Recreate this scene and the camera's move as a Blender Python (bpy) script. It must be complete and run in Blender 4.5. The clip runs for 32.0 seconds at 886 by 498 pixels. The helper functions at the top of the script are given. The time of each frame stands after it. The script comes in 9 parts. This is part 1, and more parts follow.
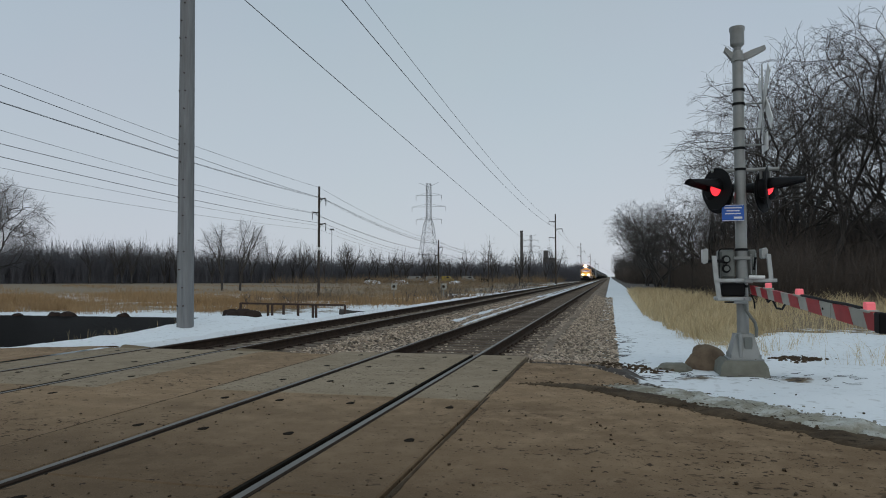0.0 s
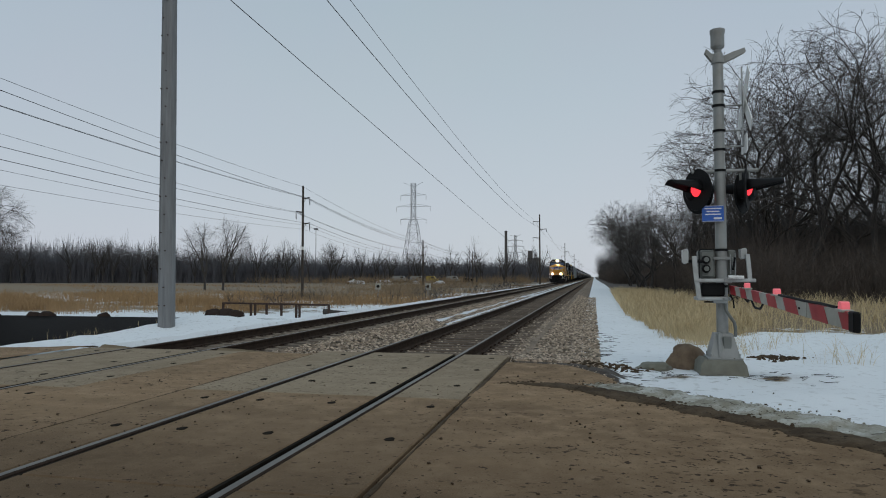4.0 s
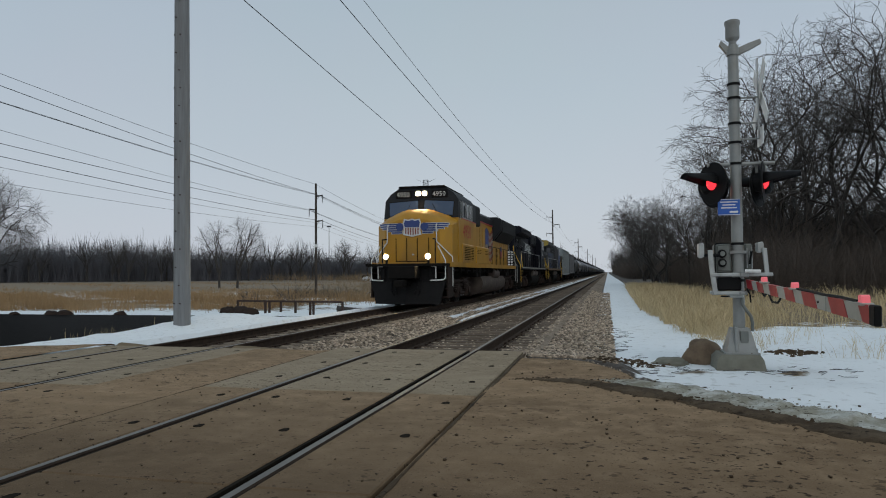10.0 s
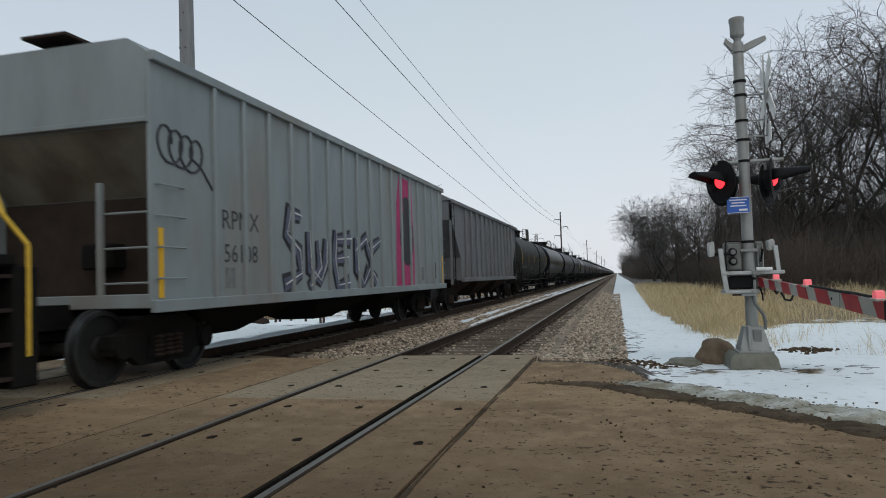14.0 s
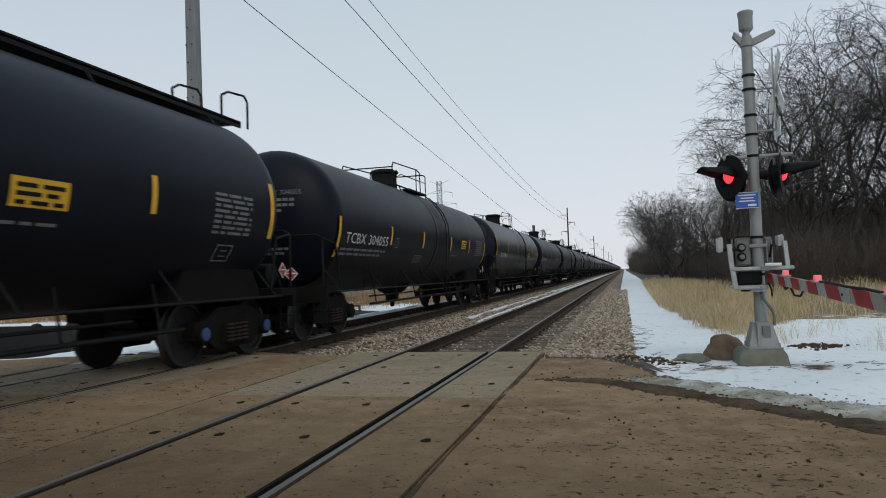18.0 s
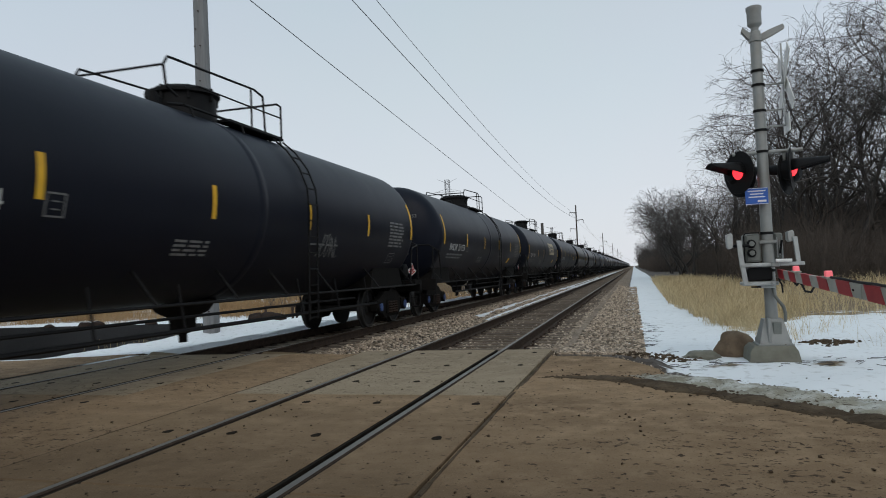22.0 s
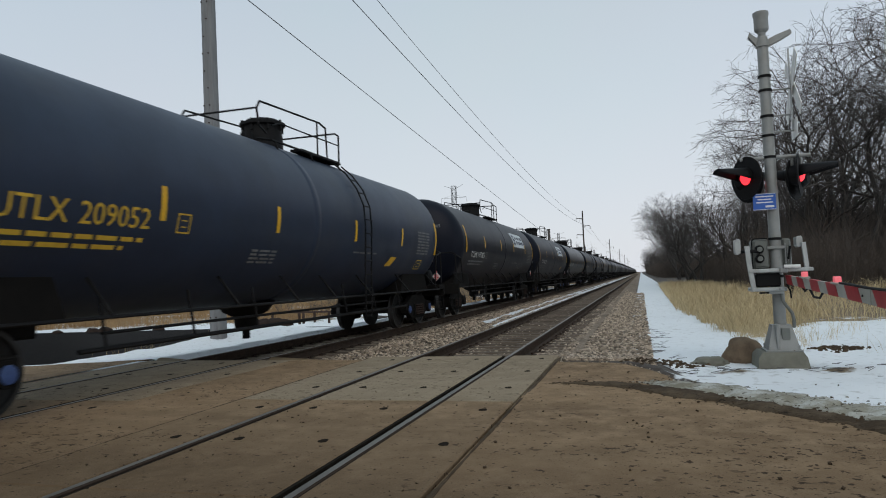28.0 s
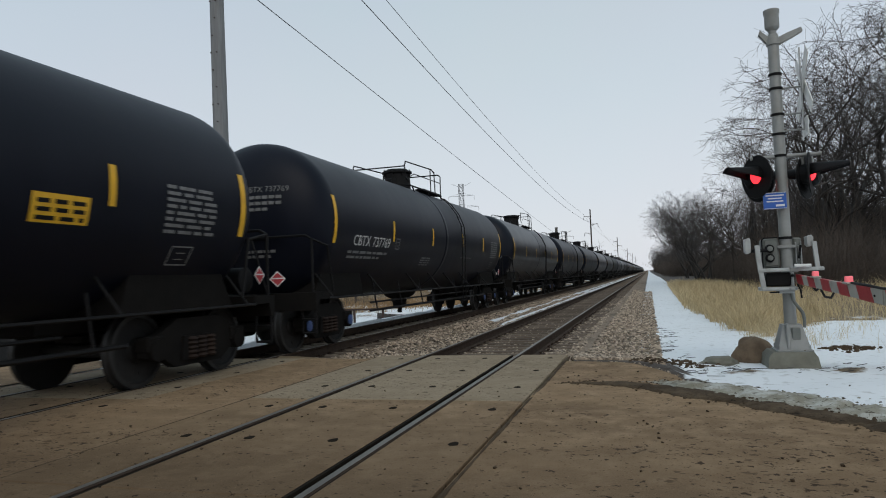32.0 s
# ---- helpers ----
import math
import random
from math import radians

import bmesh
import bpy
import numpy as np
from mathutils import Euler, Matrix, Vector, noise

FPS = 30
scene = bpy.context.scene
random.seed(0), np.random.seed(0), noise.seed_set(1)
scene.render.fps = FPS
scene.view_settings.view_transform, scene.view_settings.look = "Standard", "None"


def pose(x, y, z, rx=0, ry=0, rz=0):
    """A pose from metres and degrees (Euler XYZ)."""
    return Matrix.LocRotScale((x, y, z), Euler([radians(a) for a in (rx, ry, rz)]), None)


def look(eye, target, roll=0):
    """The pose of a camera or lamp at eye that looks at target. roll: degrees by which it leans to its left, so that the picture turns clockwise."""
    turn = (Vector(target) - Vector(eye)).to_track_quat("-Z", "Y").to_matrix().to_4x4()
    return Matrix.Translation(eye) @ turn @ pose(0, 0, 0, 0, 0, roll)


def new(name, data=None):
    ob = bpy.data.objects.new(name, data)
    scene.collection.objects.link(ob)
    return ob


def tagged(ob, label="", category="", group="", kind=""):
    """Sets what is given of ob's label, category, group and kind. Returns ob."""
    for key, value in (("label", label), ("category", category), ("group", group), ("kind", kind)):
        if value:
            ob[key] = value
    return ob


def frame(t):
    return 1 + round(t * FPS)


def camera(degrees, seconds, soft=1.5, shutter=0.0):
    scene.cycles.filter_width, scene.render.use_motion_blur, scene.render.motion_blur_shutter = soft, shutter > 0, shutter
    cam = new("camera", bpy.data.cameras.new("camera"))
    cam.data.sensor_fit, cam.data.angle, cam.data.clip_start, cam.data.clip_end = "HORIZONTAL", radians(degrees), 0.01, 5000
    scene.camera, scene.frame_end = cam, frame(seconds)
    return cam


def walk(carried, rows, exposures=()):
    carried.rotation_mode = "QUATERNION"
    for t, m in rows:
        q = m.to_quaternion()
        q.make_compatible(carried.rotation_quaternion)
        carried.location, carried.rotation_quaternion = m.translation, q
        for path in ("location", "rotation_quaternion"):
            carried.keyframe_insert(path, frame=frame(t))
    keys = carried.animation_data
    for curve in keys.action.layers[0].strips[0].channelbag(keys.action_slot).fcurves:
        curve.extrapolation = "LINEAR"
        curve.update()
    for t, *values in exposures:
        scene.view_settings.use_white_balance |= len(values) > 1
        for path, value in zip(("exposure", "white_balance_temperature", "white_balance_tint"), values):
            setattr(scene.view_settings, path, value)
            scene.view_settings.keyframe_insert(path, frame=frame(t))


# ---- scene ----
cam = camera(65.9, 32.0, soft=1.0, shutter=0.09)
PATH = [
    (0, (2.006, -10.460, 1.204), (-0.368, -0.754, 1.615), -0.14),
    (0.5, (2.011, -10.461, 1.201), (-0.337, -0.749, 1.617), -0.18),
    (1, (2.019, -10.459, 1.201), (-0.350, -0.754, 1.646), -0.37),
    (1.5, (2.028, -10.460, 1.203), (-0.316, -0.749, 1.646), -0.34),
    (2, (2.039, -10.456, 1.203), (-0.241, -0.730, 1.664), -0.06),
    (2.5, (2.042, -10.459, 1.201), (-0.189, -0.723, 1.673), 0.30),
    (3, (2.038, -10.466, 1.198), (-0.097, -0.708, 1.662), -0.01),
    (3.5, (2.038, -10.465, 1.199), (-0.095, -0.705, 1.636), -0.03),
    (5.5, (2.029, -10.462, 1.198), (-0.241, -0.730, 1.560), -0.15),
    (6, (2.023, -10.459, 1.197), (-0.237, -0.724, 1.550), -0.21),
    (6.5, (2.019, -10.446, 1.196), (-0.268, -0.716, 1.522), -0.15),
    (7, (2.015, -10.438, 1.198), (-0.299, -0.715, 1.533), -0.26),
    (7.5, (2.021, -10.436, 1.199), (-0.321, -0.719, 1.520), -0.36),
    (8, (2.022, -10.440, 1.197), (-0.342, -0.729, 1.523), -0.49),
    (8.5, (2.024, -10.442, 1.200), (-0.342, -0.732, 1.539), -0.47),
    (9, (2.022, -10.446, 1.196), (-0.340, -0.736, 1.548), -0.45),
    (9.5, (2.023, -10.446, 1.196), (-0.336, -0.734, 1.538), -0.33),
    (10, (2.023, -10.446, 1.196), (-0.315, -0.730, 1.554), -0.48),
    (10.5, (2.023, -10.443, 1.199), (-0.308, -0.727, 1.592), -0.53),
    (11, (2.032, -10.429, 1.204), (-0.279, -0.709, 1.634), -0.75),
    (11.5, (2.031, -10.443, 1.201), (-0.222, -0.711, 1.671), -0.91),
    (12, (2.024, -10.441, 1.200), (-0.246, -0.715, 1.709), -1.03),
    (12.5, (2.018, -10.444, 1.201), (-0.288, -0.726, 1.707), -1.24),
    (13, (2.016, -10.445, 1.199), (-0.329, -0.736, 1.682), -1.42),
    (13.5, (2.017, -10.436, 1.201), (-0.381, -0.738, 1.656), -1.53),
    (14, (2.017, -10.433, 1.202), (-0.438, -0.749, 1.635), -1.85),
    (14.5, (2.016, -10.432, 1.202), (-0.492, -0.761, 1.625), -1.85),
    (16.5, (2.015, -10.420, 1.205), (-0.538, -0.760, 1.622), -2.05),
    (17, (2.009, -10.417, 1.204), (-0.533, -0.754, 1.603), -1.98),
    (17.5, (2.009, -10.413, 1.208), (-0.533, -0.749, 1.587), -2.03),
    (18, (2.010, -10.409, 1.208), (-0.543, -0.748, 1.587), -1.99),
    (18.5, (2.006, -10.411, 1.205), (-0.554, -0.751, 1.583), -2.00),
    (19, (2.000, -10.406, 1.209), (-0.563, -0.747, 1.563), -1.81),
    (19.5, (2.008, -10.411, 1.203), (-0.578, -0.758, 1.567), -2.07),
    (20, (2.011, -10.408, 1.206), (-0.591, -0.759, 1.577), -2.13),
    (20.5, (2.008, -10.413, 1.205), (-0.617, -0.771, 1.584), -2.09),
    (21, (2.010, -10.416, 1.204), (-0.622, -0.775, 1.576), -2.24),
    (21.5, (2.007, -10.427, 1.205), (-0.622, -0.785, 1.555), -2.21),
    (22, (2.009, -10.430, 1.207), (-0.665, -0.801, 1.569), -2.40),
    (22.5, (2.005, -10.444, 1.206), (-0.656, -0.813, 1.604), -2.26),
    (23, (2.005, -10.444, 1.203), (-0.652, -0.811, 1.586), -2.13),
    (23.5, (2.002, -10.446, 1.204), (-0.672, -0.818, 1.590), -2.15),
    (24, (2.000, -10.454, 1.199), (-0.677, -0.828, 1.598), -2.06),
    (24.5, (1.998, -10.454, 1.204), (-0.669, -0.824, 1.603), -2.04),
    (25, (1.999, -10.452, 1.204), (-0.688, -0.828, 1.615), -2.05),
    (25.5, (2.001, -10.441, 1.206), (-0.717, -0.826, 1.622), -2.06),
    (27.5, (2.006, -10.439, 1.206), (-0.705, -0.824, 1.648), -2.38),
    (28, (2.007, -10.435, 1.204), (-0.754, -0.835, 1.658), -2.41),
    (28.5, (2.008, -10.437, 1.204), (-0.791, -0.848, 1.679), -2.43),
    (29, (2.004, -10.439, 1.204), (-0.834, -0.862, 1.673), -2.42),
    (29.5, (2.008, -10.444, 1.205), (-0.824, -0.865, 1.685), -2.59),
    (30, (2.008, -10.444, 1.207), (-0.802, -0.859, 1.676), -2.64),
    (30.5, (2.006, -10.438, 1.207), (-0.812, -0.854, 1.652), -2.56),
    (31, (2.006, -10.435, 1.207), (-0.844, -0.858, 1.623), -2.44),
    (31.5, (1.999, -10.440, 1.208), (-0.849, -0.864, 1.642), -2.67),
    (32, (1.988, -10.437, 1.217), (-0.876, -0.866, 1.650), -2.35),
]
EXPOSURES = [(0, 0.0, 6650, 10), (10.5, 0.0, 6650, 10), (11.2, 0.26, 6850, 12), (13, 0.38, 6900, 12), (20, 0.35, 6900, 12), (32, 0.35, 6900, 12)]
walk(cam, [(t, look(eye, target, roll)) for t, eye, target, roll in PATH], EXPOSURES)

# ---- light ----
TRACK = -5.14          # centre of the far track, on which the train runs

world = bpy.data.worlds.new("overcast_sky")
scene.world = world
world.use_nodes = True
wn, wl = world.node_tree.nodes, world.node_tree.links
sky = wn.new("ShaderNodeTexSky")
sky.sky_type, sky.sun_disc = "NISHITA", False
sky.sun_elevation, sky.sun_rotation = radians(24), radians(200)
sky.air_density, sky.dust_density = 1.0, 2.0
sky_dim = wn.new("ShaderNodeMix")
sky_dim.data_type, sky_dim.blend_type = "RGBA", "MULTIPLY"
sky_dim.inputs[0].default_value = 1.0
sky_dim.inputs[7].default_value = (0.09, 0.09, 0.09, 1)
geo = wn.new("ShaderNodeTexCoord")
sep = wn.new("ShaderNodeSeparateXYZ")
ramp = wn.new("ShaderNodeValToRGB")
ramp.color_ramp.elements[0].position, ramp.color_ramp.elements[0].color = 0.0, (0.56, 0.61, 0.68, 1)
ramp.color_ramp.elements[1].position, ramp.color_ramp.elements[1].color = 0.55, (0.345, 0.46, 0.555, 1)
cloud = wn.new("ShaderNodeTexNoise")
cloud.inputs["Scale"].default_value, cloud.inputs["Detail"].default_value = 1.6, 5
cloud_mix = wn.new("ShaderNodeMix")
cloud_mix.data_type, cloud_mix.blend_type = "RGBA", "SOFT_LIGHT"
cloud_mix.inputs[0].default_value = 0.16
over = wn.new("ShaderNodeMix")
over.data_type = "RGBA"
over.inputs[0].default_value = 0.93
wl.new(geo.outputs["Generated"], sep.inputs[0])
wl.new(sep.outputs["Z"], ramp.inputs[0])
wl.new(geo.outputs["Generated"], cloud.inputs["Vector"])
wl.new(ramp.outputs[0], cloud_mix.inputs[6])
wl.new(cloud.outputs["Color"], cloud_mix.inputs[7])
wl.new(sky.outputs[0], sky_dim.inputs[6])
wl.new(sky_dim.outputs[2], over.inputs[6])
wl.new(cloud_mix.outputs[2], over.inputs[7])
wl.new(over.outputs[2], wn["Background"].inputs[0])
wn["Background"].inputs[1].default_value = 1.0

sun = new("sun", bpy.data.lights.new("sun", "SUN"))
sun.data.energy, sun.data.angle, sun.data.color = 0.6, radians(40), (1.0, 0.96, 0.9)
sun.matrix_world = look((30, -50, 60), (0, 0, 0))


# ---- mesh helpers ----
class Build:
    """Collects vertices and faces for one mesh."""

    def __init__(self):
        self.v, self.f = [], []

    def add(self, vs, fs):
        n = len(self.v)
        self.v += vs
        self.f += [tuple(i + n for i in f) for f in fs]
        return self

    def box(self, x0, x1, y0, y1, z0, z1, c=0.0):
        if c <= 0:
            vs = [(x, y, z) for x in (x0, x1) for y in (y0, y1) for z in (z0, z1)]
            return self.add(vs, [(0, 1, 3, 2), (4, 6, 7, 5), (0, 4, 5, 1), (2, 3, 7, 6), (0, 2, 6, 4), (1, 5, 7, 3)])
        lo, hi = (x0, y0, z0), (x1, y1, z1)
        vs, at = [], {}
        for i in range(8):
            s = [(i >> 2) & 1, (i >> 1) & 1, i & 1]
            for a in range(3):
                p = [hi[k] if s[k] else lo[k] for k in range(3)]
                for k in range(3):
                    if k != a:
                        p[k] += -c if s[k] else c
                at[i, a] = len(vs)
                vs.append(tuple(p))
        fs = []
        for a in range(3):
            b, d = [k for k in range(3) if k != a]
            for s in (0, 1):
                ring = []
                for sb, sd in ((0, 0), (1, 0), (1, 1), (0, 1)):
                    q = [0, 0, 0]
                    q[a], q[b], q[d] = s, sb, sd
                    ring.append(at[q[0] * 4 + q[1] * 2 + q[2], a])
                fs.append(tuple(ring))
            for sb in (0, 1):
                for sd in (0, 1):
                    q0, q1 = [0, 0, 0], [0, 0, 0]
                    q0[a], q1[a] = 0, 1
                    q0[b] = q1[b] = sb
                    q0[d] = q1[d] = sd
                    i0, i1 = (q[0] * 4 + q[1] * 2 + q[2] for q in (q0, q1))
                    fs.append((at[i0, b], at[i1, b], at[i1, d], at[i0, d]))
        for i in range(8):
            fs.append((at[i, 0], at[i, 1], at[i, 2]))
        return self.add(vs, fs)

    def cyl(self, p0, p1, r0, r1=None, n=10, caps=True):
        r1 = r0 if r1 is None else r1
        p0, p1 = Vector(p0), Vector(p1)
        d = (p1 - p0).normalized()
        u = d.orthogonal().normalized()
        w = d.cross(u)
        vs = []
        for p, r in ((p0, r0), (p1, r1)):
            for i in range(n):
                a = 2 * math.pi * i / n
                vs.append(tuple(p + r * (math.cos(a) * u + math.sin(a) * w)))
        fs = [(i, (i + 1) % n, n + (i + 1) % n, n + i) for i in range(n)]
        if caps:
            fs += [tuple(range(n))[::-1], tuple(range(n, 2 * n))]
        return self.add(vs, fs)

    def tube(self, pts, r, n=6):
        for a, b in zip(pts[:-1], pts[1:]):
            self.cyl(a, b, r, n=n)
        return self

    def lathe(self, prof, base=(0, 0, 0), axis="y", n=24, squash=1.0):
        """prof: (distance along axis, radius) rows."""
        vs, fs = [], []
        for t, r in prof:
            for i in range(n):
                a = 2 * math.pi * i / n
                c, s = r * math.cos(a), r * math.sin(a) * squash
                p = {"y": (c, t, s), "z": (c, s, t), "x": (t, c, s)}[axis]
                vs.append(tuple(p[k] + base[k] for k in range(3)))
        for j in range(len(prof) - 1):
            for i in range(n):
                k = (i + 1) % n
                fs.append((j * n + i, j * n + k, (j + 1) * n + k, (j + 1) * n + i))
        fs.append(tuple(range(n)))
        m = (len(prof) - 1) * n
        fs.append(tuple(range(m, m + n))[::-1])
        return self.add(vs, fs)

    def prism(self, poly, a0, a1, axis="x"):
        """A polygon pushed along an axis. poly: pairs in the other two axes, in order."""
        n = len(poly)
        vs = []
        for a in (a0, a1):
            for p, q in poly:
                vs.append({"x": (a, p, q), "y": (p, a, q), "z": (p, q, a)}[axis])
        fs = [(i, (i + 1) % n, n + (i + 1) % n, n + i) for i in range(n)]
        fs += [tuple(range(n))[::-1], tuple(range(n, 2 * n))]
        return self.add(vs, fs)

    def mesh(self, name, mat, smooth=35):
        me = bpy.data.meshes.new(name)
        me.from_pydata(self.v, [], self.f)
        bm = bmesh.new()
        bm.from_mesh(me)
        bmesh.ops.recalc_face_normals(bm, faces=bm.faces)
        bm.to_mesh(me)
        bm.free()
        if mat:
            me.materials.append(mat)
        if smooth:
            me.shade_smooth()
            me.set_sharp_from_angle(angle=radians(smooth))
        return me


def big_mesh(name, verts, faces, mat, smooth=True):
    """A mesh from arrays; faces all with the same number of corners."""
    me = bpy.data.meshes.new(name)
    verts, faces = np.asarray(verts, np.float32), np.asarray(faces, np.int32)
    k = faces.shape[1]
    me.vertices.add(len(verts))
    me.vertices.foreach_set("co", verts.ravel())
    me.loops.add(faces.size)
    me.loops.foreach_set("vertex_index", faces.ravel())
    me.polygons.add(len(faces))
    me.polygons.foreach_set("loop_start", np.arange(0, faces.size, k, dtype=np.int32))
    me.update(calc_edges=True)
    me.validate()
    me.materials.append(mat)
    if smooth:
        me.shade_smooth()
    return me


def part(name, b, mat, parent, label="", at=None, smooth=35):
    me = b if isinstance(b, bpy.types.Mesh) else b.mesh(name, mat, smooth)
    ob = new(name, me)
    ob.parent = parent
    if at is not None:
        ob.matrix_basis = at
    if label:
        ob["label"] = label
    return ob


def thing(name, label, category, group="", kind="", at=None, data=None):
    ob = tagged(new(name, data), label, category, group, kind)
    if at is not None:
        ob.matrix_basis = at
    return ob


TEXTS = {}


def letters(text, size, mat, wide=1.0):
    """Flat lettering in the x-y plane, as a mesh."""
    key = (text, size, mat.name, wide)
    if key not in TEXTS:
        cu = bpy.data.curves.new("lettering", "FONT")
        cu.body, cu.size, cu.resolution_u = text, size, 2
        ob = bpy.data.objects.new("lettering", cu)
        me = bpy.data.meshes.new_from_object(ob)
        bpy.data.objects.remove(ob)
        for v in me.vertices:
            v.co.x *= wide
        me.materials.clear()
        me.materials.append(mat)
        TEXTS[key] = me
    return TEXTS[key].copy()


def on_side(me, y, z, x=0.0, tank=None):
    """Turns flat lettering to face +x, starting at y, with its foot at z; tank=(centre z, radius) bends it round a shell."""
    for v in me.vertices:
        u, h = v.co.x, v.co.y + z
        if tank:
            zc, r = tank
            a = (h - zc) / r
            v.co = ((r + 0.008) * math.cos(a), y + u, zc + (r + 0.008) * math.sin(a))
        else:
            v.co = (x, y + u, h)
    me.update()
    return me


def shell_patch(y0, y1, z0, z1, zc, r, mat, slant=0.0, lift=0.006, n=6):
    """A thin painted patch that follows a tank's side."""
    b = Build()
    vs = []
    for i in range(n + 1):
        h = z0 + (z1 - z0) * i / n
        a = (h - zc) / r
        for k, y in enumerate((y0, y1)):
            vs.append(((r + lift) * math.cos(a), y + slant * i / n, zc + (r + lift) * math.sin(a)))
    b.add(vs, [(2 * i, 2 * i + 1, 2 * i + 3, 2 * i + 2) for i in range(n)])
    return b


# ---- materials ----
def material(name, c1, c2, rough=0.7, metal=0.0, scale=6.0, fine=60.0, bump=0.15, dirt=None, dirt_scale=1.5, dirt_amount=0.5,
             piece=0.0, stretch=(1, 1, 1), spec=0.5, coat=0.0):
    """Two-colour noise, fine grain with relief, and stains of a third colour."""
    m = bpy.data.materials.new(name)
    m.use_nodes = True
    n, l = m.node_tree.nodes, m.node_tree.links
    p = n["Principled BSDF"]
    tc = n.new("ShaderNodeTexCoord")
    mp = n.new("ShaderNodeMapping")
    mp.inputs["Scale"].default_value = stretch
    l.new(tc.outputs["Object"], mp.inputs[0])
    a = n.new("ShaderNodeTexNoise")
    a.inputs["Scale"].default_value, a.inputs["Detail"].default_value, a.inputs["Roughness"].default_value = scale, 6, 0.65
    f = n.new("ShaderNodeTexNoise")
    f.inputs["Scale"].default_value, f.inputs["Detail"].default_value = fine, 3
    l.new(mp.outputs[0], a.inputs["Vector"])
    l.new(mp.outputs[0], f.inputs["Vector"])
    mix = n.new("ShaderNodeMix")
    mix.data_type = "RGBA"
    mix.inputs[6].default_value, mix.inputs[7].default_value = (*c1, 1), (*c2, 1)
    st = n.new("ShaderNodeMapRange")
    st.inputs[1].default_value, st.inputs[2].default_value = 0.3, 0.7
    l.new(a.outputs[0], st.inputs[0])
    l.new(st.outputs[0], mix.inputs[0])
    out = mix.outputs[2]
    if dirt:
        d = n.new("ShaderNodeTexNoise")
        d.inputs["Scale"].default_value, d.inputs["Detail"].default_value = dirt_scale, 5
        l.new(mp.outputs[0], d.inputs["Vector"])
        dr = n.new("ShaderNodeMapRange")
        dr.inputs[1].default_value, dr.inputs[2].default_value, dr.inputs[4].default_value = 0.5, 0.68, dirt_amount
        l.new(d.outputs[0], dr.inputs[0])
        dm = n.new("ShaderNodeMix")
        dm.data_type = "RGBA"
        dm.inputs[7].default_value = (*dirt, 1)
        l.new(dr.outputs[0], dm.inputs[0])
        l.new(out, dm.inputs[6])
        out = dm.outputs[2]
    if piece:
        oi = n.new("ShaderNodeObjectInfo")
        pr = n.new("ShaderNodeMapRange")
        pr.inputs[3].default_value, pr.inputs[4].default_value = 1 - piece, 1 + piece
        l.new(oi.outputs["Random"], pr.inputs[0])
        hs = n.new("ShaderNodeHueSaturation")
        l.new(pr.outputs[0], hs.inputs["Value"])
        l.new(out, hs.inputs["Color"])
        out = hs.outputs[0]
    l.new(out, p.inputs["Base Color"])
    rr = n.new("ShaderNodeMapRange")
    sway = min(0.12, rough * 0.16)
    rr.inputs[3].default_value, rr.inputs[4].default_value = max(0.03, rough - sway), min(1, rough + sway)
    l.new(a.outputs[0], rr.inputs[0])
    l.new(rr.outputs[0], p.inputs["Roughness"])
    p.inputs["Metallic"].default_value = metal
    p.inputs["Specular IOR Level"].default_value = spec
    p.inputs["Coat Weight"].default_value = coat
    if bump:
        bp = n.new("ShaderNodeBump")
        bp.inputs["Strength"].default_value, bp.inputs["Distance"].default_value = bump, 0.02
        l.new(f.outputs[0], bp.inputs["Height"])
        l.new(bp.outputs[0], p.inputs["Normal"])
    return m


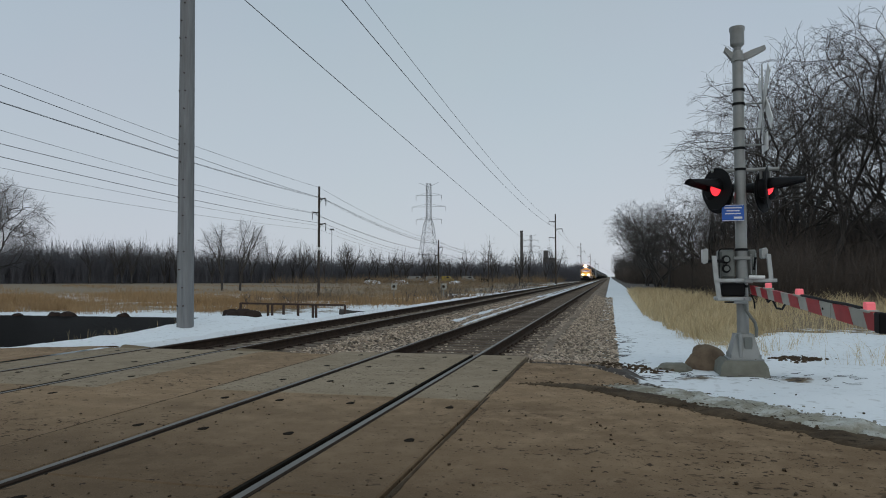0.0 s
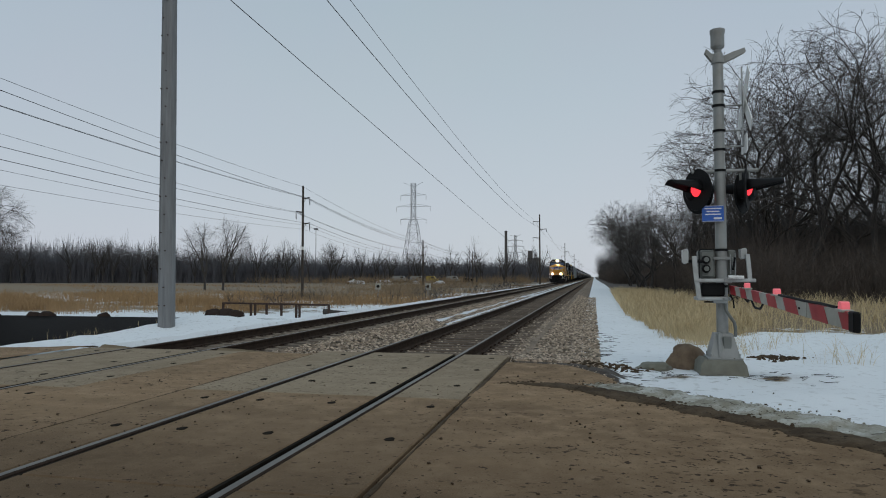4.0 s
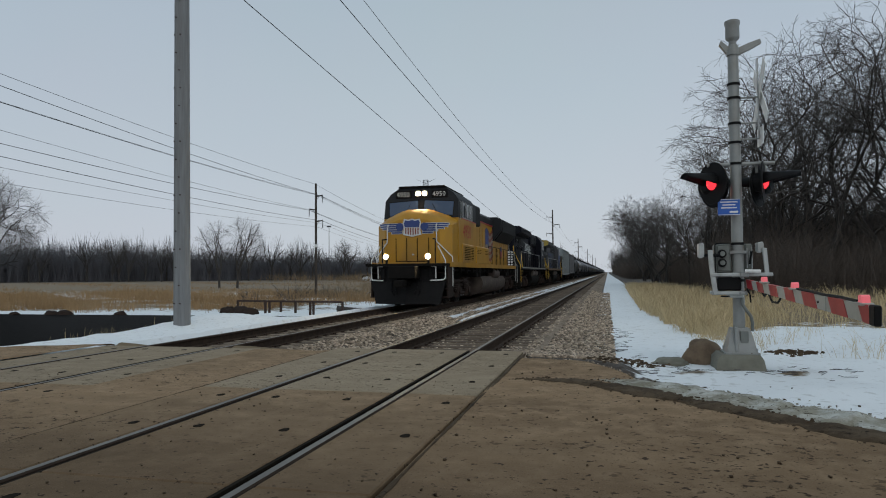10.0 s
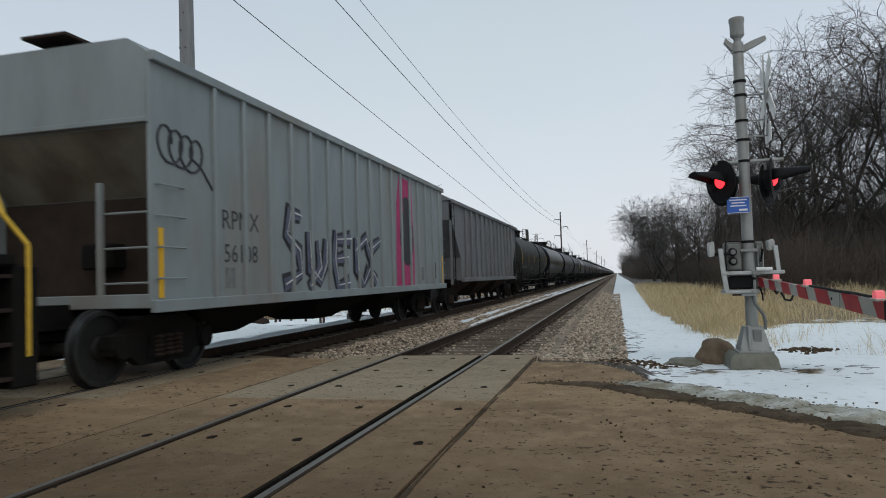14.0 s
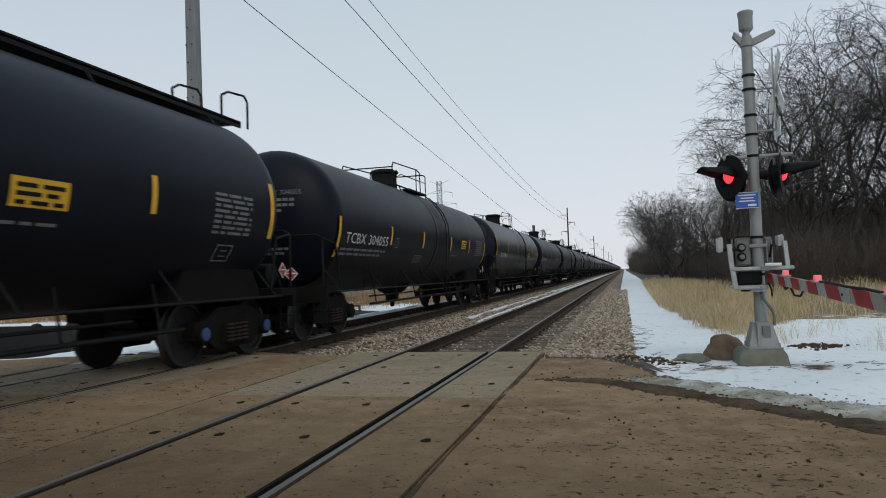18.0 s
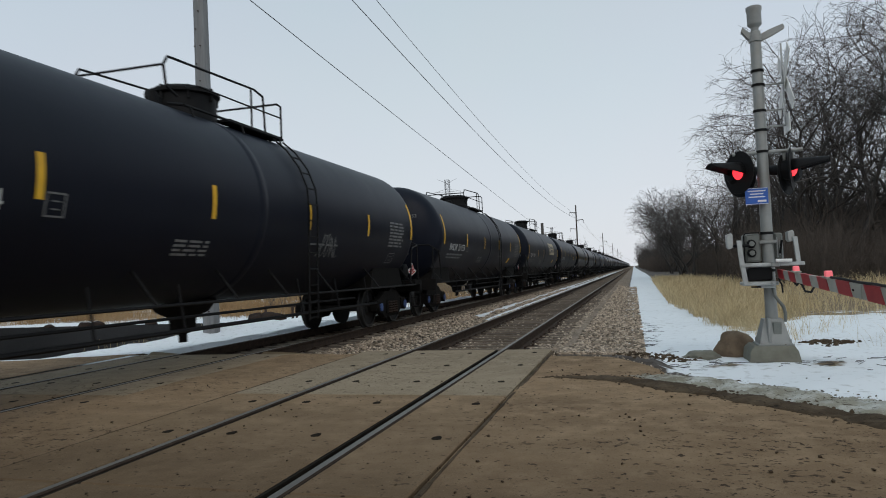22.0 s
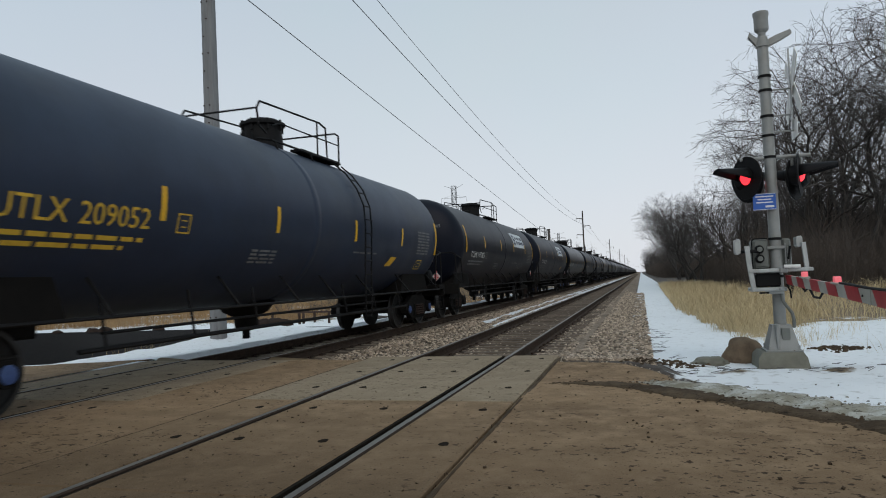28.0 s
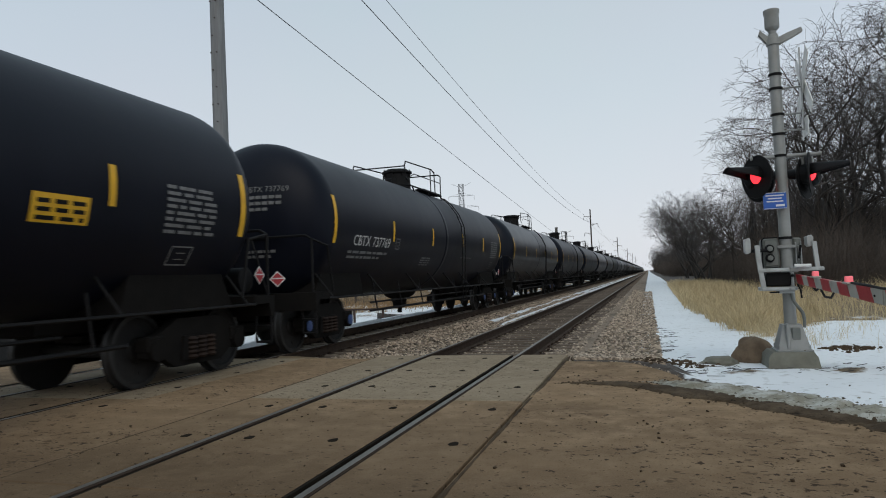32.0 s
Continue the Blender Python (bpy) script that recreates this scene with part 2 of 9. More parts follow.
def dirty_surface(name, c1, c2, dust, stain, piece=0.0, near_dark=0.75):
    """A trodden, mud-spotted road or concrete surface."""
    m = bpy.data.materials.new(name)
    m.use_nodes = True
    n, l = m.node_tree.nodes, m.node_tree.links
    p = n["Principled BSDF"]
    tc = n.new("ShaderNodeNewGeometry")

    def noise_at(scale, detail=6, stretch=(1, 1, 1), shift=0.0):
        mp = n.new("ShaderNodeMapping")
        mp.inputs["Scale"].default_value, mp.inputs["Location"].default_value = stretch, (shift, shift, 0)
        l.new(tc.outputs["Position"], mp.inputs[0])
        t = n.new("ShaderNodeTexNoise")
        t.inputs["Scale"].default_value, t.inputs["Detail"].default_value, t.inputs["Roughness"].default_value = scale, detail, 0.68
        l.new(mp.outputs[0], t.inputs["Vector"])
        return t.outputs[0]

    def mixed(fac, a, b):
        x = n.new("ShaderNodeMix")
        x.data_type = "RGBA"
        for s, c in ((6, a), (7, b)):
            if isinstance(c, tuple):
                x.inputs[s].default_value = (*c, 1)
            else:
                l.new(c, x.inputs[s])
        l.new(fac, x.inputs[0])
        return x.outputs[2]

    def cut(src, a, b, top=1.0):
        r = n.new("ShaderNodeMapRange")
        r.inputs[1].default_value, r.inputs[2].default_value, r.inputs[4].default_value = a, b, top
        l.new(src, r.inputs[0])
        return r.outputs[0]

    wheel, mid, grit = noise_at(0.45, 5, (0.35, 1, 1)), noise_at(3.2, 8), noise_at(85, 3)
    c = mixed(cut(wheel, 0.36, 0.64), c1, c2)
    c = mixed(cut(mid, 0.45, 0.72), c, dust)
    c = mixed(cut(noise_at(1.1, 6, (0.6, 1, 1), 7.0), 0.52, 0.7, 0.3), c, tuple(0.6 * a for a in c2))
    # base colour darkens as Y falls, the edge broken up by noise
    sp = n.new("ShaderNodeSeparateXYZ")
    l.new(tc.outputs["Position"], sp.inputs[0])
    near_y = n.new("ShaderNodeMath")
    near_y.operation = "MULTIPLY_ADD"
    near_y.inputs[1].default_value = 3.2
    l.new(noise_at(0.8, 5, (0.3, 1, 1), 31.0), near_y.inputs[0])
    l.new(sp.outputs["Y"], near_y.inputs[2])
    c = mixed(cut(near_y.outputs[0], -2.6, -5.8, near_dark), c, tuple(0.55 * a for a in c2))
    patch = cut(noise_at(0.7, 3, (0.4, 1, 1), 21.0), 0.4, 0.62, 0.055)

    def spots(src, a, b, top):
        s = n.new("ShaderNodeMath")
        s.operation = "ADD"
        l.new(src, s.inputs[0])
        l.new(patch, s.inputs[1])
        return cut(s.outputs[0], a, b, top)

    c = mixed(spots(noise_at(6.5, 3, (0.75, 1, 1), 3.0), 0.66, 0.71, 0.6), c, stain)
    c = mixed(spots(noise_at(17.0, 2, (0.85, 1, 1), 11.0), 0.665, 0.695, 0.92), c, stain)
    c = mixed(spots(noise_at(33.0, 2, (0.9, 1, 1), 17.0), 0.695, 0.73, 0.9), c, stain)
    c = mixed(cut(grit, 0.55, 0.75, 0.45), c, stain)
    c = mixed(cut(noise_at(60, 2, (1, 1, 1), 5.0), 0.66, 0.74, 0.6), c, dust)
    if piece:
        oi = n.new("ShaderNodeObjectInfo")
        pr = n.new("ShaderNodeMapRange")
        pr.inputs[3].default_value, pr.inputs[4].default_value = 1 - piece, 1 + piece
        l.new(oi.outputs["Random"], pr.inputs[0])
        hs = n.new("ShaderNodeHueSaturation")
        l.new(pr.outputs[0], hs.inputs["Value"])
        l.new(c, hs.inputs["Color"])
        c = hs.outputs[0]
    l.new(c, p.inputs["Base Color"])
    p.inputs["Roughness"].default_value = 0.9
    p.inputs["Specular IOR Level"].default_value = 0.1
    bp = n.new("ShaderNodeBump")
    bp.inputs["Strength"].default_value, bp.inputs["Distance"].default_value = 0.45, 0.012
    sm = n.new("ShaderNodeMath")
    sm.operation = "ADD"
    l.new(grit, sm.inputs[0])
    l.new(mid, sm.inputs[1])
    l.new(sm.outputs[0], bp.inputs["Height"])
    l.new(bp.outputs[0], p.inputs["Normal"])
    return m


def glow(name, col, strength):
    m = bpy.data.materials.new(name)
    m.use_nodes = True
    p = m.node_tree.nodes["Principled BSDF"]
    p.inputs["Base Color"].default_value = (*col, 1)
    p.inputs["Emission Color"].default_value = (*col, 1)
    p.inputs["Emission Strength"].default_value = strength
    return m


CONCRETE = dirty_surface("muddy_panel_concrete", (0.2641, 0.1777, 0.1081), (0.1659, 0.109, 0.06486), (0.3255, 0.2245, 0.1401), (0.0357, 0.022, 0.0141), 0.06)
CLEANER = dirty_surface("panel_concrete", (0.2888, 0.2247, 0.156), (0.2368, 0.1823, 0.125), (0.3292, 0.2608, 0.1833), (0.084, 0.062, 0.04324), 0.06)
FOOTING = material("footing_concrete", (0.19, 0.185, 0.15), (0.13, 0.125, 0.1), 0.9, scale=5, fine=70, bump=0.3, dirt=(0.14, 0.13, 0.1), dirt_scale=3)
RUBBER = material("black_rubber", (0.014, 0.012, 0.01), (0.026, 0.021, 0.016), 0.9, scale=8, bump=0.2, spec=0.02)
HOLE = material("anchor_hole_dark", (0.014, 0.011, 0.009), (0.024, 0.019, 0.014), 0.95, scale=15, spec=0.02)
RAILTOP = material("polished_rail_steel", (0.2, 0.18, 0.16), (0.1, 0.088, 0.076), 0.55, 0.35, scale=5, bump=0.05, stretch=(1, 0.1, 1))
RAILSIDE = material("rusty_rail_steel", (0.06, 0.04, 0.0288), (0.036, 0.0264, 0.0216), 0.85, 0.2, scale=6, bump=0.3, spec=0.1)
TIE = material("creosoted_tie_wood", (0.15, 0.115, 0.088), (0.085, 0.066, 0.052), 0.9, scale=4, fine=40, bump=0.4, stretch=(1, 6, 6), piece=0.25, spec=0.1)
BALLAST = material("ballast_bed", (0.34, 0.27, 0.21), (0.14, 0.108, 0.082), 0.95, scale=14, fine=28, bump=1.0, dirt=(0.075, 0.06, 0.05), dirt_scale=0.6, dirt_amount=0.6, spec=0.1)
GALV = material("grey_painted_steel", (0.27, 0.275, 0.265), (0.21, 0.215, 0.208), 0.5, 0.15, scale=4, fine=50, bump=0.06, dirt=(0.2, 0.18, 0.15), dirt_scale=3, dirt_amount=0.35)
MECH = material("weathered_grey_housing", (0.17, 0.18, 0.165), (0.125, 0.132, 0.122), 0.6, 0.1, scale=4, fine=50, bump=0.08, dirt=(0.09, 0.08, 0.07), dirt_scale=3, dirt_amount=0.5)
ALU = material("aluminium_grey", (0.37, 0.38, 0.37), (0.29, 0.3, 0.3), 0.4, 0.5, scale=6, bump=0.05)
PALEGREY = material("pale_grey_bracket_paint", (0.42, 0.43, 0.42), (0.33, 0.34, 0.335), 0.45, 0.1, scale=5, fine=50, bump=0.05, dirt=(0.2, 0.18, 0.15), dirt_scale=5, dirt_amount=0.4)
BLACK = material("black_painted_steel", (0.007, 0.007, 0.008), (0.012, 0.0115, 0.0115), 0.6, scale=5, bump=0.08, spec=0.12)
GRIME = material("grimy_undercarriage", (0.008, 0.0075, 0.0072), (0.0135, 0.012, 0.011), 0.9, scale=5, fine=40, bump=0.3, spec=0.08)
GRIMEB = material("brown_dusted_steel", (0.042, 0.03, 0.026), (0.024, 0.018, 0.016), 0.9, scale=4, fine=40, bump=0.3, dirt=(0.05, 0.033, 0.025), dirt_scale=2, spec=0.08)
WHEEL = material("wheel_steel", (0.01, 0.0095, 0.0095), (0.0065, 0.006, 0.006), 0.8, 0.0, scale=6, bump=0.15)
TREAD = material("bright_wheel_rim", (0.05, 0.05, 0.05), (0.03, 0.03, 0.03), 0.5, 0.6, scale=6, bump=0.05)
CAPBLUE = material("blue_bearing_cap", (0.04, 0.08, 0.22), (0.03, 0.06, 0.16), 0.5, scale=20, bump=0.05)
SHELL = material("satin_black_tank_paint", (0.0042, 0.0055, 0.0112), (0.0066, 0.0082, 0.0152), 0.42, scale=1.2, fine=25, bump=0.03, dirt=(0.010, 0.0112, 0.0155), dirt_scale=0.7, dirt_amount=0.4, piece=0.12, stretch=(1, 1, 0.35), spec=0.13)
SHELL_GLOSS = material("glossy_black_tank_paint", (0.0034, 0.0046, 0.0094), (0.005, 0.0066, 0.0125), 0.34, scale=1.0, fine=18, bump=0.02, dirt=(0.0075, 0.0085, 0.012), dirt_scale=0.8, dirt_amount=0.3, spec=0.17)
SHELL_BLUE = material("faded_slate_tank_paint", (0.017, 0.029, 0.057), (0.012, 0.02, 0.04), 0.45, scale=1.0, fine=25, bump=0.04, dirt=(0.028, 0.031, 0.037), dirt_scale=0.6, dirt_amount=0.4, spec=0.3)
SHELL_OLIVE = material("weathered_olive_black_paint", (0.018, 0.019, 0.0165), (0.012, 0.0125, 0.0115), 0.6, scale=1.2, fine=25, bump=0.05, dirt=(0.03, 0.028, 0.025), dirt_scale=0.8, dirt_amount=0.5, spec=0.25)
STRIPE = material("yellow_reflective_tape", (0.75, 0.42, 0.015), (0.62, 0.33, 0.012), 0.45, scale=6, bump=0.03)
STENCIL = material("white_stencil_paint", (0.62, 0.62, 0.6), (0.45, 0.45, 0.44), 0.7, scale=9, bump=0)
FADED = material("faded_grey_stencil", (0.2, 0.2, 0.2), (0.11, 0.11, 0.11), 0.8, scale=9, bump=0)
YSTENCIL = material("yellow_stencil_paint", (0.72, 0.45, 0.04), (0.55, 0.33, 0.03), 0.7, scale=9, bump=0)
NUMBERRED = material("red_number_paint", (0.42, 0.04, 0.02), (0.34, 0.035, 0.02), 0.5, scale=5, bump=0)
FADEDRED = material("faded_red_paint", (0.24, 0.055, 0.03), (0.19, 0.05, 0.03), 0.6, scale=5, bump=0)
EMBLEM = material("deep_blue_paint", (0.02, 0.05, 0.2), (0.025, 0.045, 0.15), 0.5, scale=5, bump=0)
FUELBROWN = material("dusty_fuel_tank_paint", (0.07, 0.047, 0.037), (0.04, 0.028, 0.023), 0.85, scale=3, fine=30, bump=0.2, dirt=(0.1, 0.08, 0.06), dirt_scale=2)
UPYEL = material("armour_yellow_paint", (0.44, 0.222, 0.016), (0.36, 0.176, 0.013), 0.42, scale=1.2, fine=20, bump=0.04, dirt=(0.2, 0.11, 0.03), dirt_scale=0.8, dirt_amount=0.5, stretch=(1, 1, 0.4), spec=0.35)
UPGREY = material("dark_grey_roof_paint", (0.0225, 0.024, 0.027), (0.01575, 0.0165, 0.018), 0.6, scale=1.5, bump=0.05, dirt=(0.015, 0.014, 0.012), dirt_scale=1.0, spec=0.15)
NSBLACK = material("weathered_black_paint", (0.0035, 0.004, 0.0085), (0.006, 0.0065, 0.011), 0.5, scale=1.5, fine=20, bump=0.04, spec=0.12, dirt=(0.011, 0.0105, 0.012), dirt_scale=0.8, dirt_amount=0.4)
CSGREY = material("weathered_grey_blue_paint", (0.07, 0.072, 0.08), (0.038, 0.039, 0.046), 0.6, scale=2.0, fine=20, bump=0.05, dirt=(0.024, 0.02, 0.018), dirt_scale=0.9, dirt_amount=0.75, stretch=(1, 1.5, 0.35))
CSBLUE = material("weathered_blue_paint", (0.02, 0.045, 0.16), (0.025, 0.04, 0.11), 0.55, scale=2, bump=0.04, dirt=(0.06, 0.055, 0.06), dirt_scale=1.2, dirt_amount=0.6)
CSYEL = material("soiled_yellow_paint", (0.36, 0.265, 0.045), (0.26, 0.185, 0.035), 0.6, scale=1.6, bump=0.05, dirt=(0.14, 0.095, 0.04), dirt_scale=1.0, dirt_amount=0.7, stretch=(1, 1, 0.4))
RUSTSILL = material("rust_stained_sill", (0.14, 0.08, 0.048), (0.16, 0.1, 0.05), 0.75, scale=1.2, bump=0.1)
GRAYCAR = material("weathered_light_grey_paint", (0.235, 0.268, 0.275), (0.18, 0.205, 0.21), 0.65, scale=1.3, fine=25, bump=0.05, dirt=(0.19, 0.16, 0.13), dirt_scale=0.8, dirt_amount=0.6, stretch=(1, 1, 0.3))
GRAYCAR2 = material("weathered_mid_grey_paint", (0.16, 0.165, 0.175), (0.115, 0.118, 0.125), 0.65, scale=1.3, fine=25, bump=0.05, dirt=(0.1, 0.09, 0.085), dirt_scale=0.8, dirt_amount=0.6, stretch=(1, 1, 0.3))
GLASS = material("dark_cab_glass", (0.02, 0.026, 0.032), (0.028, 0.034, 0.04), 0.08, scale=2, bump=0.0)
BLUEGLASS = material("sky_tinted_windshield", (0.035, 0.063, 0.119), (0.042, 0.07, 0.133), 0.06, scale=2, bump=0.0)
SIGNBLUE = material("blue_sign_enamel", (0.015, 0.09, 0.42), (0.02, 0.1, 0.38), 0.35, scale=6, bump=0.0)
WHITE = material("white_paint", (0.72, 0.72, 0.7), (0.6, 0.6, 0.58), 0.5, scale=5, bump=0.04, dirt=(0.4, 0.39, 0.36), dirt_scale=4, dirt_amount=0.5)
GATEWHITE = material("aged_white_sheet", (0.4, 0.39, 0.34), (0.33, 0.32, 0.28), 0.5, scale=5, bump=0.04, dirt=(0.24, 0.22, 0.18), dirt_scale=4, dirt_amount=0.5)
RED = material("red_reflective_sheet", (0.42, 0.022, 0.03), (0.33, 0.018, 0.025), 0.4, scale=6, bump=0.03)
PINKSPRAY = material("magenta_spray_paint", (0.42, 0.04, 0.14), (0.33, 0.03, 0.1), 0.7, scale=4, bump=0)
BLACKSPRAY = material("black_spray_paint", (0.02, 0.02, 0.022), (0.035, 0.035, 0.04), 0.6, scale=4, bump=0)
NAVYSPRAY = material("grey_blue_spray_paint", (0.06, 0.07, 0.12), (0.12, 0.13, 0.17), 0.6, scale=4, bump=0)
POLEWOOD = material("weathered_grey_pole", (0.225, 0.23, 0.235), (0.15, 0.153, 0.156), 0.85, scale=3, fine=30, bump=0.35, stretch=(4, 4, 0.25), dirt=(0.14, 0.135, 0.13), dirt_scale=2)
DARKPOLE = material("dark_creosote_pole", (0.035, 0.028, 0.024), (0.06, 0.045, 0.035), 0.9, scale=3, fine=30, bump=0.3, stretch=(4, 4, 0.3))
WIRE = material("dark_wire", (0.03, 0.03, 0.034), (0.04, 0.04, 0.044), 0.6, scale=3, bump=0)
LATTICE = material("galvanised_lattice", (0.1, 0.103, 0.108), (0.075, 0.078, 0.082), 0.6, 0.4, scale=2, bump=0)
BARK = material("dark_bark", (0.06, 0.053, 0.048), (0.036, 0.032, 0.03), 0.95, scale=5, fine=30, bump=0.5, stretch=(3, 3, 0.6), piece=0.2)
BRUSH = material("brown_brush_twigs", (0.105, 0.083, 0.068), (0.06, 0.048, 0.041), 0.95, scale=3, bump=0, piece=0.2)
WEEDS = material("tan_dead_weeds", (0.27, 0.19, 0.11), (0.16, 0.11, 0.065), 0.95, scale=3, bump=0, piece=0.2)
TWIG = material("bare_twigs", (0.08, 0.07, 0.066), (0.05, 0.045, 0.043), 0.95, scale=3, bump=0, piece=0.2)
THICKET = material("brown_thicket", (0.11, 0.096, 0.094), (0.05, 0.045, 0.046), 1.0, scale=1.6, fine=2.5, bump=1.0, stretch=(1, 1, 0.12), spec=0.0)
# distance haze is mixed into the blue-grey base colours of both far-wood materials
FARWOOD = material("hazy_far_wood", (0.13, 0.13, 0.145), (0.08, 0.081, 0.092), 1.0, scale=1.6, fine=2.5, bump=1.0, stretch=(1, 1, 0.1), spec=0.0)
FARTWIG = material("haze_tinted_far_twigs", (0.15, 0.15, 0.168), (0.09, 0.091, 0.103), 0.95, scale=3, bump=0, piece=0.2)
BOULDER = material("brown_boulder_rock", (0.21, 0.15, 0.1), (0.12, 0.085, 0.06), 0.9, scale=6, fine=25, bump=0.5, spec=0.2)
IRON = material("rusty_iron", (0.075, 0.042, 0.03), (0.04, 0.027, 0.022), 0.85, 0.2, scale=8, bump=0.2)
WATER = material("dark_creek_water", (0.008, 0.008, 0.009), (0.016, 0.015, 0.014), 0.3, scale=0.8, fine=3.5, bump=0.35, stretch=(1, 4, 1), spec=0.02)
LAMP_RED = glow("lit_red_lens", (1.0, 0.03, 0.045), 1.6)
LAMP_PINK = glow("lit_gate_lamp", (0.85, 0.16, 0.19), 0.28)
HEADLIGHT = glow("lit_headlight", (1.0, 0.74, 0.4), 420.0)
WATER.node_tree.nodes["Principled BSDF"].inputs["IOR"].default_value = 1.03


# ---- ground ----
def ss(a, b, x):
    t = np.clip((x - a) / (b - a), 0, 1)
    return t * t * (3 - 2 * t)


EDGE_X = np.array([-60, -20, -8.6, -6.66, 0.76, 1.76, 2.2, 2.5, 2.9, 3.4, 3.9, 6.0, 10.0, 60.0])
EDGE_Y = np.array([-9, -4.0, -0.45, 0.3, -0.3, -0.75, -1.6, -2.95, -3.6, -4.25, -4.75, -7.0, -10.0, -28.0])


def road_edge(x):
    return np.interp(x, EDGE_X, EDGE_Y)


def waves(x, y, k, seed=0.0):
    return (np.sin(1.7 * k * x + 2.1 * k * y + seed) + np.sin(2.9 * k * x - 1.3 * k * y + 1.7 * seed + 1.1) + np.sin(-1.1 * k * x + 3.3 * k * y + 2.3 * seed)) / 3


def ground_z(x, y):
    beyond = y - road_edge(x)
    right = -0.05 - 0.25 * ss(0, 3.4, beyond) - 0.17 * ss(6, 16, beyond)
    left = -0.06 - 0.3 * ss(0.2, 2.5, beyond) * ss(-6.5, -9.0, x) - 0.75 * ss(-11.0, -14.5, x) * ss(0.5, 4, beyond) - 0.25 * ss(-6.8, -8.2, x) * ss(8, 20, y)
    left = left - 0.55 * ss(-8.0, -12.0, x) * ss(14, 26, y) * (1 - ss(-11.0, -14.5, x))
    left = left + 0.28 * np.exp(-(((x + 11.2) / 2.2) ** 2 + ((y - 10.6) / 2.4) ** 2)) + 0.5 * np.exp(-(((x + 15.5) / 2.6) ** 2 + ((y - 24) / 1.6) ** 2))
    mid = -0.6 * ss(0.0, 0.4, beyond)
    z = np.where(x > 0.7, right, np.where(x < -6.7, left, mid))
    z = np.where(beyond < 0, -0.2, z)
    lumps = 0.035 * waves(x, y, 1.3) + 0.02 * waves(x, y, 3.1, 2.0)
    rise = 0.6 * ss(40, 200, x) + 1.2 * ss(400, 1500, np.abs(x)) + 1.0 * ss(600, 2500, y)
    z = z + lumps * ss(0.3, 1.5, beyond) + rise
    # creek bed in the left hollow
    creek = ss(-12.2, -14.0, x) * ss(-0.6, 1.0, y + 0.35 * (x + 13.5)) * (1 - ss(18.6, 19.6, y + 0.15 * (x + 20) + 0.5 * np.sin(x * 0.7)))
    return z - 0.5 * creek * (x < -10)


def spread(lo, hi, step, far_lo, far_hi, grow=1.18):
    c = list(np.arange(lo, hi + 1e-6, step))
    s = step
    while c[-1] < far_hi:
        s *= grow
        c.append(c[-1] + s)
    s = step
    while c[0] > far_lo:
        s *= grow
        c.insert(0, c[0] - s)
    return np.array(c)


GX = spread(-22, 16, 0.22, -2600, 2600)
GY = spread(-12, 30, 0.22, -400, 4200)
XX, YY = np.meshgrid(GX, GY)
ZZ = ground_z(XX, YY)
nx, ny = len(GX), len(GY)
quads = (np.arange(ny - 1)[:, None] * nx + np.arange(nx - 1)[None, :]).ravel()
quads = np.stack([quads, quads + 1, quads + nx + 1, quads + nx], 1)


def ground_cover(x, y):
    """How much snow and how much straw lies at a place, each 0 to 1."""
    beyond = y - road_edge(x)
    strip = np.interp(y, [0, 9, 20, 60, 100, 400], [6.5, 4.3, 3.7, 4.1, 4.4, 3.5])
    front = 9.4 + 0.55 * np.clip(x - 4.2, 0, 40) + 0.8 * np.sin(x * 1.1)
    grass_r = (x > strip) & (y > front)
    snow = np.where(x > 0.7, np.where(grass_r, 0.06 + 0.3 * (y < front + 2), 0.95), 0.0)
    snow = np.where((x > 0.7) & (y > 60) & (x > strip), 0.0, snow)
    snow = np.where((x > 0.7) & (x < 1.75), 0.2, snow)
    snow = np.where(x > 0.7, snow - (0.34 + 0.22 * waves(x, y, 0.9, 4.0) + 0.2 * waves(x, y, 2.1, 2.0)) * ss(5.5, 0.6, beyond) - 0.2 * np.clip(waves(x, y, 2.3, 1.0), 0, 1), snow)
    snow = snow - 0.75 * np.exp(-(((x - 4.65) / 0.3) ** 2 + ((y - 0.55) / 0.45) ** 2)) - 0.55 * np.exp(-(((x - 3.3) / 0.45) ** 2 + ((y - 0.2) / 0.35) ** 2)) - 0.6 * np.exp(-(((x - 2.15) / 0.35) ** 2 + ((y - 0.1) / 0.5) ** 2))
    snow = snow + 0.3 * (x > 1.6) * (x < 3.4) * (y > 4)
    slush = ss(1.5, 0.1, beyond) * (x > 0.7)
    left = 0.7 + 0.35 * ss(34, 20, y) + 0.12 * waves(x * 0.4, y, 0.35, 2.0) - 0.2 * ss(30, 40, y) * ss(-18, -24, x) - 0.1 * ss(26, 40, y)
    left = left + 0.3 * np.exp(-(((y - 21.5 - 0.3 * waves(x, y, 0.5)) / 1.4) ** 2)) + 0.28 * np.exp(-(((y - 62) / 9) ** 2)) - 0.2 * ss(70, 110, y)
    snow = np.where(x < -6.7, left, snow)
    snow = np.where((x < -6.7) & (y < 16) & (x > -14), 0.95, snow)
    straw = np.where(x > 0.7, (1 - ss(45, 70, y)) * (1 - ss(18, 30, x)) * ss(2.6, 3.2, x), 1.0 - 0.5 * ss(160, 300, y))
    return np.clip(snow - 0.55 * slush, 0, 1), np.clip(straw, 0, 1)


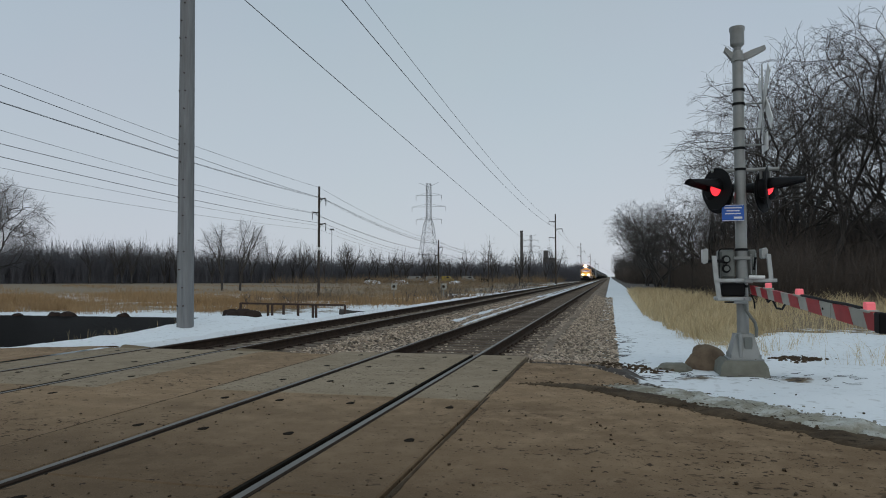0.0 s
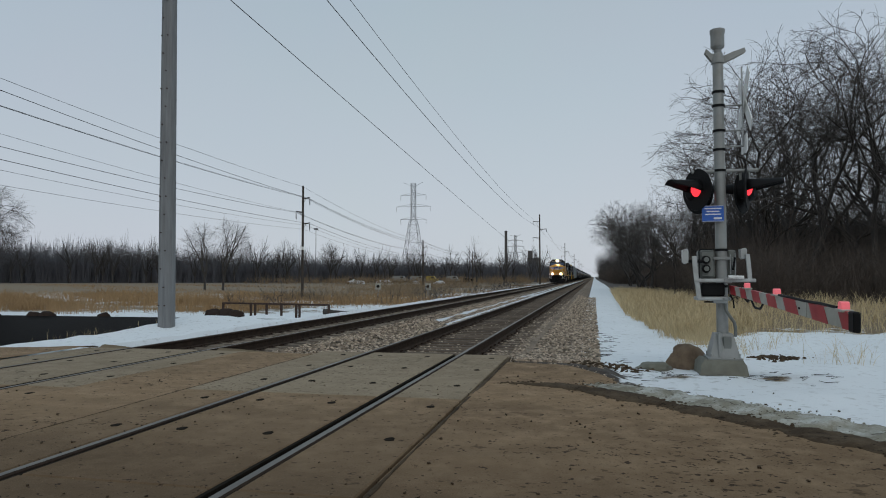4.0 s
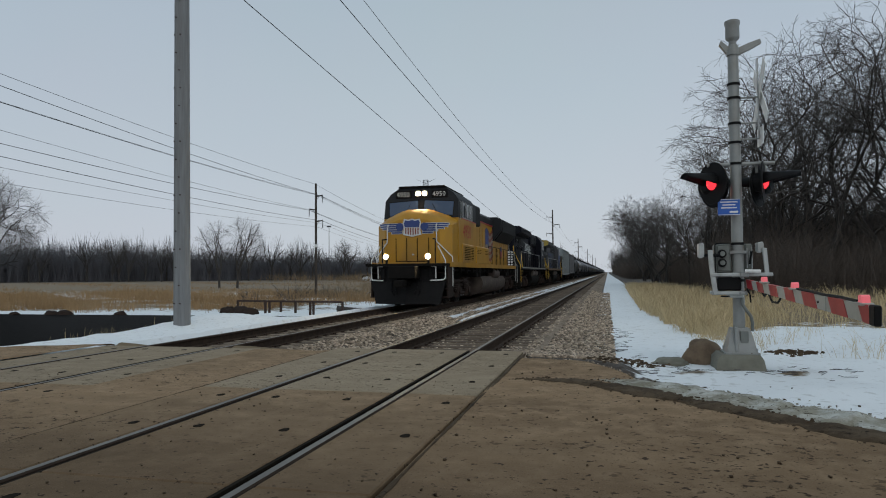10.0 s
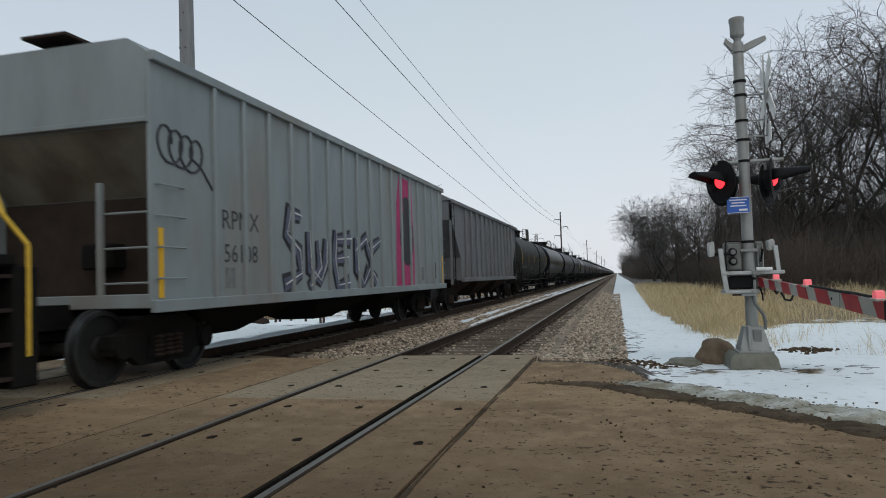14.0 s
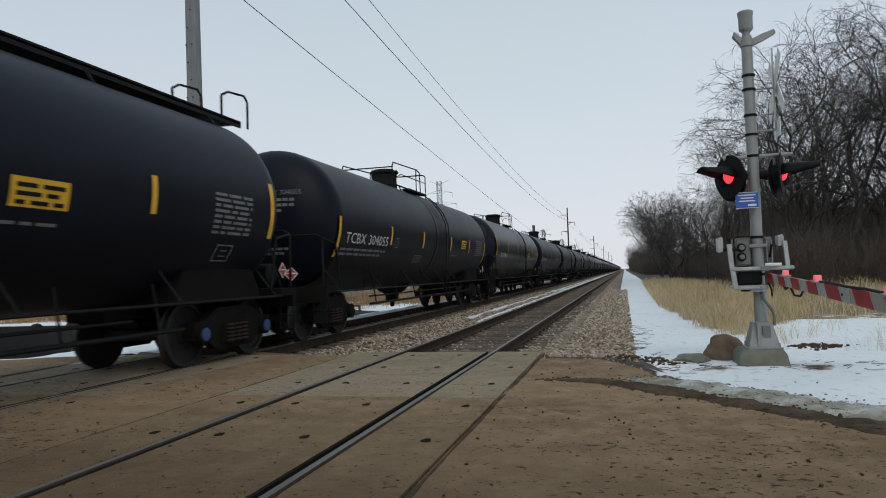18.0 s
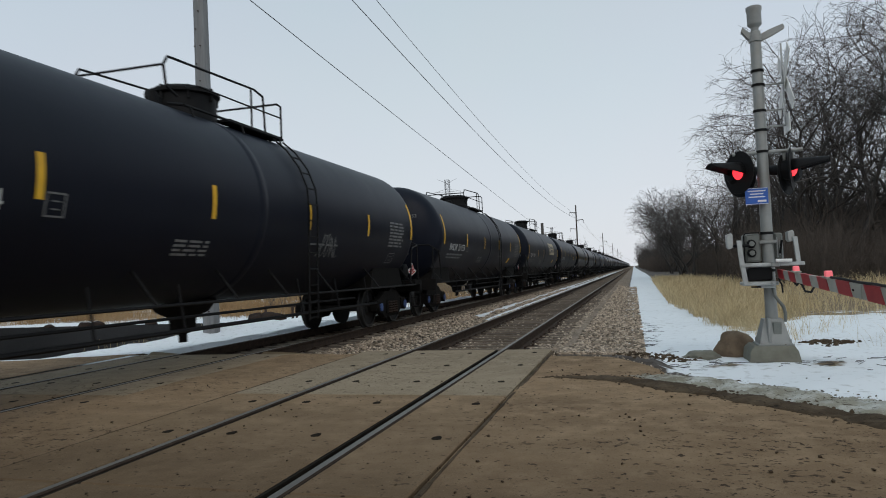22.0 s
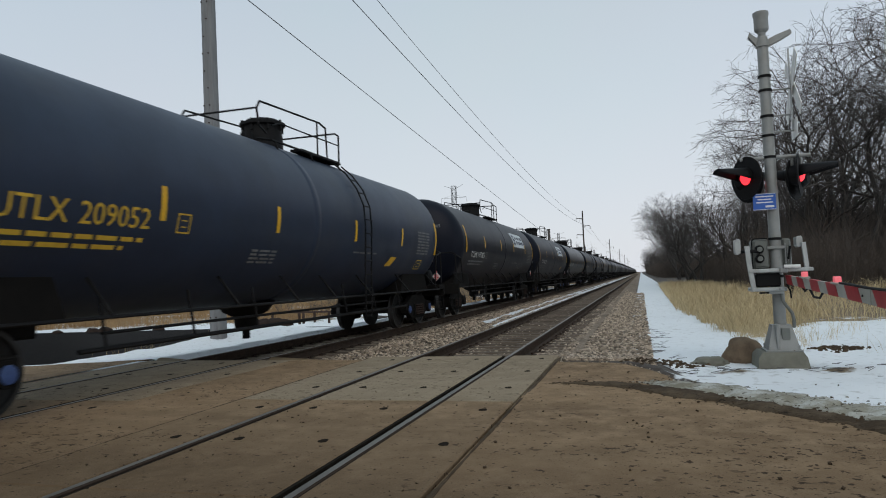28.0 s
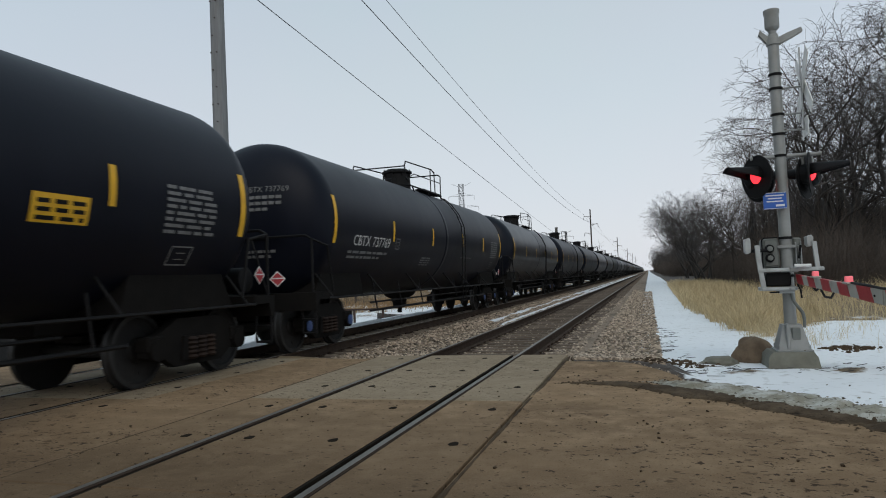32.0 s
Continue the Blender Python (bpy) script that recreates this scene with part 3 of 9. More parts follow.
def ground_material():
    m = bpy.data.materials.new("snow_and_straw_ground")
    m.use_nodes = True
    n, l = m.node_tree.nodes, m.node_tree.links
    p = n["Principled BSDF"]
    tc = n.new("ShaderNodeTexCoord")

    def noise_at(scale, detail=6):
        t = n.new("ShaderNodeTexNoise")
        t.inputs["Scale"].default_value, t.inputs["Detail"].default_value, t.inputs["Roughness"].default_value = scale, detail, 0.6
        l.new(tc.outputs["Object"], t.inputs["Vector"])
        return t

    def mixed(fac, a, b):
        x = n.new("ShaderNodeMix")
        x.data_type = "RGBA"
        for s, c in ((6, a), (7, b)):
            if isinstance(c, tuple):
                x.inputs[s].default_value = (*c, 1)
            else:
                l.new(c, x.inputs[s])
        l.new(fac, x.inputs[0])
        return x.outputs[2]

    def attr(name):
        a = n.new("ShaderNodeAttribute")
        a.attribute_name = name
        return a.outputs["Fac"]

    big, mid, small = noise_at(0.35), noise_at(2.2, 8), noise_at(28, 4)
    soil = mixed(mid.outputs[0], (0.075, 0.055, 0.04), (0.045, 0.034, 0.027))
    straw = mixed(mid.outputs[0], (0.23, 0.165, 0.09), (0.14, 0.095, 0.055))
    land = mixed(attr("straw"), soil, straw)
    add = n.new("ShaderNodeMath")
    add.operation = "MULTIPLY_ADD"
    coarse = n.new("ShaderNodeMath")
    coarse.operation = "MULTIPLY_ADD"
    l.new(big.outputs[0], coarse.inputs[0])
    coarse.inputs[1].default_value = 1.0
    l.new(attr("snow"), coarse.inputs[2])
    l.new(mid.outputs[0], add.inputs[0])
    add.inputs[1].default_value = 0.8
    l.new(coarse.outputs[0], add.inputs[2])
    cut = n.new("ShaderNodeMapRange")
    cut.inputs[1].default_value, cut.inputs[2].default_value = 1.32, 1.44
    l.new(add.outputs[0], cut.inputs[0])
    grey = mixed(big.outputs[0], (0.84, 0.86, 0.88), (0.7, 0.72, 0.74))
    spot = n.new("ShaderNodeMapRange")
    spot.inputs[1].default_value, spot.inputs[2].default_value, spot.inputs[4].default_value = 0.56, 0.7, 0.55
    l.new(noise_at(6.0, 8).outputs[0], spot.inputs[0])
    snow = mixed(spot.outputs[0], grey, (0.34, 0.33, 0.31))
    l.new(mixed(cut.outputs[0], land, snow), p.inputs["Base Color"])
    p.inputs["Roughness"].default_value = 0.75
    bp = n.new("ShaderNodeBump")
    bp.inputs["Strength"].default_value, bp.inputs["Distance"].default_value = 0.35, 0.04
    sm = n.new("ShaderNodeMath")
    sm.operation = "ADD"
    l.new(mid.outputs[0], sm.inputs[0])
    l.new(small.outputs[0], sm.inputs[1])
    l.new(sm.outputs[0], bp.inputs["Height"])
    l.new(bp.outputs[0], p.inputs["Normal"])
    return m


gme = big_mesh("ground", np.stack([XX.ravel(), YY.ravel(), ZZ.ravel()], 1), quads, ground_material())
for nm, val in zip(("snow", "straw"), ground_cover(XX, YY)):
    at = gme.attributes.new(nm, "FLOAT", "POINT")
    at.data.foreach_set("value", val.ravel().astype(np.float32))
thing("ground", "snow-patched winter ground with straw and soil", "ground", kind="structure", data=gme)

# creek water in the left hollow
wb = Build()
wb.add([(-80, -9, -0.93), (-11.4, -9, -0.93), (-11.4, 22, -0.93), (-80, 22, -0.93)], [(0, 1, 2, 3)])
thing("water", "dark still creek water below a snowy bank", "water", kind="structure", data=wb.mesh("water", WATER))


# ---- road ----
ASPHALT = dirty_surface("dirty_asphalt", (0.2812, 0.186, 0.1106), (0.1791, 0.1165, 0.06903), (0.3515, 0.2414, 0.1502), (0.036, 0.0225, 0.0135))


def road_strip(x0, x1, step, name, label):
    xs = np.arange(x0, x1 + 1e-6, (x1 - x0) / max(2, round((x1 - x0) / step)))
    v = np.linspace(0, 1, 120) ** 1.6
    X = np.repeat(xs[None, :], len(v), 0)
    E = road_edge(xs) + 0.05 * np.sin(xs * 5.3) + 0.03 * np.sin(xs * 13)
    Y = E[None, :] + v[:, None] * (-45 - E[None, :])
    Z = -0.014 + 0.006 * waves(X, Y, 0.9) - 0.05 * ss(0.25, 0.0, E[None, :] - Y)
    n = len(xs)
    q = (np.arange(len(v) - 1)[:, None] * n + np.arange(n - 1)[None, :]).ravel()
    q = np.stack([q, q + n, q + n + 1, q + 1], 1)
    thing(name, label, "road", kind="structure", data=big_mesh(name, np.stack([X.ravel(), Y.ravel(), Z.ravel()], 1), q, ASPHALT))


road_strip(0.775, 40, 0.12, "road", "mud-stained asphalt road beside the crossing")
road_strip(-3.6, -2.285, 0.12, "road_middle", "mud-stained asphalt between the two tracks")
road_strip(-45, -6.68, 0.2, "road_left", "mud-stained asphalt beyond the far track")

# ridge of wet mud and slush along the road's edge
MUD = dirty_surface("wet_mud", (0.075, 0.052, 0.033), (0.044, 0.03, 0.019), (0.13, 0.095, 0.063), (0.017, 0.012, 0.008), 0, 0.0)
SLUSH = dirty_surface("dirty_slush", (0.31, 0.29, 0.235), (0.17, 0.15, 0.11), (0.62, 0.62, 0.59), (0.06, 0.047, 0.032), 0, 0.0)


def ridge(name, label, path, width, height, mat, seed):
    rnd = random.Random(seed)
    pts = []
    for (xa, ya), (xb, yb) in zip(path[:-1], path[1:]):
        k = max(2, int(math.hypot(xb - xa, yb - ya) / 0.035))
        pts += [(xa + (xb - xa) * i / k, ya + (yb - ya) * i / k) for i in range(k)]
    verts, m = [], 9
    for i, (x, y) in enumerate(pts):
        j = min(i + 1, len(pts) - 1)
        dx, dy = pts[j][0] - pts[max(0, j - 1)][0], pts[j][1] - pts[max(0, j - 1)][1]
        d = math.hypot(dx, dy) or 1
        taper = min(1, i / 14)
        w = width * taper * (0.75 + 0.5 * noise.noise((x * 2, y * 2, seed)) + 0.3 * noise.noise((x * 7, y * 7, seed)))
        for k in range(m):
            u = k / (m - 1) * 2 - 1
            z = -0.012 + height * taper * (1 - u * u) * (0.7 + 0.9 * noise.noise((x * 5 + u, y * 5, seed)) + 0.8 * noise.noise((x * 14 + 3 * u, y * 14, seed))) - (0.03 if abs(u) == 1 else 0)
            verts.append((x - dy / d * w * u, y + dx / d * w * u, z))
    q = [(i * m + k, i * m + k + 1, (i + 1) * m + k + 1, (i + 1) * m + k) for i in range(len(pts) - 1) for k in range(m - 1)]
    thing(name, label, "mud", kind="structure", data=big_mesh(name, verts, q, mat))


def clods(name, label, path, width, count, size, mat, seed):
    """Lumps of thawed mud or slush strewn along a line."""
    r = np.random.RandomState(seed)
    p = np.array(path, float)
    seg = np.hypot(*(p[1:] - p[:-1]).T)
    at = r.uniform(0, 1, count) * seg.sum()
    cum = np.concatenate([[0], np.cumsum(seg)])
    x, y = np.interp(at, cum, p[:, 0]), np.interp(at, cum, p[:, 1])
    off = r.normal(0, width, count)
    x, y = x + off * 0.75, y + off * 0.65
    k = 4
    s = size * r.uniform(0.35, 1.5, count) ** 1.5
    V, F = [], []
    ring = [(math.cos(6.283 * i / k), math.sin(6.283 * i / k)) for i in range(k)]
    for i in range(count):
        b0 = len(V)
        for f, h in ((1.0, -0.3), (0.6, 0.6)):
            V += [(x[i] + s[i] * f * a * r.uniform(0.7, 1.4), y[i] + s[i] * f * b * r.uniform(0.6, 1.1), -0.008 + s[i] * h * r.uniform(0.6, 1.1)) for a, b in ring]
        F += [(b0 + a, b0 + (a + 1) % k, b0 + k + (a + 1) % k, b0 + k + a) for a in range(k)]
        F.append((b0 + k, b0 + k + 1, b0 + k + 2, b0 + k + 3))
    thing(name, label, "mud", kind="stuff", data=big_mesh(name, V, F, mat))


MUDLINE = [(1.05, -2.58), (1.6, -2.7), (2.0, -2.92), (2.4, -3.3), (2.84, -3.78), (3.4, -4.4), (3.9, -4.9), (5.4, -6.5), (8, -8.6)]
SLUSHLINE = [(1.9, -2.5), (2.3, -2.7), (2.75, -3.1), (3.2, -3.55), (3.7, -4.05), (4.3, -4.65), (5.6, -5.9), (8, -7.9)]
ridge("mud", "wet dark mud along the road edge", MUDLINE, 0.25, 0.03, MUD, 3)
ridge("slush", "dirty half-melted slush beside the road", SLUSHLINE, 0.5, 0.045, SLUSH, 8)
clods("mud_lumps", "dark lumps of churned mud along the road edge", MUDLINE, 0.1, 3000, 0.011, MUD, 4)
clods("mud_lumps.001", "mud lumps thrown onto the slush", SLUSHLINE, 0.16, 1500, 0.009, MUD, 6)
clods("slush_lumps", "grey lumps of half-melted slush", SLUSHLINE, 0.17, 1500, 0.009, SLUSH, 7)
clods("soil_lumps", "thawed soil and gravel at the asphalt's edge", [(1.8, -0.45), (2.1, -0.7), (2.4, -1.05), (2.6, -1.4)], 0.13, 170, 0.018, MUD, 9)
clods("soil_lumps.001", "gravel and soil showing through the snow", [(4.45, 0.75), (4.7, 0.6), (4.9, 0.4)], 0.2, 170, 0.022, MUD, 10)
ridge("mud_joint", "dirt-filled joint beside the concrete panels", [(0.79, 0.0), (0.8, -2.0), (0.79, -4.5), (0.8, -7), (0.8, -12)], 0.03, 0.006, MUD, 12)
ridge("mud_joint.001", "dirt-filled joint between asphalt and panels", [(-2.29, 0.0), (-2.3, -3.0), (-2.29, -7), (-2.3, -12)], 0.012, 0.006, MUD, 13)


# ---- crossing panels ----
crossing = thing("crossing", "worn concrete grade crossing panels, muddy", "crossing", kind="structure")
NEAR = -0.7535
CUTS = [0.02, -3.83, -6.9, -10.0, -13.1, -16.2, -19.3, -22.4]
LANES = [(0.055, 0.752), (-1.397, -0.11), (-2.262, -1.562)]
# flat near-black discs; the recesses' shade is in their colour, nothing is cut
hole = Build()
hole.lathe([(0.0016, 0.0), (0.0018, 0.03), (0.0016, 0.036), (-0.004, 0.042)], axis="z", n=9)
hole.v = [(x * (1 + 0.25 * math.sin(3 * x * 40 + y * 60)), y, z) for x, y, z in hole.v]
HOLE_ME = hole.mesh("anchor_hole", HOLE)
panel_cache = {}
for centre, zt in ((NEAR, 0.0), (TRACK, -0.03)):
    for li, (xa, xb) in enumerate(LANES):
        for i in range(len(CUTS) - 1):
            y1, y0 = CUTS[i], CUTS[i + 1]
            key = (li, i)
            if key not in panel_cache:
                b = Build()
                b.box(xa - NEAR, xb - NEAR, y0 + 0.008, y1 - 0.008, -0.16, 0, 0.01)
                panel_cache[key] = b.mesh("concrete_panel", CLEANER if i == 0 else CONCRETE)
            pn = part("concrete_panel", panel_cache[key], None, crossing, at=Matrix.Translation((centre, 0, zt)))
            if i < 4:
                xs = (xa + 0.235, xb - 0.31) if li == 1 else ((xa + xb) / 2 + 0.15,)
                for hx in xs:
                    yy = y1 - 0.43
                    while yy > y0 + 0.3:
                        o = part("anchor_hole", HOLE_ME, None, pn, at=Matrix.LocRotScale((hx - NEAR, yy, 0.002), None, (1, 1.5, 1)))
                        yy -= 1.3
    gaps = Build()
    for s in (-1, 1):
        for side in (-1, 1):
            inner = side != s
            xg = s * 0.7535 + side * (0.074 if inner else 0.045)
            w = 0.036 if inner else 0.01
            gaps.box(centre + xg - w, centre + xg + w, -22.4, 0.02, zt - 0.15, zt - (0.05 if inner else 0.012))
            if inner:
                xe = centre + xg + side * w
                gaps.box(min(xe, xe - side * 0.028), max(xe, xe - side * 0.028), -22.4, 0.02, zt - 0.15, zt - 0.006)
    part("rubber_flangeway", gaps, RUBBER, crossing, "black rubber flangeway filler")


# ---- tracks ----
def rail_mesh(x, z, y0, y1):
    prof = [(-0.075, -0.178), (0.075, -0.178), (0.075, -0.166), (0.012, -0.145), (0.009, -0.05), (0.034, -0.036), (0.036, -0.012),
            (0.026, 0.0), (-0.026, 0.0), (-0.036, -0.012), (-0.034, -0.036), (-0.009, -0.05), (-0.012, -0.145), (-0.075, -0.166)]
    b = Build()
    ys = [y0, -6, 0, 6, 20, 60, 150, 400, y1]
    n = len(prof)
    for y in ys:
        b.v += [(x + p, y, z + q) for p, q in prof]
    for k in range(len(ys) - 1):
        b.f += [(k * n + i, k * n + (i + 1) % n, (k + 1) * n + (i + 1) % n, (k + 1) * n + i) for i in range(n)]
    me = b.mesh("rail", RAILSIDE, 40)
    me.materials.append(RAILTOP)
    for p in me.polygons:
        if p.normal.z > 0.95 and p.center.z > z - 0.02:
            p.material_index = 1
    return me


rnd = random.Random(11)
tie_b = Build()
tie_b.box(-1.3, 1.3, -0.115, 0.115, -0.35, -0.183, 0.012)
TIE_ME = tie_b.mesh("tie", TIE)
plate_b = Build()
for s in (-0.7535, 0.7535):
    plate_b.box(s - 0.19, s + 0.19, -0.09, 0.09, -0.184, -0.174, 0.004)
    for dx in (-0.11, 0.11):
        plate_b.box(s + dx - 0.018, s + dx + 0.018, -0.06, -0.03, -0.175, -0.145, 0.005)
        plate_b.box(s + dx - 0.018, s + dx + 0.018, 0.03, 0.06, -0.175, -0.145, 0.005)
PLATE_ME = plate_b.mesh("tie_plate", RAILSIDE)
for ti, (centre, zt) in enumerate(((NEAR, 0.0), (TRACK, -0.03))):
    tr = thing("track" if ti == 0 else "track.001", "main line track of worn steel rails on wooden ties", "railway track", kind="structure")
    for s in (-0.7535, 0.7535):
        part("rail", rail_mesh(centre + s, zt, -70, 1700), None, tr, "rusty rail with polished running surface")
    far = []
    y = 0.22
    i = 0
    while y < 420:
        m = pose(centre + rnd.uniform(-0.04, 0.04), y, zt, 0, rnd.uniform(-0.4, 0.4), rnd.uniform(-1.2, 1.2))
        if i < 110:
            t_ob = part("tie", TIE_ME, None, tr, at=m)
            if i < 60:
                part("tie_plate", PLATE_ME, None, t_ob)
        else:
            far.append(m)
        i += 1
        y += 0.5 + rnd.uniform(-0.015, 0.015)
    vs, fs = [], []
    base = np.array([v.co for v in TIE_ME.vertices])
    bx = [(x, yy, z) for x in (-1.3, 1.3) for yy in (-0.115, 0.115) for z in (-0.35, -0.183)]
    fb = [(0, 1, 3, 2), (4, 6, 7, 5), (0, 4, 5, 1), (2, 3, 7, 6), (0, 2, 6, 4), (1, 5, 7, 3)]
    for m in far:
        k = len(vs)
        vs += [tuple(m @ Vector(p)) for p in bx]
        fs += [tuple(a + k for a in f) for f in fb]
    tagged(part("distant_ties", big_mesh("distant_ties", vs, fs, TIE, False), None, tr), kind="stuff")

# ballast bed, one section pushed along both tracks
sec = [(-8.3, -0.75), (-7.9, -0.62), (-6.85, -0.27), (-6.2, -0.215), (-5.14, -0.225), (-4.1, -0.215), (-3.5, -0.25), (-2.95, -0.33), (-2.4, -0.24), (-1.9, -0.2),
       (-0.75, -0.215), (0.4, -0.2), (0.75, -0.215), (1.15, -0.33), (1.75, -0.56), (1.95, -0.7)]
sx = np.concatenate([np.linspace(sec[i][0], sec[i + 1][0], 7)[:-1] for i in range(len(sec) - 1)] + [[sec[-1][0]]])
sz = np.interp(sx, [s[0] for s in sec], [s[1] for s in sec])
by = np.concatenate([np.arange(-0.4, 26, 0.12), spread(26, 27, 0.2, 26, 1700, 1.12)[6:]])
BX, BY = np.meshgrid(sx, by)
BZ = np.repeat(sz[None, :], len(by), 0) + 0.018 * waves(BX, BY, 6.0) + 0.012 * waves(BX, BY, 13.0, 1.0)
BX = BX + (0.1 * waves(BX * 0, BY, 0.8) * (BX > 1.3))
n = len(sx)
q = (np.arange(len(by) - 1)[:, None] * n + np.arange(n - 1)[None, :]).ravel()
thing("ballast", "crushed stone ballast bed under the tracks", "ballast", kind="structure",
      data=big_mesh("ballast", np.stack([BX.ravel(), BY.ravel(), BZ.ravel()], 1), np.stack([q, q + 1, q + n + 1, q + n], 1), BALLAST))

# loose stones on the bed
STONE = bpy.data.materials.new("crushed_stone")
STONE.use_nodes = True
sn, sl = STONE.node_tree.nodes, STONE.node_tree.links
gi = sn.new("ShaderNodeNewGeometry")
cr = sn.new("ShaderNodeValToRGB")
cr.color_ramp.elements[0].color, cr.color_ramp.elements[1].color = (0.075, 0.058, 0.044, 1), (0.6, 0.48, 0.37, 1)
e = cr.color_ramp.elements.new(0.5)
e.color = (0.3, 0.232, 0.17, 1)
sl.new(gi.outputs["Random Per Island"], cr.inputs[0])
sl.new(cr.outputs[0], sn["Principled BSDF"].inputs["Base Color"])
sn["Principled BSDF"].inputs["Roughness"].default_value = 0.9


def scatter_stones(name, label, count, xa, xb, ya, yb, size, zfun, seed, mat, power=1.8):
    r = np.random.RandomState(seed)
    x = r.uniform(xa, xb, count)
    y = ya + (yb - ya) * r.uniform(0, 1, count) ** power
    z = zfun(x, y)
    cube = np.array([(a, b, c) for a in (-1, 1) for b in (-1, 1) for c in (-1, 1)], float)
    fb = np.array([(0, 1, 3, 2), (4, 6, 7, 5), (0, 4, 5, 1), (2, 3, 7, 6), (0, 2, 6, 4), (1, 5, 7, 3)])
    s = size * r.uniform(0.5, 1.25, count)
    v = cube[None] * r.uniform(0.45, 1.0, (count, 8, 3)) * s[:, None, None]
    a, b = r.uniform(0, 6.28, count), r.uniform(-0.6, 0.6, count)
    ca, sa, cb, sb = np.cos(a), np.sin(a), np.cos(b), np.sin(b)
    X = v[..., 0] * ca[:, None] - v[..., 1] * sa[:, None]
    Y = v[..., 0] * sa[:, None] + v[..., 1] * ca[:, None]
    Z = v[..., 2] * 0.75
    X, Z = X * cb[:, None] + Z * sb[:, None], -X * sb[:, None] + Z * cb[:, None]
    V = np.stack([X + x[:, None], Y + y[:, None], Z + z[:, None] + 0.35 * s[:, None]], -1).reshape(-1, 3)
    F = (fb[None] + 8 * np.arange(count)[:, None, None]).reshape(-1, 4)
    thing(name, label, "stones", kind="stuff", data=big_mesh(name, V, F, mat, False))


bed = lambda x, y: np.interp(x, [s[0] for s in sec], [s[1] for s in sec])
shoulder = lambda x, y: np.maximum(bed(x, y), ground_z(x, y) - 0.01)
scatter_stones("ballast_stones", "loose grey-brown crushed stones on the shoulder", 16000, 0.85, 2.12, -0.2, 45, 0.036, shoulder, 1, STONE)
scatter_stones("ballast_stones.001", "loose grey-brown crushed stones between the tracks", 11000, -3.9, -1.75, 0.05, 40, 0.034, bed, 2, STONE)
scatter_stones("ballast_stones.002", "loose crushed stones between the ties", 9000, -1.4, 0.7, 0.1, 30, 0.026, lambda x, y: bed(x, y) - 0.012, 3, STONE)
scatter_stones("ballast_stones.003", "loose crushed stones beyond the far track", 3000, -7.4, -6.3, 0.4, 30, 0.034, bed, 4, STONE)
scatter_stones("edge_gravel", "fine gravel and thawed soil at the asphalt's broken edge", 900, 0.9, 2.75, -3.0, -0.2, 0.014, lambda x, y: np.where(np.abs(y - road_edge(x) + 0.02) < 0.16 + 0.1 * waves(x, y, 3.0), -0.05, -0.4), 25, STONE, 1.0)
scatter_stones("road_clods", "small mud clods strewn on the road", 170, 0.9, 4.6, -9.5, -1.5, 0.011, lambda x, y: np.where(y < road_edge(x) - 0.05, -0.012, -0.2), 5, MUD, 1.0)
scatter_stones("panel_clods", "small mud clods strewn on the concrete panels", 220, -6.5, 0.7, -9.0, -3.0, 0.009, lambda x, y: np.where(x > -3, 0.0, -0.032), 6, MUD, 1.0)


# snow lying along the tracks
SNOW = material("old_snow", (0.72, 0.74, 0.77), (0.6, 0.62, 0.65), 0.75, scale=3, fine=30, bump=0.4)


def snow_strip(x, y0, y1, w, h, seed):
    ys = np.concatenate([np.arange(y0, min(y1, 60), 0.25), np.linspace(min(y1, 60), y1, 40)])
    m = 7
    V = []
    for y in ys:
        wid = w * max(0.12, 0.6 + 1.3 * noise.noise((y * 0.45, seed, 0)) + 0.6 * noise.noise((y * 2.1, seed, 4)))
        off = 0.12 * noise.noise((y * 0.8, seed, 9))
        for k in range(m):
            u = k / (m - 1) * 2 - 1
            xx = x + off + wid * u
            V.append((xx, y, float(bed(np.array(xx), 0)) + h * (1 - u * u) - 0.02 * (abs(u) == 1) + 0.01 * noise.noise((xx * 9, y * 9, seed))))
    q = [(i * m + k, i * m + k + 1, (i + 1) * m + k + 1, (i + 1) * m + k) for i in range(len(ys) - 1) for k in range(m - 1)]
    return V, q


for k, (x, y0, y1, w, h) in enumerate(((-2.25, 9, 260, 0.2, 0.06), (-3.15, 12, 200, 0.14, 0.05), (-2.6, 40, 300, 0.2, 0.05))):
    V, q = snow_strip(x, y0, y1, w, h, k * 3.3 + 1)
    thing("snow" if k == 0 else "snow.%03d" % k, "narrow strip of old snow between the tracks", "snow", kind="structure", data=big_mesh("snow", V, q, SNOW))


# ---- the train ----
def front(t):
    """Where the lead unit's nose stands along the track at t seconds."""
    a, b, v0, v1 = 4.0, 13.0, 17.8, 20.6
    k = (v1 - v0) / (b - a)

    def run(s):
        return v0 * s + (0 if s < a else 0.5 * k * (min(s, b) - a) ** 2 + (v1 - v0) * max(0, s - b))

    late = -0.9 * math.sin(math.pi * (t - 15.5) / 18) if t > 15.5 else 0.0
    late += 0.45 * math.exp(-((t - 21) / 2.6) ** 2) - 0.3 * min(1.0, max(0.0, (t - 28.5) / 2.5))
    u = min(1.0, max(0.0, (t - 10.2) / 1.0))
    return 3.4 - run(t) + run(10.5) + late - 0.87 * u * u * (3 - 2 * u)


CARS = []       # (thing, offset of its leading coupler behind the nose)
SPINS = []      # (wheelset, its car's offset, y on the car, radius)
RAIL_Z = -0.03


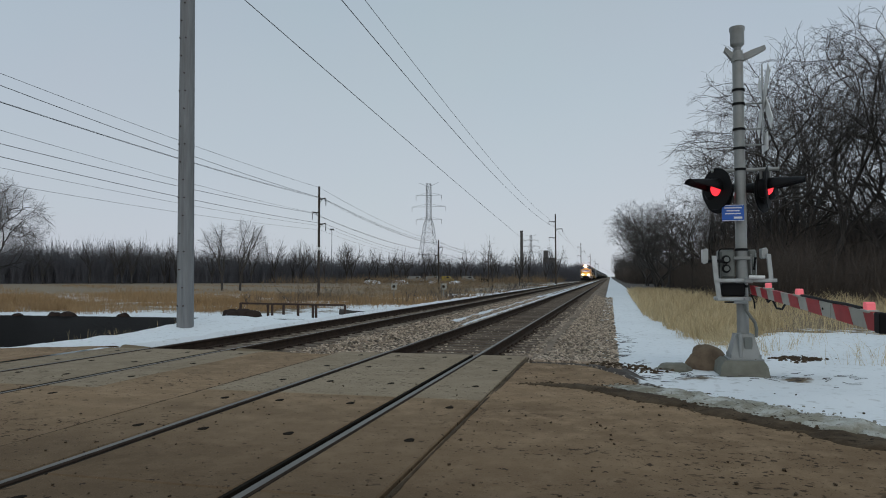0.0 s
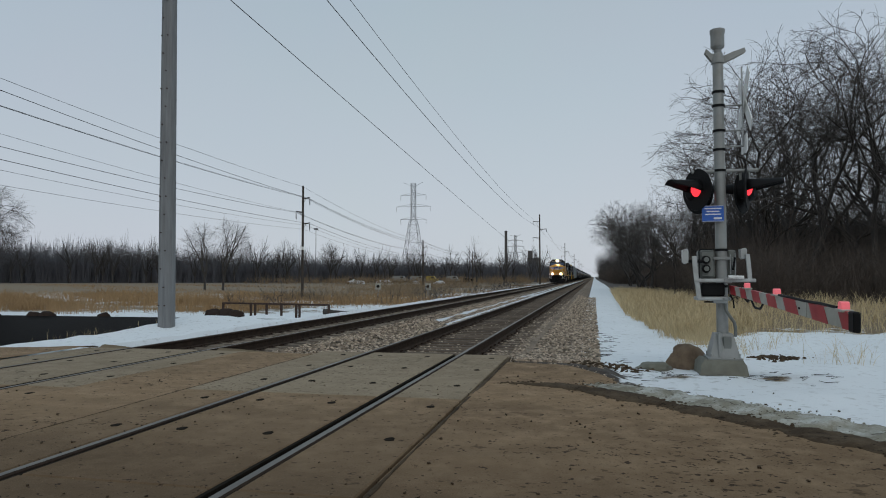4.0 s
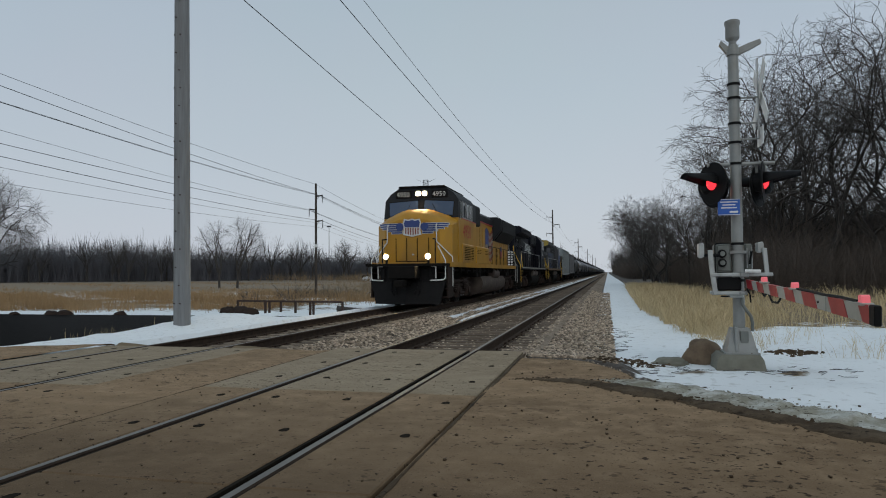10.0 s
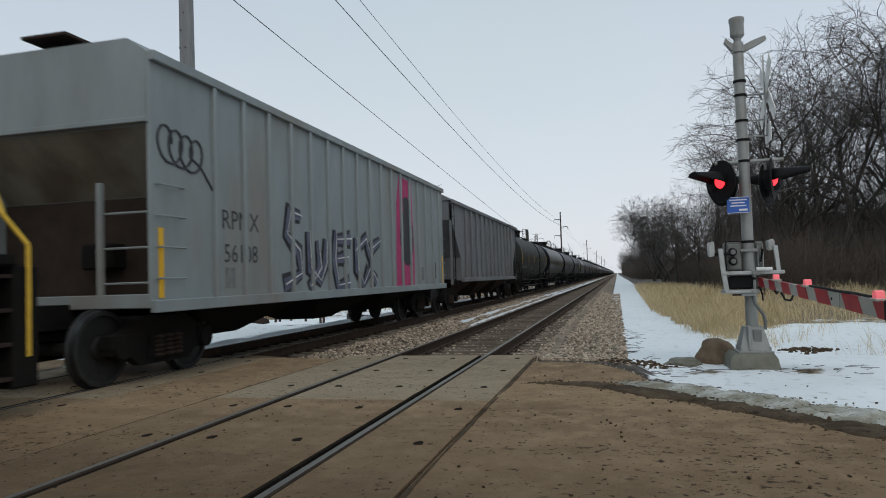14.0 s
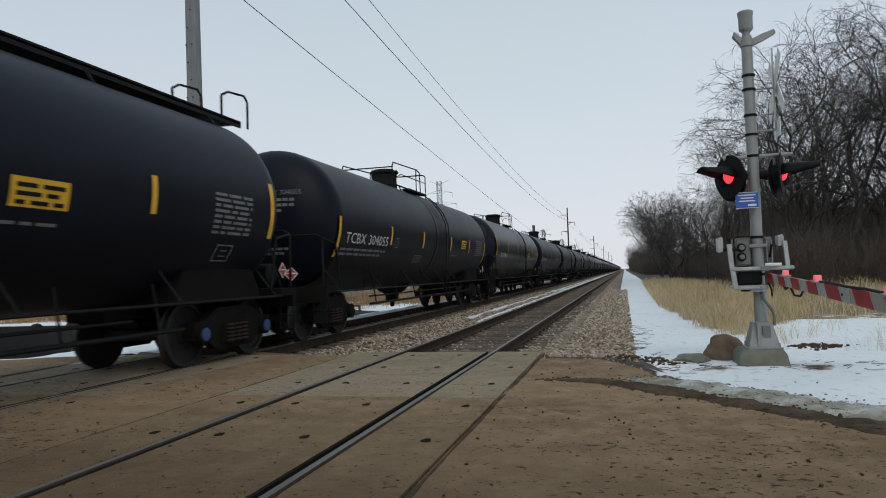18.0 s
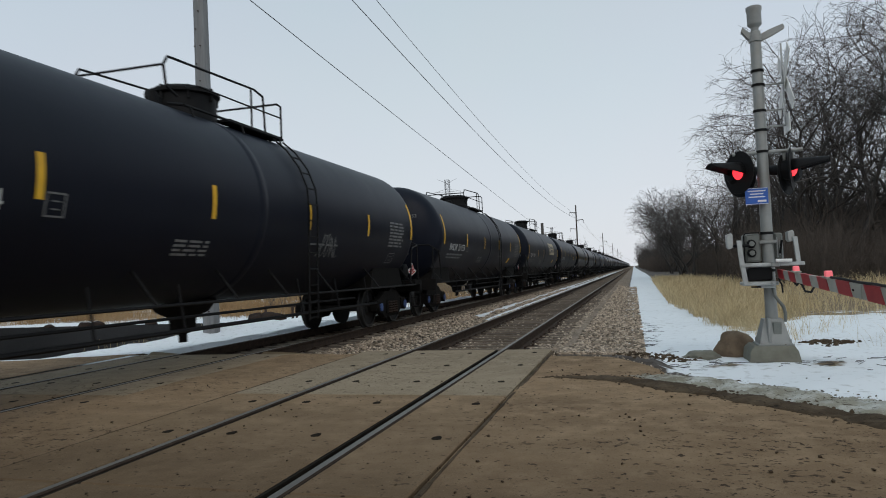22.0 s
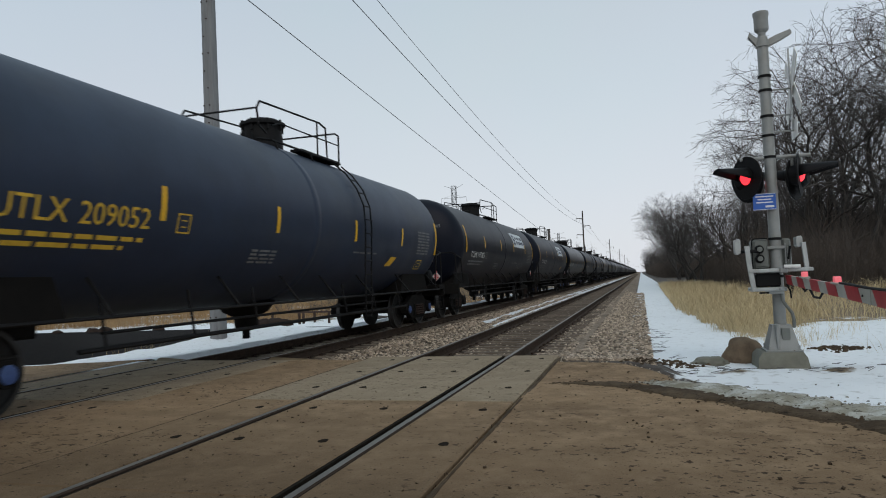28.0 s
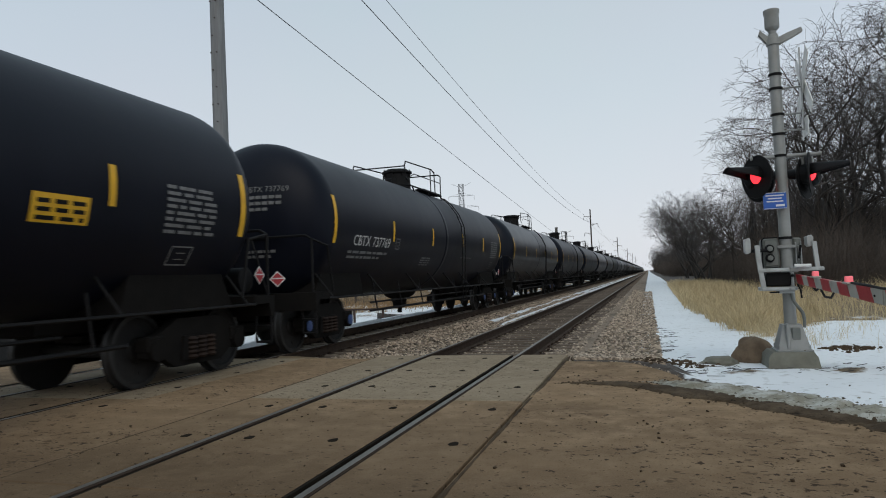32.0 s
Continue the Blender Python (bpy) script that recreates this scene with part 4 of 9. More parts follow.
def wheel_mesh(r):
    b = Build()
    for s in (-1, 1):
        x0 = s * 0.68
        prof = [(0.0, r + 0.025), (s * 0.03, r + 0.025), (s * 0.045, r), (s * 0.125, r - 0.004), (s * 0.128, r - 0.06), (s * 0.09, r - 0.075), (s * 0.075, 0.16), (s * 0.13, 0.14), (s * 0.13, 0.0)]
        b.lathe([(0.0, 0.0)] + prof, base=(x0, 0, 0), axis="x", n=28)
    b.cyl((-0.68, 0, 0), (0.68, 0, 0), 0.085, n=10)
    # lightening marks round the plate
    for s in (-1, 1):
        for k in range(3):
            a = k * 2.1
            b.cyl((s * 0.755, 0.3 * math.cos(a), 0.3 * math.sin(a)), (s * 0.775, 0.3 * math.cos(a), 0.3 * math.sin(a)), 0.035, n=6)
    me = b.mesh("wheelset", WHEEL, 30)
    me.materials.append(TREAD)
    for p in me.polygons:
        c = p.center
        if abs(c.x) > 0.7 and math.hypot(c.y, c.z) > r - 0.05:
            p.material_index = 1
    return me


WHEEL_ME = {r: wheel_mesh(r) for r in (0.483, 0.533)}


def freight_truck_meshes():
    f = Build()
    arch = [(-1.05, 0.62), (-1.05, 0.4), (-0.72, 0.36), (-0.5, 0.22), (0.5, 0.22), (0.72, 0.36), (1.05, 0.4), (1.05, 0.62), (0.75, 0.7), (0.45, 0.86), (-0.45, 0.86), (-0.75, 0.7)]
    f.prism(arch, 0.92, 1.06)
    f.prism([(-0.4, 0.3), (0.4, 0.3), (0.35, 0.62), (-0.35, 0.62)], 1.055, 1.1)
    for s in (-1, 1):
        f.cyl((0.9, s * 0.89, 0.483), (1.13, s * 0.89, 0.483), 0.145, n=12)
        f.box(0.88, 1.1, s * 0.89 - 0.17, s * 0.89 + 0.17, 0.46, 0.66, 0.02)
    frame_me = f.mesh("side_frame", GRIME)
    sp = Build()
    for k in (-0.2, 0.0, 0.2):
        for j in range(5):
            sp.lathe([(0.3 + j * 0.06, 0.055), (0.33 + j * 0.06, 0.085), (0.36 + j * 0.06, 0.055)], base=(1.1, k, 0), axis="z", n=8)
    spring_me = sp.mesh("spring", GRIMEB)
    c = Build()
    c.lathe([(1.125, 0.0), (1.125, 0.1), (1.15, 0.1), (1.16, 0.06), (1.16, 0.0)], base=(0, 0.89, 0.483), axis="x", n=10)
    cap_me = c.mesh("bearing_cap", CAPBLUE)
    b = Build()
    b.box(-0.95, 0.95, -0.2, 0.2, 0.5, 0.85, 0.03)
    b.box(-0.2, 0.2, -1.2, 1.2, 0.62, 0.7)
    bolster_me = b.mesh("bolster", GRIME)
    return frame_me, spring_me, cap_me, bolster_me


TRUCK_ME = freight_truck_meshes()


def freight_truck(car, y, offset, near=True, blue=True):
    frame_me, spring_me, cap_me, bolster_me = TRUCK_ME
    part("bolster", bolster_me, None, car, at=pose(0, y, 0))
    for s in (0, 180):
        fr = part("side_frame", frame_me, None, car, at=pose(0, y, 0, 0, 0, s))
        if near:
            part("spring", spring_me, None, fr)
            if s == 0 and blue:
                for d in (0, -1.78):
                    part("bearing_cap", cap_me, None, fr, "blue bearing cap", at=pose(0, d, 0))
    for d in (-0.89, 0.89):
        w = part("wheelset", WHEEL_ME[0.483], None, car, at=pose(0, y + d, 0.483))
        if near:
            SPINS.append((w, offset, y + d, 0.483))


TANK_ZC, TANK_R, TANK_L = 2.47, 1.545, 17.937
HEAD_A, HEAD_B = 1.52, 16.42          # where the domed heads meet the straight shell


def tank_meshes():
    """The pieces that all tank cars share, as meshes."""
    out = {}
    prof = []
    for i in range(13):
        a = math.pi / 2 * i / 12
        prof.append((HEAD_A - 0.78 * math.cos(a), max(0.02, TANK_R * math.sin(a))))
    prof += [(HEAD_A + 0.06, TANK_R), (HEAD_A + 0.12, TANK_R), (5.2, TANK_R), (8.8, TANK_R), (8.86, TANK_R), (8.87, TANK_R + 0.006), (9.03, TANK_R + 0.006), (9.04, TANK_R), (9.1, TANK_R), (12.7, TANK_R), (HEAD_B - 0.12, TANK_R), (HEAD_B - 0.06, TANK_R)]
    for i in range(13):
        a = math.pi / 2 * (12 - i) / 12
        prof.append((HEAD_B + 0.78 * math.cos(a), max(0.02, TANK_R * math.sin(a))))
    out["shell"] = lambda mat: Build().lathe(prof, base=(0, 0, TANK_ZC), axis="y", n=56).mesh("tank_shell", mat, 40)
    for kind, rad, top in (("tall", 0.4, 4.58), ("wide", 0.55, 4.48)):
        b = Build()
        b.lathe([(3.78, rad + 0.04), (3.98, rad), (top - 0.14, rad - 0.02), (top - 0.12, rad + 0.05), (top - 0.07, rad + 0.05), (top - 0.05, rad - 0.04), (top, rad - 0.08)], axis="z", n=22)
        for k in range(8):
            a = k * math.pi / 4
            b.cyl((rad * math.cos(a), rad * math.sin(a), top - 0.24), (rad * math.cos(a), rad * math.sin(a), top - 0.02), 0.026, n=6)
        b.box(-0.09, 0.09, -rad - 0.3, -rad - 0.06, 3.98, 4.24, 0.03)
        b.cyl((0.2, -rad - 0.45, 3.95), (0.2, -rad - 0.45, 4.2), 0.07, n=8)
        out["dome_" + kind] = b.mesh("manway_dome", BLACK)
    b = Build()
    for s in (-1, 1):
        b.box(s * 0.62 - 0.13, s * 0.62 + 0.13, 0.2, 1.95, 3.94, 3.985)
        b.tube([(s * 0.5, -1.05, 3.98), (s * 0.78, -1.05, 3.93), (s * 0.78, 1.95, 3.93), (s * 0.5, 1.95, 3.95)], 0.024)
        for y in (-0.9, 0.5, 1.8):
            b.tube([(s * 0.78, y, 3.93), (s * 0.86, y, 3.7)], 0.02)
    b.box(-0.5, 0.5, 0.75, 1.95, 3.95, 3.985)
    out["platform"] = b.mesh("top_platform", BLACK)
    b = Build()
    for s in (-1, 1):
        b.tube([(s * 0.78, -1.45, 4.12), (s * 0.78, -1.5, 4.42), (s * 0.78, -1.4, 4.56), (s * 0.78, 0.95, 4.66), (s * 0.78, 1.25, 4.6), (s * 0.78, 1.3, 3.95)], 0.02)
        b.tube([(s * 0.78, 0.85, 4.66), (s * 0.78, 0.85, 3.95)], 0.018)
        b.tube([(s * 0.78, -1.0, 4.2), (s * 0.78, -0.7, 4.3), (s * 0.78, 0.85, 4.32), (s * 0.78, 1.9, 4.34)], 0.015)
        b.tube([(s * 0.78, -1.45, 4.12), (s * 0.78, -1.2, 4.02)], 0.018)
    b.tube([(-0.78, -1.5, 4.42), (0.78, -1.5, 4.42)], 0.018)
    b.tube([(0.78, 1.9, 3.95), (0.78, 1.9, 4.56), (0.7, 1.9, 4.62), (-0.7, 1.9, 4.62), (-0.78, 1.9, 4.56), (-0.78, 1.9, 3.95)], 0.02)
    out["railing"] = b.mesh("safety_railing", BLACK)
    b = Build()
    for y in (-0.17, 0.17):
        pts = [(1.56, y, 0.5), (1.58, y, 1.6), (1.62, y, 2.43)] + [((TANK_R + 0.1) * math.cos(a), y, TANK_ZC + (TANK_R + 0.1) * math.sin(a)) for a in (0.25, 0.5, 0.75, 0.95)]
        b.tube(pts, 0.018)
    for k in range(11):
        z = 0.55 + 0.29 * k
        a = math.asin(max(-1, min(0.93, (z - TANK_ZC) / (TANK_R + 0.1)))) if z > TANK_ZC else 0
        x = (TANK_R + 0.1) * math.cos(a) if z > TANK_ZC else 1.56 + 0.03 * (z - 0.5)
        b.cyl((x, -0.17, z), (x, 0.17, z), 0.014, n=5)
    out["ladder"] = b.mesh("side_ladder", BLACK)
    b = Build()
    for s in (-1, 1):
        b.tube([(s * 1.5, 1.2, 0.98), (s * 1.5, 16.7, 0.98)], 0.022)
        for y in (1.4, 3.9, 6.4, 8.2, 9.7, 11.5, 14.0, 16.5):
            b.tube([(s * 1.5, y, 0.98), (s * 1.12, y, 1.45)], 0.02)
    b.tube([(1.3, 3.6, 0.62), (1.3, 14.3, 0.62)], 0.03)
    b.tube([(1.05, 4.2, 0.78), (1.05, 13.6, 0.78)], 0.022)
    for y in (4.0, 5.6, 7.2, 10.6, 12.2, 13.8):
        b.tube([(1.3, y, 0.62), (1.2, y, 1.25)], 0.018)
    out["side_pipe"] = b.mesh("side_handrail", BLACK)
    b = Build()
    b.lathe([(0.45, 0.12), (0.5, 0.2), (0.7, 0.22), (0.8, 0.42), (0.98, 0.55)], base=(0, 8.9, 0), axis="z", n=14)
    b.cyl((0, 8.9, 0.3), (0, 8.9, 0.5), 0.07, n=8)
    out["outlet"] = b.mesh("bottom_outlet", GRIME)
    out["sill"] = Build().box(-0.33, 0.33, 0.35, 4.0, 0.75, 1.1, 0.03).mesh("stub_sill", GRIME)
    out["saddle"] = Build().prism([(1.3, 0.95), (3.6, 0.95), (3.4, 1.5), (1.6, 1.5)], -1.15, 1.15).mesh("tank_saddle", GRIME)
    out["beam"] = Build().prism([(0.7, 0.78), (0.8, 0.78), (0.84, 0.98), (1.25, 0.98), (1.25, 1.1), (0.7, 1.1)], -1.5, 1.5).mesh("end_beam", GRIME)
    out["coupler"] = Build().prism([(-0.02, 0.76), (0.5, 0.8), (0.5, 0.96), (-0.02, 1.0), (-0.1, 0.94), (-0.1, 0.82)], -0.17, 0.17).mesh("coupler", GRIME)
    out["end_rail"] = Build().tube([(-1.42, 0.75, 1.1), (-1.42, 0.75, 2.05), (-1.3, 0.75, 2.12), (1.3, 0.75, 2.12), (1.42, 0.75, 2.05), (1.42, 0.75, 1.1)], 0.024).mesh("end_railing", BLACK)
    out["end_brace"] = Build().tube([(0.5, 0.75, 1.1), (0.2, 0.75, 2.12)], 0.018).mesh("railing_brace", BLACK)
    for s in (-1, 1):
        out["side_rail%d" % s] = Build().tube([(s * 1.42, 0.75, 2.05), (s * 1.45, 1.3, 1.95), (s * 1.45, 1.5, 1.1)], 0.022).mesh("corner_rail", BLACK)
        b = Build()
        b.tube([(s * 1.2, 0.75, 1.0), (s * 1.2, 0.75, 0.38), (s * 1.46, 0.75, 0.38), (s * 1.46, 0.75, 1.0)], 0.02)
        b.box(min(s * 1.2, s * 1.46), max(s * 1.2, s * 1.46), 0.68, 0.82, 0.62, 0.64)
        out["step%d" % s] = b.mesh("sill_step", BLACK)
    b = Build()
    b.lathe([(0.0, 0.0), (0.0, 0.2), (0.62, 0.2), (0.66, 0.12), (0.66, 0.0)], axis="x", n=14)
    out["reservoir"] = b.mesh("brake_reservoir", BLACK)
    b = Build()
    b.add([(0, 0, -0.19), (0, 0.19, 0), (0, 0, 0.19), (0, -0.19, 0), (0.012, 0, -0.19), (0.012, 0.19, 0), (0.012, 0, 0.19), (0.012, -0.19, 0)],
          [(0, 1, 2, 3), (4, 5, 6, 7), (0, 1, 5, 4), (1, 2, 6, 5), (2, 3, 7, 6), (3, 0, 4, 7)])
    out["placard"] = b.mesh("hazard_placard", WHITE)
    b = Build()
    b.add([(0.014, 0, -0.16), (0.014, 0.16, 0), (0.014, -0.16, 0)], [(0, 1, 2)])
    b.add([(0.014, 0.13, 0.03), (0.014, 0, 0.16), (0.014, -0.13, 0.03)], [(0, 1, 2)])
    out["placard_red"] = b.mesh("placard_face", RED)
    return out


TANK = tank_meshes()
SHELLS = {m.name: TANK["shell"](m) for m in (SHELL, SHELL_GLOSS, SHELL_BLUE, SHELL_OLIVE)}
STRIPES = {}


def stripe(y, z0, z1, w=0.11, mat=None, slant=0.0):
    key = (y, z0, z1, w, (mat or STRIPE).name, slant)
    if key not in STRIPES:
        STRIPES[key] = shell_patch(y, y + w, z0, z1, TANK_ZC, TANK_R, mat or STRIPE, slant).mesh("reflective_stripe", mat or STRIPE)
    return STRIPES[key]


def text_bars(y, z, w, rows, mat, seed, hgt=0.05, lift=0.006):
    """Rows of plain bars for writing too small to read."""
    r = random.Random(seed)
    b = Build()
    for k in range(rows):
        yy = y
        while yy < y + w - 0.05:
            d = min(r.uniform(0.12, 0.4), y + w - yy)
            p = shell_patch(yy, yy + d, z - k * hgt * 1.9, z - k * hgt * 1.9 + hgt, TANK_ZC, TANK_R, mat, 0.0, lift, 1)
            b.add(p.v, p.f)
            yy += d + 0.06
    return b


def words_on_shell(car, text, y0, y1, size, z, mat, label):
    """Stencilled words spread between two places along a shell, each word a part."""
    meshes = [letters(w, size, mat) for w in text.split()]
    spans = [(min(v.co.x for v in m.vertices), max(v.co.x for v in m.vertices)) for m in meshes]
    gap = size * 0.42
    k = (y1 - y0) / (sum(b - a for a, b in spans) + gap * (len(spans) - 1))
    y = y0
    for m, (a, b) in zip(meshes, spans):
        for v in m.vertices:
            v.co.x = (v.co.x - a) * k
        part("car_lettering", on_side(m, y, z, tank=(TANK_ZC, TANK_R)), None, car, label)
        y += (b - a + gap) * k


def head_y(x, z):
    """The leading head's surface, seen along the track."""
    return HEAD_A - 0.78 * math.sqrt(max(0, 1 - (x * x + (z - TANK_ZC) ** 2) / TANK_R ** 2)) - 0.012


def head_mark(rows, x0, mat):
    """Short bars of writing on the leading head: rows of (height, width)."""
    b = Build()
    for z, w, h in rows:
        n = max(1, int(w / 0.11))
        for i in range(n):
            xa, xb = x0 + w * i / n, x0 + w * (i + 0.82) / n
            b.add([(x, head_y(x, zz), zz) for x, zz in ((xa, z), (xb, z), (xb, z + h), (xa, z + h))], [(0, 1, 2, 3)])
    return b


def words_on_head(car, text, x0, x1, size, z, mat):
    """The car's number stencilled on its leading head."""
    m = letters(text, size, mat)
    a, b = min(v.co.x for v in m.vertices), max(v.co.x for v in m.vertices)
    for v in m.vertices:
        x, zz = x0 + (v.co.x - a) / (b - a) * (x1 - x0), z + v.co.y
        v.co = (x, head_y(x, zz) - 0.004, zz)
    part("end_number", m, None, car, "stencilled car number on the tank end")


def head_scrawl(seed, x0, x1, z0, z1):
    """Jagged strokes of spray paint across the leading head."""
    r = random.Random(seed)
    g = Build()
    for row in range(2):
        zc = z1 - (z1 - z0) * (0.28 + 0.42 * row)
        pts = []
        for i in range(64):
            u = i / 63
            pts.append((x0 + (x1 - x0) * (u + 0.05 * math.cos(i * 1.9)) + 0.05 * row, zc + 0.5 * (z1 - z0) * (0.5 - 0.35 * u) * math.sin(i * 1.25 + row) * r.uniform(0.5, 1.1) - 0.12 * u))
        for p, q in zip(pts[:-1], pts[1:]):
            d = math.hypot(q[0] - p[0], q[1] - p[1]) or 1
            ox, oz = -(q[1] - p[1]) / d * 0.009, (q[0] - p[0]) / d * 0.009
            g.add([(x, head_y(x, z) - 0.004, z) for x, z in ((p[0] - ox, p[1] - oz), (q[0] - ox, q[1] - oz), (q[0] + ox, q[1] + oz), (p[0] + ox, p[1] + oz))], [(0, 1, 2, 3)])
    return g


def scrawl(seed, y0, z0, wide, high, loops=5):
    """One looping line of spray paint on a shell."""
    r = random.Random(seed)
    pts = []
    for i in range(loops * 14):
        u = i / (loops * 14)
        a = 2 * math.pi * u * loops
        pts.append((y0 + wide * u + 0.16 * wide * math.cos(a) * r.uniform(0.7, 1.2), z0 + high * (0.5 + 0.45 * math.sin(a * 1.13 + seed)) * r.uniform(0.85, 1.05)))
    g = Build()
    for i, (u, v) in enumerate(pts):
        p, q = pts[max(0, i - 1)], pts[min(len(pts) - 1, i + 1)]
        du, dv = q[0] - p[0], q[1] - p[1]
        d = math.hypot(du, dv) or 1
        for e in (-1, 1):
            yy, zz = u - e * dv / d * 0.011, v + e * du / d * 0.011
            t = (zz - TANK_ZC) / TANK_R
            g.v.append(((TANK_R + 0.008) * math.cos(t), yy, TANK_ZC + (TANK_R + 0.008) * math.sin(t)))
    g.f += [(2 * i, 2 * i + 1, 2 * i + 3, 2 * i + 2) for i in range(len(pts) - 1)]
    return g


def tank_car(offset, mark="", paint=SHELL, near=True, walkway=False, text_mat=None, banner=None, label="", size=0.31, tags=(), seed=0,
             end=(2.0, 2.92), lead=1.52, bars=(4.6, 7.6, 10.7, 13.5), rise=(2.15, 2.62), text=(2.4, 4.4), box_at=4.9, rect=None, skew=(), dome=9.1, wide=False, ladder=True, head_tag=False):
    text_mat = text_mat or STENCIL
    small = FADED if text_mat is STENCIL else text_mat
    car = thing("tank_car", label or "satin black railway tank car with yellow reflective stripes", "tank car", "tank cars of the train")
    part("tank_shell", SHELLS[paint.name], None, car)
    part("manway_dome", TANK["dome_wide" if wide else "dome_tall"], None, car, at=pose(0, dome, 0))
    part("top_platform", TANK["platform"], None, car, at=pose(0, dome, 0))
    part("safety_railing", TANK["railing"], None, car, at=pose(0, dome, 0))
    part("side_handrail", TANK["side_pipe"], None, car)
    for s in (0, 1):
        at = Matrix() if s == 0 else pose(0, TANK_L, 0, 0, 0, 180)
        for nm, key in (("stub_sill", "sill"), ("tank_saddle", "saddle"), ("end_beam", "beam"), ("coupler", "coupler")):
            part(nm, TANK[key], None, car, at=at)
        if near:
            for nm, key in (("end_railing", "end_rail"), ("railing_brace", "end_brace"), ("corner_rail", "side_rail-1"), ("corner_rail", "side_rail1"), ("sill_step", "step-1"), ("sill_step", "step1")):
                part(nm, TANK[key], None, car, at=at)
    for y in (2.0, TANK_L - 2.0):
        freight_truck(car, y, offset, near, blue=seed % 3 != 1)
    for y in (lead - 0.06, HEAD_B - 0.1):
        part("reflective_stripe", stripe(y, *end, 0.12), None, car, "yellow reflective end stripe")
    if near:
        if ladder:
            part("side_ladder", TANK["ladder"], None, car, at=pose(0, dome + 1.45, 0))
        part("bottom_outlet", TANK["outlet"], None, car)
        for y in bars:
            part("reflective_stripe", stripe(y - 0.05, *rise, 0.1), None, car)
        part("brake_reservoir", TANK["reservoir"], None, car, at=pose(0.5, 17.05, 1.35))
        for y, dx in ((17.22, 1.25), (0.64, 0.78)):
            pl = part("hazard_placard", TANK["placard"], None, car, "white and red hazard placard", at=pose(dx, y, 1.42 if y > 5 else 1.36, 0, 0, 0 if y > 5 else -50) @ Matrix.Diagonal((0.75, 0.75, 0.75, 1)))
            part("placard_face", TANK["placard_red"], None, pl)
        if mark:
            words_on_shell(car, mark, *text, size, 1.99, text_mat, "stencilled car number")
        for k, (za, w) in enumerate(((1.82, text[1] - text[0] + 0.1), (1.71, text[1] - text[0] - 0.2))):
            tagged(part("small_lettering", text_bars(text[0] - 0.15 + 0.02 * k, za, w, 1, small, seed + 1 + k, 0.055), small, car), kind="stuff")
        tagged(part("data_block", text_bars(14.75, 2.5, 1.0, 8, FADED, seed + 2, 0.042), FADED, car, "grey stencilled data block"), kind="stuff")
        tagged(part("small_lettering", text_bars(6.9, 1.78, 0.75, 4, FADED, seed + 3, 0.035), FADED, car), kind="stuff")
        tagged(part("small_lettering", text_bars(10.7, 1.86, 1.3, 1, FADED, seed + 4, 0.035), FADED, car), kind="stuff")
        if rect:
            ya, zm = rect
            part("warning_label", shell_patch(ya - 0.36, ya + 0.36, zm - 0.15, zm + 0.15, TANK_ZC, TANK_R, STRIPE), STRIPE, car, "yellow warning label")
            tagged(part("label_text", text_bars(ya - 0.3, zm + 0.05, 0.6, 3, BLACK, seed + 9, 0.045, 0.011), BLACK, car), kind="stuff")
        for ya, zm in skew:
            part("warning_label", shell_patch(ya - 0.3, ya + 0.08, zm - 0.12, zm + 0.12, TANK_ZC, TANK_R, STRIPE, 0.22), STRIPE, car, "slanted yellow warning label")
        fr = Build()
        for y0, z0, w, h in ((15.0, 1.5, 0.42, 0.28), (box_at - 0.13, 1.97, 0.26, 0.26)):
            for ya, yb, za, zb in ((0, w, 0, 0.02), (0, w, h - 0.02, h), (0, 0.02, 0.02, h - 0.02), (w - 0.02, w, 0.02, h - 0.02), (0.3 * w, 0.7 * w, 0.3 * h, 0.36 * h), (0.3 * w, 0.7 * w, 0.62 * h, 0.68 * h)):
                p = shell_patch(y0 + ya, y0 + yb, z0 + za, z0 + zb, TANK_ZC, TANK_R, FADED, n=1)
                fr.add(p.v, p.f)
        tagged(part("stencil_frame", fr, small, car), kind="stuff")
        if mark:
            words_on_head(car, mark, 0.06, 0.9, 0.15, 2.97, FADED if text_mat is STENCIL else text_mat)
            rows = [(2.84, 0.75, 0.06), (2.73, 0.75, 0.06), (2.62, 0.5, 0.055), (1.85, 0.6, 0.05), (1.76, 0.5, 0.05)]
            tagged(part("end_lettering", head_mark(rows, 0.05, small), FADED, car, "stencilled writing on the tank end"), kind="stuff")
    if walkway:
        b = Build()
        b.box(-0.5, 0.5, 0.75, 17.2, 4.1, 4.13)
        for x in (-0.5, 0.47):
            b.box(x, x + 0.03, 0.75, 17.2, 4.04, 4.16)
        b.box(-0.95, 0.55, 0.7, 1.5, 4.13, 4.16)
        for y in (1.8, 4, 6.5, 11, 13.5, 16.2):
            b.tube([(0.48, y, 4.06), (0.62, y, 3.86)], 0.022)
        part("roof_walkway", b, BLACK, car, "long black roof walkway")
        for x, y in ((-0.8, 0.72), (0.3, 0.72), (-0.2, 16.2), (0.3, 16.9)):
            part("grab_hoop", Build().tube([(x, y, 4.05), (x, y, 4.6), (x + 0.06, y + 0.12, 4.68), (x + 0.2, y + 0.42, 4.66), (x + 0.22, y + 0.5, 4.56), (x + 0.22, y + 0.5, 4.06)], 0.022), BLACK, car)
        b = Build()
